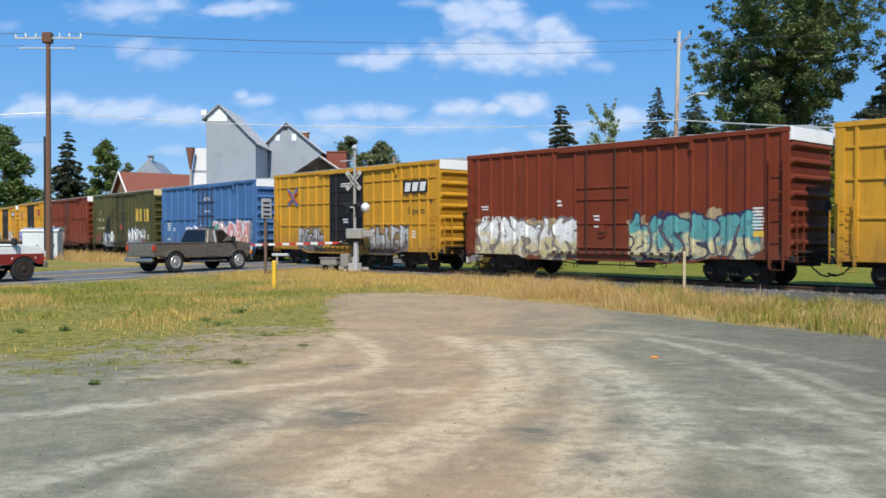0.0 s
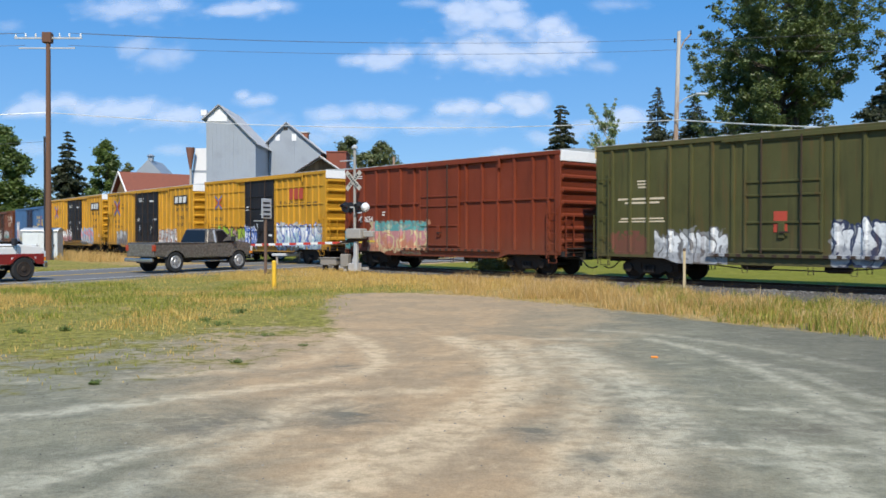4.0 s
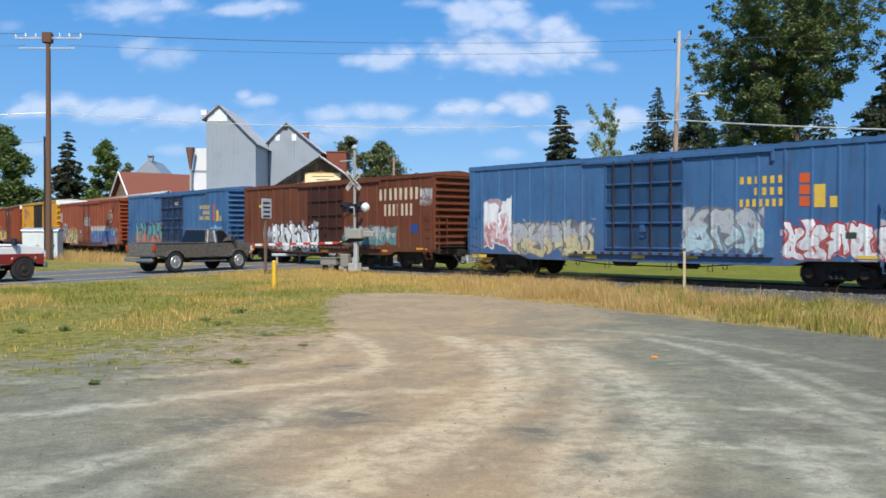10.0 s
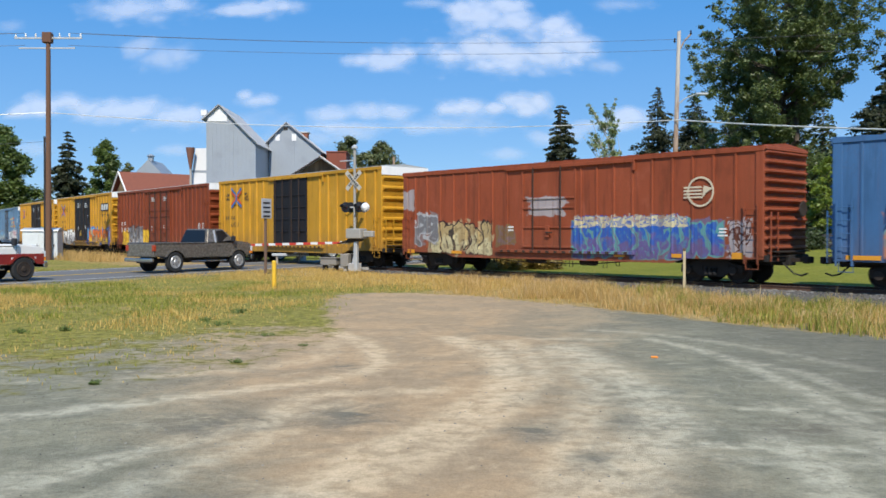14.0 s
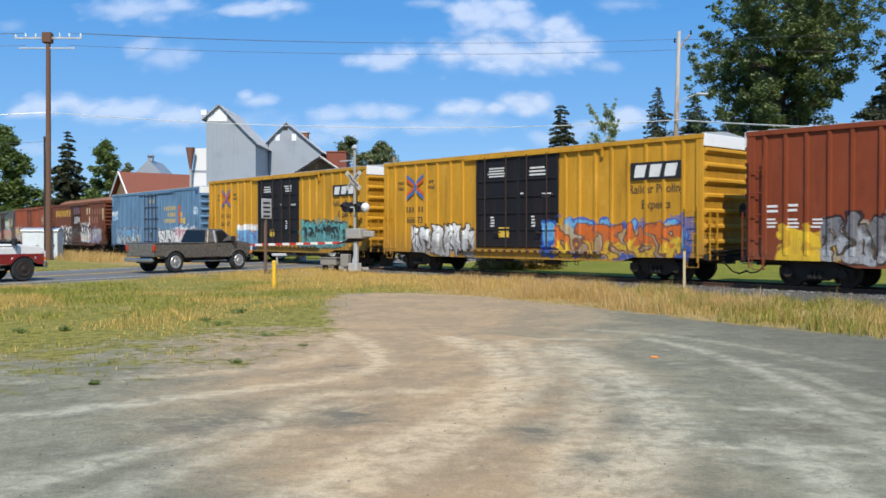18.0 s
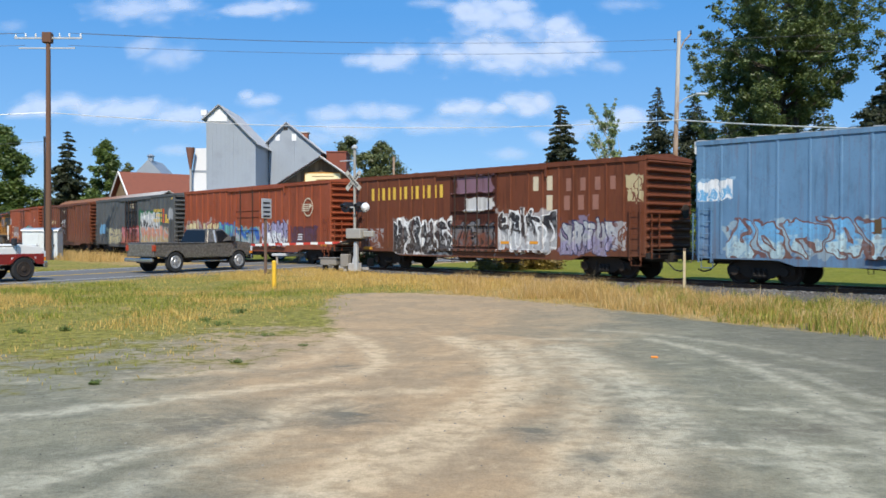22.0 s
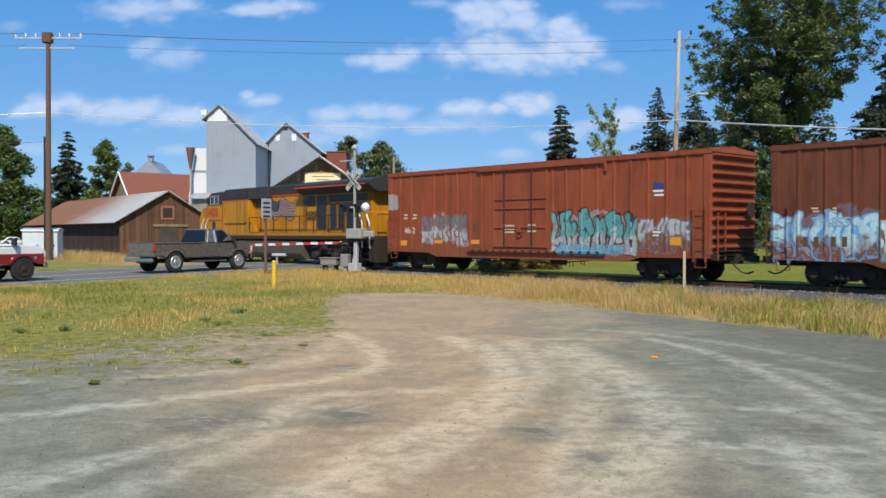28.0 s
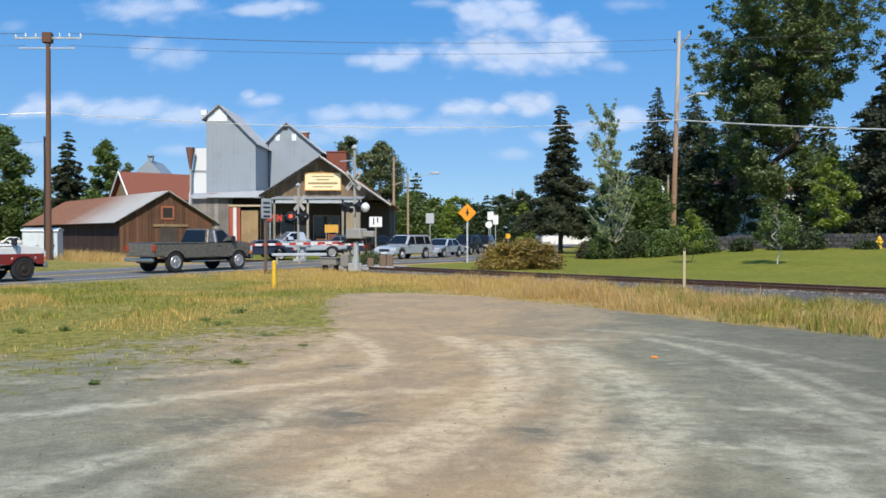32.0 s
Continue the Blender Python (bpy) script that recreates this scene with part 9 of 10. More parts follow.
part("pedestal", boxes((-0.15, 0.15, -0.15, 0.15, 0.0, 0.9), bevel=0.03), GALV, gate2)
for k in range(9):
    a = -0.5 - k * 0.48
    part("arm_stripe", boxes((a - 0.48, a, -0.03, 0.03, 1.05, 1.17)), REDP if k % 2 else STRIPE_W, gate2)
rail = thing("guard_rail", pose(-8.440, 52, 0.0, 0, 0, 12), "galvanised guard rail beside the crossing", "guard rail")
part("beam", boxes((-1.6, 1.6, -0.05, 0.05, 0.55, 0.72), bevel=0.03), GALV, rail)
for x in (-1.3, 0.0, 1.3):
    part("post", boxes((x - 0.06, x + 0.06, 0.05, 0.17, 0, 0.7)), BOARD_GREY, rail)
CASE_GREY = plain("weathered_case", (0.24, 0.225, 0.20), 0.7, 0.1, 0.3, 3)
bx = thing("relay_case", pose(-5.516, 44.5, 0.0, 0, 0, -20), "low grey relay case by the crossing", "cabinet")
part("case", boxes((-0.6, 0.3, -0.3, 0.3, 0.28, 0.62), bevel=0.04), CASE_GREY, bx)
part("lid", boxes((-0.65, 0.35, -0.35, 0.35, 0.62, 0.67), bevel=0.015), CASE_GREY, bx)
part("leg", boxes((-0.5, -0.4, -0.2, 0.2, 0, 0.28)), GRIMY, bx)
part("leg", boxes((0.1, 0.2, -0.2, 0.2, 0, 0.28)), GRIMY, bx)
bx2 = thing("junction_box", pose(-4.858, 44.2, 0.1, 0, 0, -20), "small grey junction box on a stub", "cabinet")
part("case", boxes((-0.22, 0.22, -0.2, 0.2, 0.12, 0.75), bevel=0.03), CASE_GREY, bx2)
part("stub", boxes((-0.08, 0.08, -0.08, 0.08, -0.1, 0.12)), CONCRETE, bx2)
for px in (-3.89, -3.22, -2.85):
    p = thing("timber_post", pose(px, 47.5, 0), "short weathered timber post by the crossing", "post", "timber posts")
    part("shaft", boxes((-0.17, 0.17, -0.17, 0.17, -0.1, 0.72 if px > -3.5 else 0.55), bevel=0.03), plain("post_wood", (0.18, 0.12, 0.08), 0.9), p)
bush(-4.058, 50.5, 1.7, 1.2, 1.25, 99, LEAF_GREY, "grey-green shrub beside the crossing", 1500, 0.08)
# crossing planks between and beside the rails
for off in (-1.3, -0.35, 0.35, 1.3):
    for k in range(4):
        s0 = -15.5 + k * 2.6
        x, y, h = along(s0, MID + off)
        q = thing("crossing_panel", pose(x, y, 0.0, 0, 0, math.degrees(h) - 90), "grey concrete panel between the rails", "panel", "crossing panels", "structure")
        part("slab", boxes((-1.28, 1.28, -0.24, 0.24, -0.05, 0.115), bevel=0.015), CONCRETE, q)

# ---- signs, posts, cabinet ----
cb = thing("signal_cabinet", pose(-28.953, 64, -0.1, 0, 0, 8), "pale metal signal cabinet by the shed", "cabinet")
part("body", boxes((-1.2, 1.2, -0.7, 0.7, 0.1, 2.15), bevel=0.03), plain("cabinet_paint", (0.62, 0.66, 0.68), 0.5, 0.1, 0.08, 2, 0.2), cb)
part("roof", extrude(bmesh.new(), [(-0.8, 2.15), (0.8, 2.15), (0.75, 2.25), (0, 2.4), (-0.75, 2.25)], -1.28, 1.28, "x"), GALV, cb)
part("plinth", boxes((-1.25, 1.25, -0.75, 0.75, 0.0, 0.1)), CONCRETE, cb)
for a in (-1.1, 0.05):
    d = part("door", boxes((a, a + 1.05, -0.73, -0.7, 0.2, 2.05), bevel=0.01), plain("cabinet_door", (0.64, 0.68, 0.70), 0.5, 0.1, 0.08, 2, 0.2), cb)
    part("handle", boxes((a + 0.9, a + 0.95, -0.77, -0.73, 1.0, 1.25)), STEEL_DARK, d)
yb = thing("bollard", pose(-5.732, 30, height(-5.732, 30) - 0.03), "yellow painted marker post in dry grass", "bollard")
part("post", lathe(bmesh.new(), [(0.075, 0), (0.075, 0.95), (0.05, 0.99)], 12), YELLOWP, yb)
sk = thing("stake", pose(8.404, 30.8, height(8.404, 30.8) - 0.05), "pale wooden survey stake beside the track", "stake")
part("lath", boxes((-0.045, 0.045, -0.02, 0.02, 0, 1.44), bevel=0.006), STAKEWOOD, sk)
part("tip", boxes((-0.05, 0.05, -0.025, 0.025, 1.40, 1.5), bevel=0.006), plain("stake_tip", (0.10, 0.07, 0.05), 0.8), sk)
ss = thing("road_sign", pose(-8.026, 40, 0.0, 0, 0, 60), "narrow grey road sign on a brown post", "sign")
part("post", boxes((-0.05, 0.05, -0.05, 0.05, 0, 3.4), bevel=0.006), plain("sign_post", (0.16, 0.10, 0.07), 0.8), ss)
part("plate", boxes((-0.33, 0.33, -0.08, -0.05, 2.55, 3.45), bevel=0.008), GALV, ss)
bars(ss, BLACKP, [(0, 3.25 - 0.2 * k, 0.45, 0.08) for k in range(4)], -0.082, "writing")
ds = thing("warning_sign", pose(1.539, 56, 0.0, 0, 0, 0), "orange diamond warning sign on a post", "sign", "road signs")
part("post", boxes((-0.05, 0.05, -0.04, 0.04, 0, 3.7)), GALV, ds)
d = part("diamond", boxes((-0.42, 0.42, -0.07, -0.045, -0.42, 0.42), bevel=0.01), plain("sign_orange", (0.80, 0.30, 0.01), 0.5, 0, 0.08, 3, 0.1), ds)
d.matrix_local = pose(0, 0, 3.191, 0, 45, 0)
bars(ds, BLACKP, [(0, 3.191 + 0.03, 0.09, 0.42), (0, 3.191 + 0.0, 0.22, 0.07)], -0.075, "symbol")
for px, py, zt, w, hh, c in ((-1.352, 92, 3.994, 0.85, 1.05, GALV), (5.367, 100, 4.372, 0.7, 0.95, WHITE), (5.824, 98, 3.946, 0.6, 1.05, WHITE), (6.173, 84, 1.875, 0.45, 0.45, plain("small_orange", (0.8, 0.4, 0.02), 0.5))):
    q = thing("road_sign", pose(px, py, 0), "plain rectangular sign on a post by the road", "sign", "road signs")
    part("post", tubes(((0, 0, 0), (0, 0, zt), 0.05), n=8), GALV, q)
    part("plate", boxes((-w / 2, w / 2, -0.09, -0.06, zt - hh, zt), bevel=0.01), c, q)
q = thing("road_sign", pose(4.969, 96, 0), "round white railway warning sign", "sign", "road signs")
part("post", tubes(((0, 0, 0), (0, 0, 2.860), 0.05), n=8), GALV, q)
part("disc", lathe(bmesh.new(), [(0.38, -0.09), (0.38, -0.06)], 20, "y", (0, 0, 2.860)), WHITE, q)
wsn = thing("small_sign", pose(-5.323, 70, 0), "white board with dark marks beside the store", "sign")
part("plate", boxes((-0.5, 0.5, -0.05, 0.0, 2.408, 3.213)), WHITE, wsn)
part("post", boxes((-0.05, 0.05, 0, 0.08, 0, 3.213)), BOARD_GREY, wsn)
bars(wsn, BLACKP, [(-0.15, 2.855, 0.1, 0.5), (0.15, 2.945, 0.1, 0.4)], -0.052, "writing")

# ---- road vehicles: x ahead, the near side is -y ----
RIM = plain("alloy_rim", (0.46, 0.46, 0.46), 0.35, 0.5, 0.35, 3, 0.1)
GLASS = plain("tinted_glass", (0.008, 0.009, 0.011), 0.16, 0, 0.1, 1, 0, bmp=0)
TAIL = plain("tail_lamp", (0.36, 0.045, 0.015), 0.25, 0, 0.1, 3, 0)
AMBER = plain("amber_lamp", (0.75, 0.22, 0.02), 0.25, 0, 0.1, 3, 0)
HEADLAMP = plain("head_lamp", (0.75, 0.76, 0.78), 0.12, 0.2, 0.1, 3, 0)


def car_paint(name, c, metal=0.4, rough=0.32):
    m = plain(name, c, rough, metal, 0.06, 2, 0.15, bmp=0.02)
    m.node_tree.nodes["Principled BSDF"].inputs["Coat Weight"].default_value = 0.5
    return m


def arch(cx, r, z, n=8):
    """The edge of a wheel arch, rear to front."""
    a0 = math.asin(min(1, (z - 0.42) / r)) if abs(z - 0.42) < r else 0
    return [(cx - r * math.cos(a0 + (math.pi - 2 * a0) * k / n), 0.42 + r * math.sin(a0 + (math.pi - 2 * a0) * k / n)) for k in range(n + 1)]


def shell(name, outline, half, material, ob, bevel=0.05, label=""):
    bm = bmesh.new()
    extrude(bm, outline, -half, half)
    es = [e for e in bm.edges if abs(e.verts[0].co.y - e.verts[1].co.y) < 1e-4]
    bmesh.ops.bevel(bm, geom=es, offset=bevel, segments=2, affect="EDGES")
    return part(name, bm, material, ob, label)


def greenhouse(ob, pts, half, inset, material, panes):
    """A cab that narrows upwards. pts: low rear, top rear, top front, low front. panes: side windows as outlines."""
    (a, za), (b, zb), (c, zc), (d, zd) = pts
    bm = bmesh.new()
    lo, hi = half, half - inset
    v = [bm.verts.new(p) for p in ((a, -lo, za), (d, -lo, zd), (d, lo, zd), (a, lo, za), (b, -hi, zb), (c, -hi, zc), (c, hi, zc), (b, hi, zb))]
    for q in ((0, 1, 5, 4), (2, 3, 7, 6), (1, 2, 6, 5), (3, 0, 4, 7), (4, 5, 6, 7), (3, 2, 1, 0)):
        bm.faces.new([v[i] for i in q])
    bmesh.ops.recalc_face_normals(bm, faces=bm.faces)
    bmesh.ops.bevel(bm, geom=list(bm.edges), offset=0.06, segments=2, affect="EDGES")
    cab = part("cab", bm, material, ob)

    def side(x, z, sy, o):
        t = (z - za) / (zb - za)
        return (x, sy * (lo - (lo - hi) * t + o), z)
    for sy in (-1, 1):
        for out in panes:
            bm = bmesh.new()
            f = [bm.verts.new(side(x, z, sy, 0.012)) for x, z in out]
            g = [bm.verts.new(side(x, z, sy, -0.03)) for x, z in out]
            bm.faces.new(f)
            for i in range(len(out)):
                bm.faces.new((f[i], f[(i + 1) % len(out)], g[(i + 1) % len(out)], g[i]))
            bmesh.ops.recalc_face_normals(bm, faces=bm.faces)
            part("side_window", bm, GLASS, cab)
    for x0, z0, x1, z1, nm, s in ((d, zd, c, zc, "windshield", 1), (a, za, b, zb, "rear_window", -1)):
        bm = bmesh.new()
        n = Vector((z1 - z0, 0, -(x1 - x0)))
        n = n.normalized() * (0.03 if n.x * s > 0 else -0.03)
        p = [Vector((x0 + (x1 - x0) * t, y, z0 + (z1 - z0) * t)) + n for t, y in ((0.1, -lo + 0.12), (0.1, lo - 0.12), (0.9, hi - 0.1), (0.9, -hi + 0.1))]
        f = [bm.verts.new(q) for q in p]
        g = [bm.verts.new(q - n * 1.5) for q in p]
        bm.faces.new(f)
        for i in range(4):
            bm.faces.new((f[i], f[(i + 1) % 4], g[(i + 1) % 4], g[i]))
        bmesh.ops.recalc_face_normals(bm, faces=bm.faces)
        part(nm, bm, GLASS, cab)
    return cab


def wheels(ob, xs, half, r, rim=RIM):
    for x in xs:
        for sy in (-1, 1):
            w = part("wheel", lathe(bmesh.new(), [(r * 0.62, -0.11), (r * 0.9, -0.12), (r, -0.08), (r, 0.08), (r * 0.9, 0.12), (r * 0.62, 0.11)], 22, "y", (x, sy * (half - 0.10), r)), RUBBER, ob)
            o = sy * (half - 0.10) + sy * 0.118
            part("rim", lathe(bmesh.new(), [(r * 0.63, o - sy * 0.03), (r * 0.63, o), (r * 0.58, o + sy * 0.024), (r * 0.50, o + sy * 0.008), (r * 0.24, o + sy * 0.004), (r * 0.20, o + sy * 0.03), (r * 0.10, o + sy * 0.04)], 16, "y", (x, 0, r)), rim, w)
            for k in range(5):
                a = 2 * math.pi * k / 5
                part("spoke_gap", lathe(bmesh.new(), [(r * 0.055, o - 0.012), (r * 0.055, o + 0.012)], 8, "y", (x + r * 0.36 * math.cos(a), 0, r + r * 0.36 * math.sin(a))), BLACKP, w)


def pickup(m, body, label, lower=None, hoodtop=None, group="", cargo=True, back=0.0):
    ob = thing("pickup_truck", m, label, "pickup truck", group)
    ar, af, half = -1.80, 2.10, 0.98
    out = [(-2.95, 0.72)] + arch(ar, 0.58, 0.70) + [(-1.2, 0.64), (1.4, 0.64)] + arch(af, 0.57, 0.70) + [(2.98, 0.70), (3.02, 1.02), (2.98, 1.24), (2.80, 1.33), (1.95, 1.43), (1.8, 1.33), (-0.9, 1.32), (-0.95, 1.32), (-2.95, 1.32)]
    shell("body", out, half, body, ob, 0.05)
    if lower:
        for a, b in ((-2.93, ar - 0.52), (ar + 0.52, af - 0.52), (af + 0.52, 2.95)):
            for sy in (-1, 1):
                part("trim_band", boxes((a, b, min(sy * half, sy * (half + 0.012)), max(sy * half, sy * (half + 0.012)), 0.66, 1.06)), lower, ob)
        for sy in (-1, 1):
            for ax in (ar, af):
                part("trim_band", boxes((ax - 0.52, ax + 0.52, min(sy * half, sy * (half + 0.011)), max(sy * half, sy * (half + 0.011)), 0.93, 1.06)), lower, ob)
        part("hood_paint", boxes((1.2, 2.85, -0.9, 0.9, 1.36, 1.40), bevel=0.02), hoodtop, ob)
    cab = greenhouse(ob, [(x - back, z) for x, z in ((0.06, 1.30), (0.30, 2.0), (1.26, 2.0), (1.98, 1.40))], half - 0.03, 0.17, body, [[(x - back, z) for x, z in q] for q in ([(0.78, 1.37), (0.78, 1.91), (1.22, 1.93), (1.70, 1.45), (1.70, 1.37)],)])
    for sy in (-1, 1):
        # silver on the grey truck is the pillar's bright reflection put into colour
        b = part("door_pillar", boxes((0.60 - back, 0.70 - back, -0.010, 0.010, 0, 0.60), bevel=0.006), SILVER if not lower else body, cab, "pale door pillar")
        b.matrix_local = pose(0, sy * (half - 0.028), 1.34, sy * 14.0)
    for ax, r in ((ar, 0.58), (af, 0.57)):
        for sy in (-1, 1):
            rim = arch(ax, r + 0.08, 0.70) + arch(ax, r - 0.01, 0.70)[::-1]
            part("wheel_flare", extrude(bmesh.new(), rim, min(sy * half, sy * (half + 0.045)), max(sy * half, sy * (half + 0.045))), lower or body, ob)
    part("bed_floor", boxes((-2.85, 0.04, -0.85, 0.85, 1.322, 1.335)), BLACKP, ob)
    if cargo:
        part("bed_rail", boxes((-2.9, 0.02, -0.97, -0.86, 1.32, 1.36), bevel=0.012), body, ob)
        part("bed_rail", boxes((-2.9, 0.02, 0.86, 0.97, 1.32, 1.36), bevel=0.012), body, ob)
    part("tailgate", boxes((-2.985, -2.95, -0.8, 0.8, 0.76, 1.29), bevel=0.012), body, ob)
    part("rear_bumper", boxes((-3.12, -2.95, -0.95, 0.95, 0.5, 0.66), bevel=0.03), CHROME, ob)
    part("front_bumper", boxes((2.96, 3.14, -0.97, 0.97, 0.52, 0.74), bevel=0.03), CHROME, ob)
    part("grille", boxes((2.98, 3.04, -0.6, 0.6, 0.78, 1.16), bevel=0.012), BLACKP, ob)
    for sy in (-1, 1):
        part("tail_light", boxes((-2.99, -2.88, min(sy * 0.82, sy * 0.995), max(sy * 0.82, sy * 0.995), 0.98, 1.25), bevel=0.01), TAIL, ob)
        part("head_light", boxes((2.88, 3.035, min(sy * 0.64, sy * 0.985), max(sy * 0.64, sy * 0.985), 0.92, 1.16), bevel=0.012), HEADLAMP, ob)
        part("turn_light", boxes((2.82, 3.03, min(sy * 0.8, sy * 0.99), max(sy * 0.8, sy * 0.99), 0.80, 0.91), bevel=0.01), AMBER, ob)
        part("mirror", boxes((1.58, 1.74, min(sy * 0.98, sy * 1.18), max(sy * 0.98, sy * 1.18), 1.38, 1.66), bevel=0.03), BLACKP, ob)
        part("running_board", boxes((-0.9, 1.3, min(sy * 0.9, sy * 1.03), max(sy * 0.9, sy * 1.03), 0.46, 0.51), bevel=0.012), CHROME, ob)
        part("door_handle", boxes((0.76, 0.94, min(sy * 0.98, sy * 1.0), max(sy * 0.98, sy * 1.0), 1.17, 1.21)), BLACKP, ob)
        for x in (0.08, 0.70, 1.80):
            part("door_seam", boxes((x, x + 0.012, min(sy * 0.978, sy * 0.983), max(sy * 0.978, sy * 0.983), 0.66, 1.31)), BLACKP, ob)
    part("chassis", boxes((-2.8, 2.8, -0.5, 0.5, 0.42, 0.6)), SILL_DARK, ob)
    wheels(ob, (ar, af), half, 0.47, RIM if not lower else GRIMY)
    return ob


def family_car(m, body, label, suv=False, L=4.6, group="waiting cars"):
    ob = thing("car", m, label, "car", group)
    h, top, belt = L / 2, (1.72 if suv else 1.45), (1.02 if suv else 0.9)
    ar, af, half, r = -h + 0.95, h - 0.92, 0.90, 0.35 if suv else 0.32
    out = [(-h, 0.42)] + arch(ar, 0.42, 0.4) + arch(af, 0.42, 0.4) + [(h, 0.42), (h + 0.02, 0.66), (h - 0.12, belt - 0.15), (h * 0.4, belt), (-h + 0.05, belt + 0.02)]
    shell("body", out, half, body, ob, 0.05)
    if suv:
        g = [(-h + 0.08, belt), (-h + 0.3, top), (0.35, top), (h * 0.42, belt)]
        panes = [[(-h + 0.3, belt + 0.06), (-h + 0.42, top - 0.1), (-h + 0.95, top - 0.1), (-h + 0.95, belt + 0.06)], [(-h + 1.05, belt + 0.06), (-h + 1.05, top - 0.1), (-0.25, top - 0.1), (-0.25, belt + 0.06)], [(-0.15, belt + 0.06), (-0.15, top - 0.1), (0.3, top - 0.1), (h * 0.42 - 0.22, belt + 0.06)]]
    else:
        g = [(-h + 0.5, belt), (-h + 1.15, top), (0.2, top), (h * 0.44, belt - 0.02)]
        panes = [[(-h + 0.85, belt + 0.05), (-h + 1.22, top - 0.08), (-0.4, top - 0.08), (-0.4, belt + 0.05)], [(-0.3, belt + 0.05), (-0.3, top - 0.08), (0.18, top - 0.08), (h * 0.44 - 0.25, belt + 0.05)]]
    greenhouse(ob, g, half - 0.04, 0.18, body, panes)
    part("front_bumper", boxes((h - 0.02, h + 0.09, -0.85, 0.85, 0.36, 0.56), bevel=0.03), body, ob)
    part("rear_bumper", boxes((-h - 0.09, -h + 0.02, -0.85, 0.85, 0.38, 0.58), bevel=0.03), body, ob)
    part("grille", boxes((h - 0.06, h + 0.035, -0.45, 0.45, 0.56, 0.74), bevel=0.012), BLACKP, ob)
    part("number_plate", boxes((h + 0.09, h + 0.1, -0.25, 0.25, 0.4, 0.52)), WHITE, ob)
    for sy in (-1, 1):
        part("head_light", boxes((h - 0.22, h + 0.015, min(sy * 0.5, sy * 0.905), max(sy * 0.5, sy * 0.905), 0.58, 0.74), bevel=0.02), HEADLAMP, ob)
        part("tail_light", boxes((-h - 0.01, -h + 0.12, min(sy * 0.6, sy * 0.905), max(sy * 0.6, sy * 0.905), 0.66, 0.9), bevel=0.02), TAIL, ob)
        part("mirror", boxes((h * 0.3, h * 0.3 + 0.12, min(sy * 0.9, sy * 1.08), max(sy * 0.9, sy * 1.08), belt, belt + 0.16), bevel=0.03), BLACKP, ob)
    if suv:
        for sy in (-1, 1):
            part("roof_rail", tubes(((-h + 0.5, sy * 0.62, top + 0.03), (0.2, sy * 0.62, top + 0.03), 0.02), n=6), BLACKP, ob)
    wheels(ob, (ar, af), half, r)
    return ob


GREY_TRUCK = car_paint("grey_brown_metallic", (0.165, 0.150, 0.132), 0.35, 0.26)
WHITE_TRUCK = car_paint("white_gloss", (0.78, 0.77, 0.74), 0.0)
RED_BAND = car_paint("dark_red_gloss", (0.24, 0.02, 0.02), 0.1)
SILVER = car_paint("silver_metallic", (0.55, 0.58, 0.62), 0.4)
LIGHT_BLUE = car_paint("pale_blue_metallic", (0.48, 0.55, 0.64), 0.35)
NAVY = car_paint("navy_gloss", (0.02, 0.03, 0.06), 0.2)
BLACK_CAR = car_paint("black_gloss", (0.015, 0.016, 0.018), 0.1)
pickup(pose(-12.04, 42.37, 0.10, 0, 0, 57), GREY_TRUCK, "grey-brown long-bed pickup waiting at the crossing")
pickup(pose(-18.05, 32.7, 0.03, 0, 0, 58), WHITE_TRUCK, "white and dark red pickup waiting behind", RED_BAND, WHITE_TRUCK, back=1.0)
family_car(pose(-2.75, 63.4, 0.06, 0, 0, 236), SILVER, "silver off-road car waiting at the crossing", True, 4.7)
family_car(pose(-0.1, 69.0, 0.04, 0, 0, 244), LIGHT_BLUE, "pale blue saloon waiting behind the silver car")
family_car(pose(2.05, 79.0, 0.03, 0, 0, 252), NAVY, "dark blue off-road car waiting in line", True, 4.7)
family_car(pose(4.0, 89.0, 0.03, 0, 0, 256), BLACK_CAR, "black off-road car at the end of the line", True, 4.3)
family_car(pose(-13.0, 62.5, 0.0, 0, 0, 200), NAVY, "dark blue car parked by the store", False, 4.6, "parked cars")
pickup(pose(-10.3, 66.0, 0.0, 0, 0, 205), SILVER, "silver pickup parked in front of the store", group="parked cars", cargo=False)
family_car(pose(-13.2, 72.0, 0.0, 0, 0, 250), LIGHT_BLUE, "blue car parked under the porch", False, 4.5, "parked cars")
family_car(pose(-8.8, 75.0, 0.0, 0, 0, 180), NAVY, "dark car parked at the store porch", True, 4.5, "parked cars")
family_car(pose(-5.5, 76.0, 0.0, 0, 0, 290), BLACK_CAR, "black car parked beside the store", True, 4.6, "parked cars")

family_car(pose(-70.0, 145.0, -0.1, 0, 0, 20), WHITE_TRUCK, "white car parked beyond the shed", False, 4.5, "parked cars")
family_car(pose(-71.5, 151.0, -0.1, 0, 0, 160), WHITE_TRUCK, "white off-road car parked beyond the shed", True, 4.6, "parked cars")

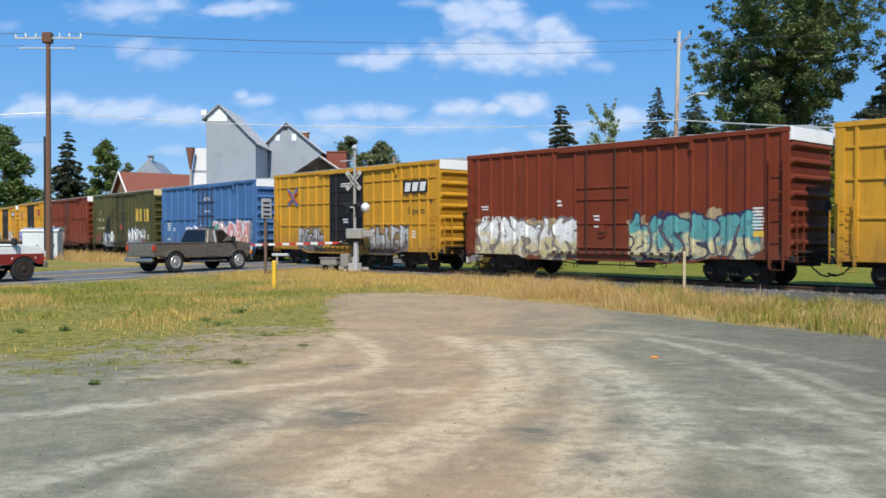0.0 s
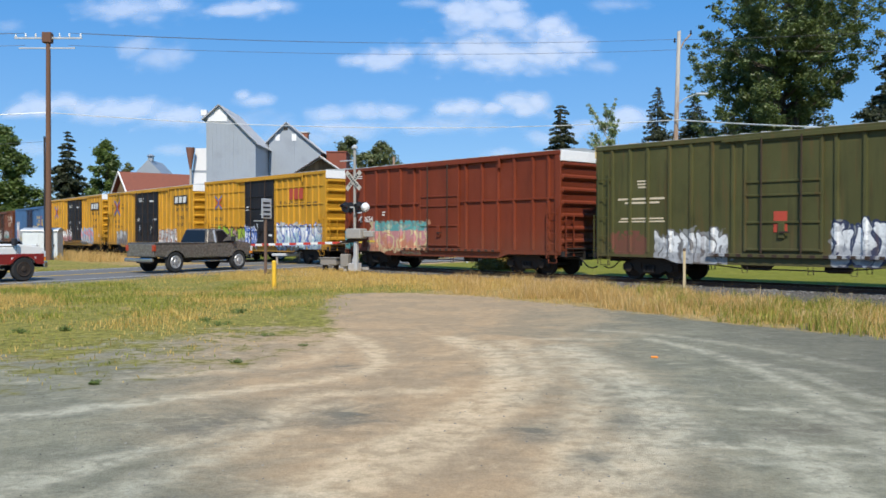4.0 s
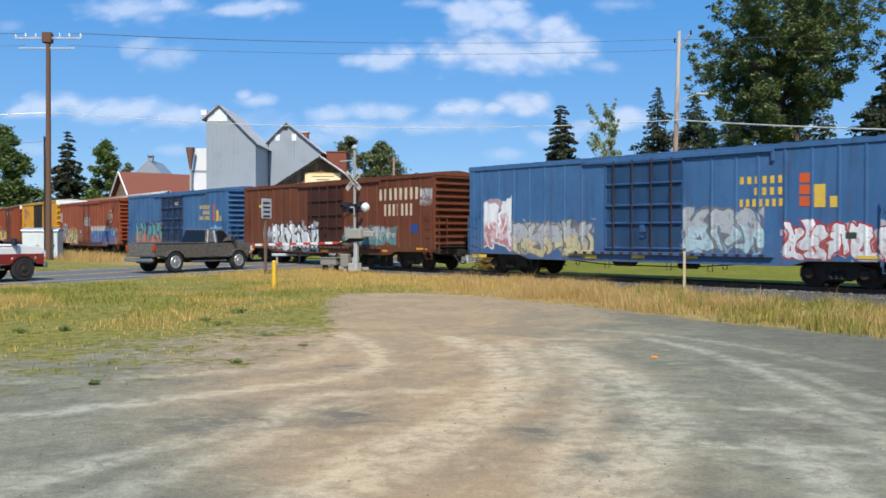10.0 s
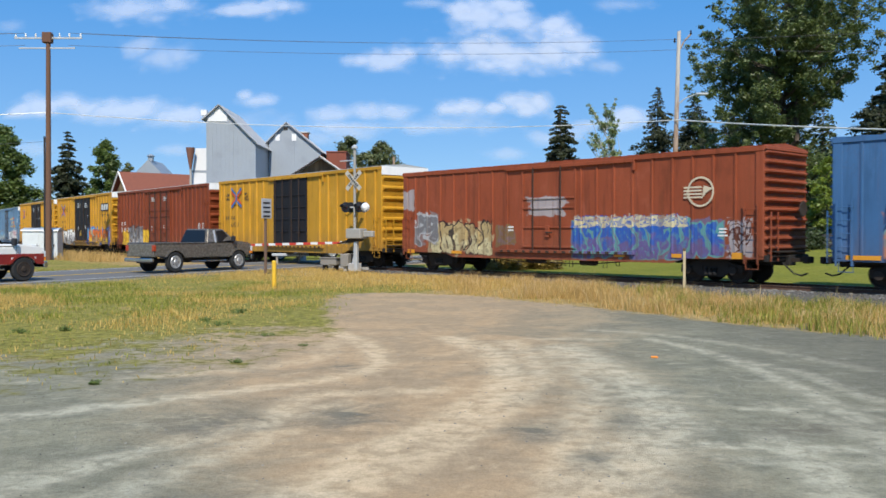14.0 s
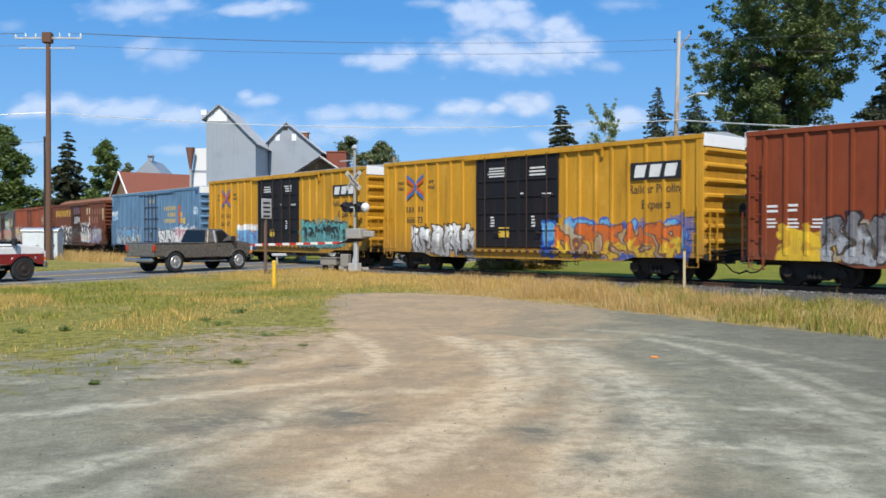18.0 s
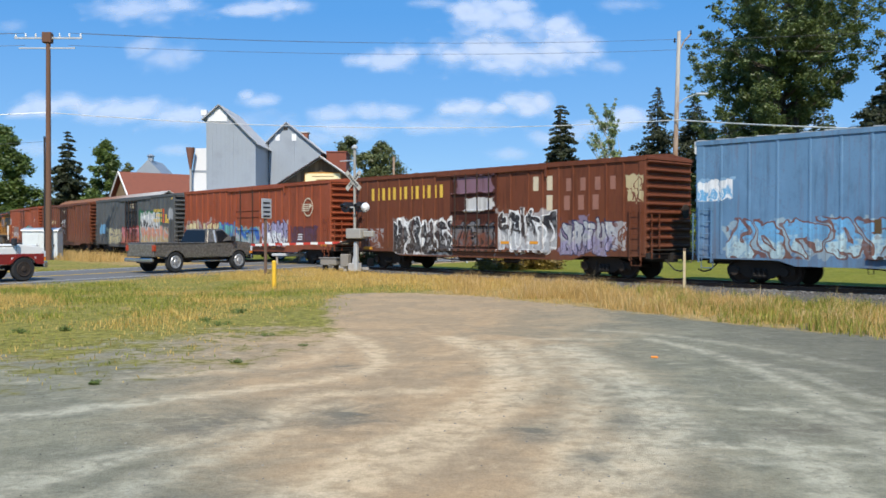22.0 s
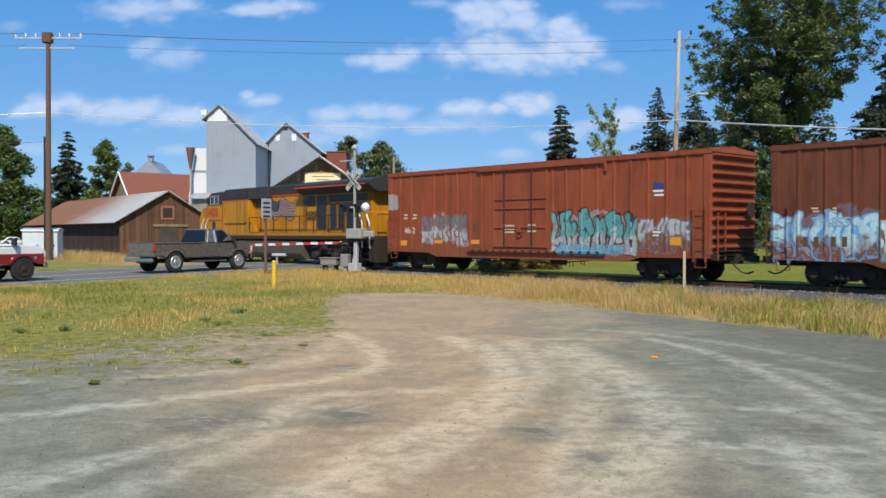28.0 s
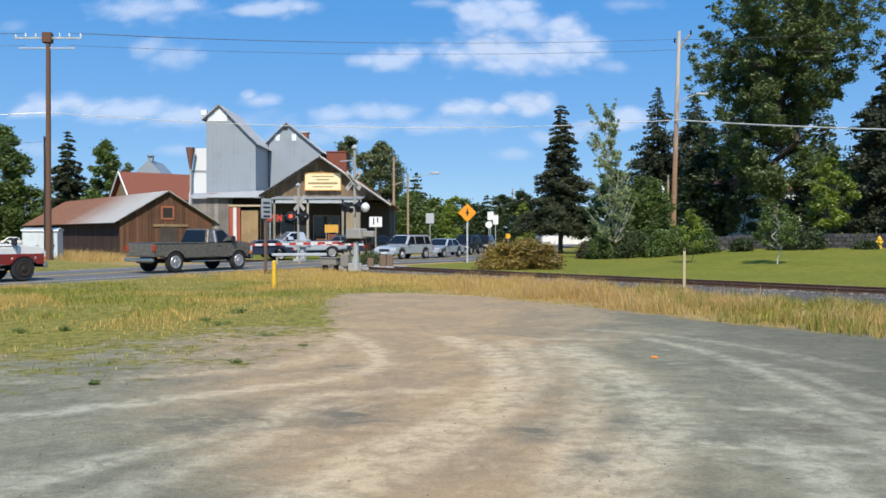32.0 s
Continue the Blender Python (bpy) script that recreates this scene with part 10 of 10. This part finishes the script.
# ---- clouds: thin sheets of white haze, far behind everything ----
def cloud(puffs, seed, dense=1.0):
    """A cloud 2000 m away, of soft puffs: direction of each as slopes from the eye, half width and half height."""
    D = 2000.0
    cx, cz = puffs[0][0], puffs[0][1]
    m, nt, b = nodes("cloud_haze")
    uv = coords(nt)
    field = None
    for px, pz, w, h in puffs:
        w, h = w * 0.94, h * 1.2
        mp = nt.nodes.new("ShaderNodeMapping")
        mp.inputs["Location"].default_value = (-(px - cx) / w, 0, -(pz - cz) / h)
        mp.inputs["Scale"].default_value = (1 / (w * D), 0, 1 / (h * D))
        nt.links.new(uv, mp.inputs[0])
        ln = nt.nodes.new("ShaderNodeVectorMath")
        ln.operation = "LENGTH"
        nt.links.new(mp.outputs[0], ln.inputs[0])
        k = mth(nt, "SUBTRACT", 1.0, ln.outputs["Value"])
        field = k if field is None else mth(nt, "SMOOTH_MAX", field, k)
        field.node.inputs[2].default_value = 0.2
    sc = nt.nodes.new("ShaderNodeMapping")
    sc.inputs["Scale"].default_value = (1 / 62, 0, 1 / 46)
    sc.inputs["Location"].default_value = (seed * 3.7, seed * 1.3, 0)
    nt.links.new(uv, sc.inputs[0])
    n = tex(nt, "Noise", sc.outputs[0], 1.0, Detail=6.0, Roughness=0.52)
    warp = nt.nodes.new("ShaderNodeVectorMath")
    warp.operation = "MULTIPLY_ADD"
    nt.links.new(n.outputs["Color"], warp.inputs[0])
    warp.inputs[1].default_value = (0.5, 0, 0.5)
    nt.links.new(sc.outputs[0], warp.inputs[2])
    lump = tex(nt, "Voronoi", warp.outputs[0], 1.15)
    lump.feature = "SMOOTH_F1"
    lump2 = tex(nt, "Voronoi", warp.outputs[0], 2.9)
    lump2.feature = "SMOOTH_F1"
    puff = mth(nt, "ADD", mth(nt, "MULTIPLY_ADD", lump.outputs["Distance"], -0.8, 0.33), mth(nt, "ADD", mth(nt, "MULTIPLY_ADD", lump2.outputs["Distance"], -0.35, 0.14), mth(nt, "MULTIPLY_ADD", n.outputs[0], 0.9, -0.45)))
    body = mth(nt, "ADD", field, puff)
    a = mth(nt, "MULTIPLY", step(nt, body, -0.16, 0.90), dense * 0.64, clamp=True)
    bump(nt, b, mth(nt, "MULTIPLY_ADD", puff, 0.35, field), 0.32, 40.0)
    b.inputs["Base Color"].default_value = (0.465, 0.49, 0.55, 1)
    b.inputs["Roughness"].default_value = 1.0
    b.inputs["Specular IOR Level"].default_value = 0.0
    nt.links.new(a, b.inputs["Alpha"])
    bm = bmesh.new()
    # tilted back a little, to face the sun
    x0, x1 = min(p[0] - p[2] * 1.5 for p in puffs) - cx, max(p[0] + p[2] * 1.5 for p in puffs) - cx
    z0, z1 = min(p[1] - p[3] * 1.5 for p in puffs) - cz, max(p[1] + p[3] * 1.5 for p in puffs) - cz
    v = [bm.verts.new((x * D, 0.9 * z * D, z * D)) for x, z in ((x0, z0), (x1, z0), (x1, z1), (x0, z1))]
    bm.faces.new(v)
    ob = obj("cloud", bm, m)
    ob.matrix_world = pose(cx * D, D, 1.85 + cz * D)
    tagged(ob, "soft white fair-weather cloud in a blue sky", "cloud", "clouds", "stuff")
    ob.visible_shadow = False
    return ob


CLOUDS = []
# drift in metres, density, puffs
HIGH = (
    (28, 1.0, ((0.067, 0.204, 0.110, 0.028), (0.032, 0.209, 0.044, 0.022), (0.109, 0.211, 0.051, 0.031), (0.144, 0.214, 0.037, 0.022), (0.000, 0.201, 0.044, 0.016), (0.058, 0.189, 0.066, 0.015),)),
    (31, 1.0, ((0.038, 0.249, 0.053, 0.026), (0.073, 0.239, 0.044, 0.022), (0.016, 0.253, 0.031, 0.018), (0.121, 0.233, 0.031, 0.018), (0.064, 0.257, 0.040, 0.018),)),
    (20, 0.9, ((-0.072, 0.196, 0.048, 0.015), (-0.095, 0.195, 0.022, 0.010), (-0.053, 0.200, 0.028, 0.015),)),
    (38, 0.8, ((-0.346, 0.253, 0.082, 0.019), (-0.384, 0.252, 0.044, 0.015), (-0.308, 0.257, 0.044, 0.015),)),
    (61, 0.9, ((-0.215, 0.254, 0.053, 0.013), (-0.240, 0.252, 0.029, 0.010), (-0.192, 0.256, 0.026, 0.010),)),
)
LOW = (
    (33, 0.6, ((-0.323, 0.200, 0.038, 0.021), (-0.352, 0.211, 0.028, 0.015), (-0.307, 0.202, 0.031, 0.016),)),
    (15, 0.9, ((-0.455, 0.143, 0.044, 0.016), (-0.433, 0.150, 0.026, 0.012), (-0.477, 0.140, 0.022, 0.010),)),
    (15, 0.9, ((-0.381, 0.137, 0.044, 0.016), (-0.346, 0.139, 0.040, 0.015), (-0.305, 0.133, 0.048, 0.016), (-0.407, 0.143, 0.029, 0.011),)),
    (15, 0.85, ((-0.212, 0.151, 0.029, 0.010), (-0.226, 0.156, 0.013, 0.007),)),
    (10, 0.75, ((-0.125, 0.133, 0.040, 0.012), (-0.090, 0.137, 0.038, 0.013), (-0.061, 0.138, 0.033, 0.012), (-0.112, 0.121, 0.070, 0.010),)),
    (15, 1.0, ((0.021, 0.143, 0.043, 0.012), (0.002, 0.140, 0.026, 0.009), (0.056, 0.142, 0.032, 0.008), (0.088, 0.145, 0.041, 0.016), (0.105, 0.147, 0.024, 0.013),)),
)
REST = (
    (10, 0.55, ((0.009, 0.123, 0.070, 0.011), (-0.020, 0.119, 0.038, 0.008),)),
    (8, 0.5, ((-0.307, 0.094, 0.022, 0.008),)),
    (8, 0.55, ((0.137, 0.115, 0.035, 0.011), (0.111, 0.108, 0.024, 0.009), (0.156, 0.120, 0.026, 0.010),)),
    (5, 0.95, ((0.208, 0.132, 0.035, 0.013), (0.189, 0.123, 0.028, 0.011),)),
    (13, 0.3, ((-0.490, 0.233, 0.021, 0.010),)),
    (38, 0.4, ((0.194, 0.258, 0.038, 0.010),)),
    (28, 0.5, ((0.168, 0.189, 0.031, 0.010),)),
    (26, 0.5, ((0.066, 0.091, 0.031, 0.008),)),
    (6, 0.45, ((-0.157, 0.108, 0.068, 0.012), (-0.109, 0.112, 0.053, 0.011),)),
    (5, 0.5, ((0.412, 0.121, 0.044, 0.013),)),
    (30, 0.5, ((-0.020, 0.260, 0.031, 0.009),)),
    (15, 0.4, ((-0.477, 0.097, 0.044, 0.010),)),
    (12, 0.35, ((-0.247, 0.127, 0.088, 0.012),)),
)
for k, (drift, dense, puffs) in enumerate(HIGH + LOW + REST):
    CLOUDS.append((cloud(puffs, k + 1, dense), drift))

# ---- grass and weeds ----
def blade_material(name, a, b):
    return leaf_material(name, a, b, 0.7, 0.35, 0.15)


STRAW = blade_material("straw", (0.40, 0.255, 0.068), (0.76, 0.52, 0.205))
STRAW2 = blade_material("half_dry_grass", (0.46, 0.30, 0.07), (0.76, 0.53, 0.17))
STALK = blade_material("seed_stalk", (0.55, 0.38, 0.17), (0.82, 0.62, 0.34))
GREEN_GRASS = blade_material("green_grass", (0.14, 0.17, 0.018), (0.42, 0.41, 0.07))


def blades(name, pts, hmin, hmax, width, material, label, seed, lean=0.35):
    """Single bent blades at the places (x, y, z, scale), one mesh."""
    rng = np.random.default_rng(seed)
    p = np.array(pts)
    n = len(p)
    h = rng.uniform(hmin, hmax, n) * p[:, 3]
    a = rng.uniform(0, 2 * math.pi, n)
    d = np.stack([np.cos(a), np.sin(a), np.zeros(n)], 1)
    ln = rng.normal(size=(n, 3)) * lean
    ln[:, 2] = 0
    base = p[:, :3]
    mid = base + ln * h[:, None] * 0.35 + np.array([0, 0, 1]) * h[:, None] * 0.6
    tip = base + ln * h[:, None] * 1.0 + np.array([0, 0, 1]) * h[:, None]
    w = width * rng.uniform(0.6, 1.4, n)[:, None]
    v = np.stack([base - d * w, base + d * w, mid + d * w * 0.7, mid - d * w * 0.7, tip], 1).reshape(-1, 3)
    i = np.arange(n)[:, None] * 5
    f = [list(q) for q in (i + np.array([0, 1, 2, 3])).tolist()] + [list(q) for q in (i + np.array([3, 2, 4])).tolist()]
    me = bpy.data.meshes.new(name)
    me.from_pydata(v.tolist(), [], f)
    me.materials.append(material)
    return tagged(new(name, me), label, "grass", kind="stuff")


def scatter(n, x0, x1, y0, y1, seed, rule, cell=0.3):
    """Places drawn at the rule's density, which is laid out on a grid first."""
    rng = np.random.default_rng(seed)
    nx, ny = int((x1 - x0) / cell) + 2, int((y1 - y0) / cell) + 2
    dens, lift = np.zeros((ny, nx)), np.zeros((ny, nx))
    for r in range(ny):
        for c in range(nx):
            x, y = x0 + c * cell, y0 + r * cell
            dens[r, c] = max(0.0, min(1.0, rule(x, y)))
            if dens[max(0, r - 1):r + 1, max(0, c - 1):c + 1].max() > 0:
                lift[r, c] = height(x, y)
    xs, ys, us = rng.uniform(x0, x1, n), rng.uniform(y0, y1, n), rng.uniform(0, 1, n)
    gx, gy = (xs - x0) / cell, (ys - y0) / cell
    ci, ri = gx.astype(int), gy.astype(int)
    fx, fy = gx - ci, gy - ri
    mix = [sum(g[ri + a, ci + b] * (fy if a else 1 - fy) * (fx if b else 1 - fx) for a in (0, 1) for b in (0, 1)) for g in (dens, lift)]
    k, z = mix
    on = (k > 0.004) & (us < k)
    size = (0.35 + 0.65 * k) * np.where(us < 0.06 * k, 1.35, 1.0)
    return np.stack([xs[on], ys[on], z[on] - 0.01, size[on]], 1)


def patch(x, y, s, o):
    return noise.noise((x * s, y * s, o)) * 0.5 + 0.5


def verge(x, y):
    """Tall dry grass between the lot and the ballast."""
    off, s = track_off(x, y)
    if off > -1.7 or off < -13:
        return 0
    ld = lot_depth(x, y)
    if ld > 0.1 or abs(poly_dist((x, y), ROAD)) < 5.4:
        return 0
    far = 2.8 * smooth01(4, 9, x)
    k = smooth01(-1.7 - far, -2.8 - far, off) * smooth01(0.2, -0.5, ld)
    return k * smooth01(-1.5, 2.5, x) * (1 - 0.45 * smooth01(7.5, 11, x)) * (0.06 + 0.94 * smooth01(0.44, 0.66, 0.6 * patch(x, y, 0.8, 5) + 0.4 * patch(x, y, 2.6, 15)))


def meadow(x, y):
    off, s = track_off(x, y)
    if off > -1.9 or abs(poly_dist((x, y), ROAD)) < 4.5:
        return 0
    ld = lot_depth(x, y)
    if ld > 0.9:
        return 0
    return smooth01(0.9, -2.2, ld) * (0.12 + smooth01(0.36, 0.58, patch(x, y, 0.55, 9)) * smooth01(0.25, 0.45, patch(x, y, 0.16, 31))) * (0.14 + 0.9 * smooth01(15, 23, y))


def dry_meadow(x, y):
    off, s = track_off(x, y)
    return min(1, meadow(x, y) * 1.3 + 0.03 * (lot_depth(x, y) < -0.5 and off < -1.9 and abs(poly_dist((x, y), ROAD)) > 4.6)) * (0.2 + smooth01(-14, -4, off) + 1.2 * smooth01(0.4, 0.65, patch(x, y, 0.3, 20)))


blades("tall_dry_grass", scatter(520000, -3, 26, 9, 38, 1, verge), 0.12, 0.50, 0.006, STRAW, "tall straw-coloured grass along the track", 2)
blades("seed_stalks", scatter(60000, -3, 26, 9, 38, 21, lambda x, y: verge(x, y) * smooth01(0.45, 0.62, patch(x, y, 1.3, 44))), 0.45, 0.85, 0.005, STALK, "tall thin seeding grass stalks along the track", 22, 0.22)
blades("green_verge_grass", scatter(260000, -1, 26, 10, 38, 3, lambda x, y: verge(x, y) * 2.4 * smooth01(4.2, 7.5, x) * smooth01(0.35, 0.6, patch(x, y, 0.5, 71)) + 0.12 * verge(x, y)), 0.12, 0.42, 0.008, GREEN_GRASS, "green grass among the dry stalks", 4)
blades("dry_meadow_grass", scatter(140000, -24, 3, 9, 46, 5, dry_meadow), 0.05, 0.22, 0.009, STRAW2, "short half-dry meadow grass by the road", 6)
blades("green_meadow_grass", scatter(150000, -24, 3, 9, 44, 7, lambda x, y: meadow(x, y) * (1.1 - smooth01(-15, -6, track_off(x, y)[0])) * smooth01(0.62, 0.42, patch(x, y, 0.3, 20))), 0.05, 0.20, 0.009, GREEN_GRASS, "short green meadow grass by the road", 8)
blades("shed_grass", scatter(9000, -32, -19, 58, 76, 9, lambda x, y: smooth01(5.6, 6.5, abs(poly_dist((x, y), ROAD))) * (-7 < track_off(x, y)[0] < -2.2)), 0.25, 0.7, 0.016, STRAW, "tall dry grass in front of the shed", 10)


WEED_LEAF = blade_material("weed_leaf", (0.10, 0.15, 0.03), (0.24, 0.30, 0.08))


def weed(x, y, r, seed):
    rng = np.random.default_rng(seed)
    ob = thing("weed", pose(x, y, height(x, y)), "low dark green leafy weed on the dusty ground", "weed", "weeds")
    q, f = leaves(rng, [((rng.normal() * r * 0.5, rng.normal() * r * 0.3, r * 0.25), r * 0.45) for _ in range(6)], 130, r * 0.16)
    leaf_part("leaves", q, f, WEED_LEAF, ob)
    bm = bmesh.new()
    for k in range(5):
        tube(bm, (0, 0, -0.02), (rng.normal() * r * 0.5, rng.normal() * r * 0.4, r * 0.5), 0.006, 0.003, n=4)
    tagged(part("stem", bm, LEAF_MID, ob), kind="stuff")


for k, (x, y, r) in enumerate(((-4.26, 10.85, 0.15), (-4.8, 20.9, 0.3), (-4.5, 17.7, 0.22), (-7.2, 17.0, 0.24), (-5.0, 18.6, 0.2), (-3.0, 12.7, 0.14), (-3.2, 16.0, 0.16), (-2.3, 14.6, 0.1), (-5.6, 10.6, 0.14), (-7.9, 16.6, 0.22))):
    weed(x, y, r * 0.75, 300 + k)
litter = thing("litter", pose(3.16, 13.2, height(3.16, 13.2)), "small orange scrap lying on the gravel", "litter")
part("scrap", boxes((-0.05, 0.05, -0.03, 0.03, 0, 0.03), bevel=0.008), plain("orange_scrap", (0.75, 0.25, 0.03), 0.6), litter)
# loose stones on the lot and the ballast shoulder
rng = np.random.default_rng(77)
bm = bmesh.new()
V, F = [], []
cube = np.array([(-1, -1, -0.5), (1, -1, -0.4), (1, 1, -0.5), (-1, 1, -0.4), (-0.6, -0.7, 0.6), (0.7, -0.5, 0.5), (0.6, 0.7, 0.7), (-0.7, 0.6, 0.5)])
for k in range(14000):
    if k < 2500:
        x, y, s = rng.uniform(-9, 12), rng.uniform(5.5, 26), rng.uniform(0.004, 0.011)
        if lot_depth(x, y) < 0:
            continue
        z = height(x, y)
    else:
        sa, o = rng.uniform(-14, 33), rng.uniform(-2.9, 2.6)
        x, y, _ = along(sa, MID + o)
        s = rng.uniform(0.02, 0.045)
        z = -0.03 if abs(o) < 1.7 else -0.03 - (abs(o) - 1.7) * 0.136
    a = rng.uniform(0, 6.28)
    c, d = math.cos(a) * s, math.sin(a) * s
    q = cube + rng.normal(size=cube.shape) * 0.15
    V += [(x + p[0] * c - p[1] * d, y + p[0] * d + p[1] * c, z + p[2] * s) for p in q]
    n0 = len(V) - 8
    F += [[n0 + i for i in t] for t in ((0, 1, 5, 4), (1, 2, 6, 5), (2, 3, 7, 6), (3, 0, 4, 7), (4, 5, 6, 7))]
bm.free()
me = bpy.data.meshes.new("loose_stones")
me.from_pydata(V, [], F)
STONES = leaf_material("loose_stone", (0.07, 0.065, 0.06), (0.30, 0.28, 0.25), 0.9, 0.0)
me.materials.append(STONES)
tagged(new("loose_stones", me), "loose grey ballast stones", "gravel", kind="stuff")

for mold in MOLDS:
    bpy.data.objects.remove(mold)


def motions():
    for car, s in TRAIN:
        rows = []
        for k in range(33):
            x, y, h = along(s + travel(k), MID)
            rows.append((k, pose(x, y, 0.12, 0, 0, math.degrees(h) - 90)))
        walk(car, rows)
    for c, drift in CLOUDS:
        at = c.matrix_world.translation.copy()
        walk(c, [(0, pose(*at)), (16, pose(at.x + drift / 2, at.y, at.z)), (32, pose(at.x + drift, at.y, at.z))])


motions()
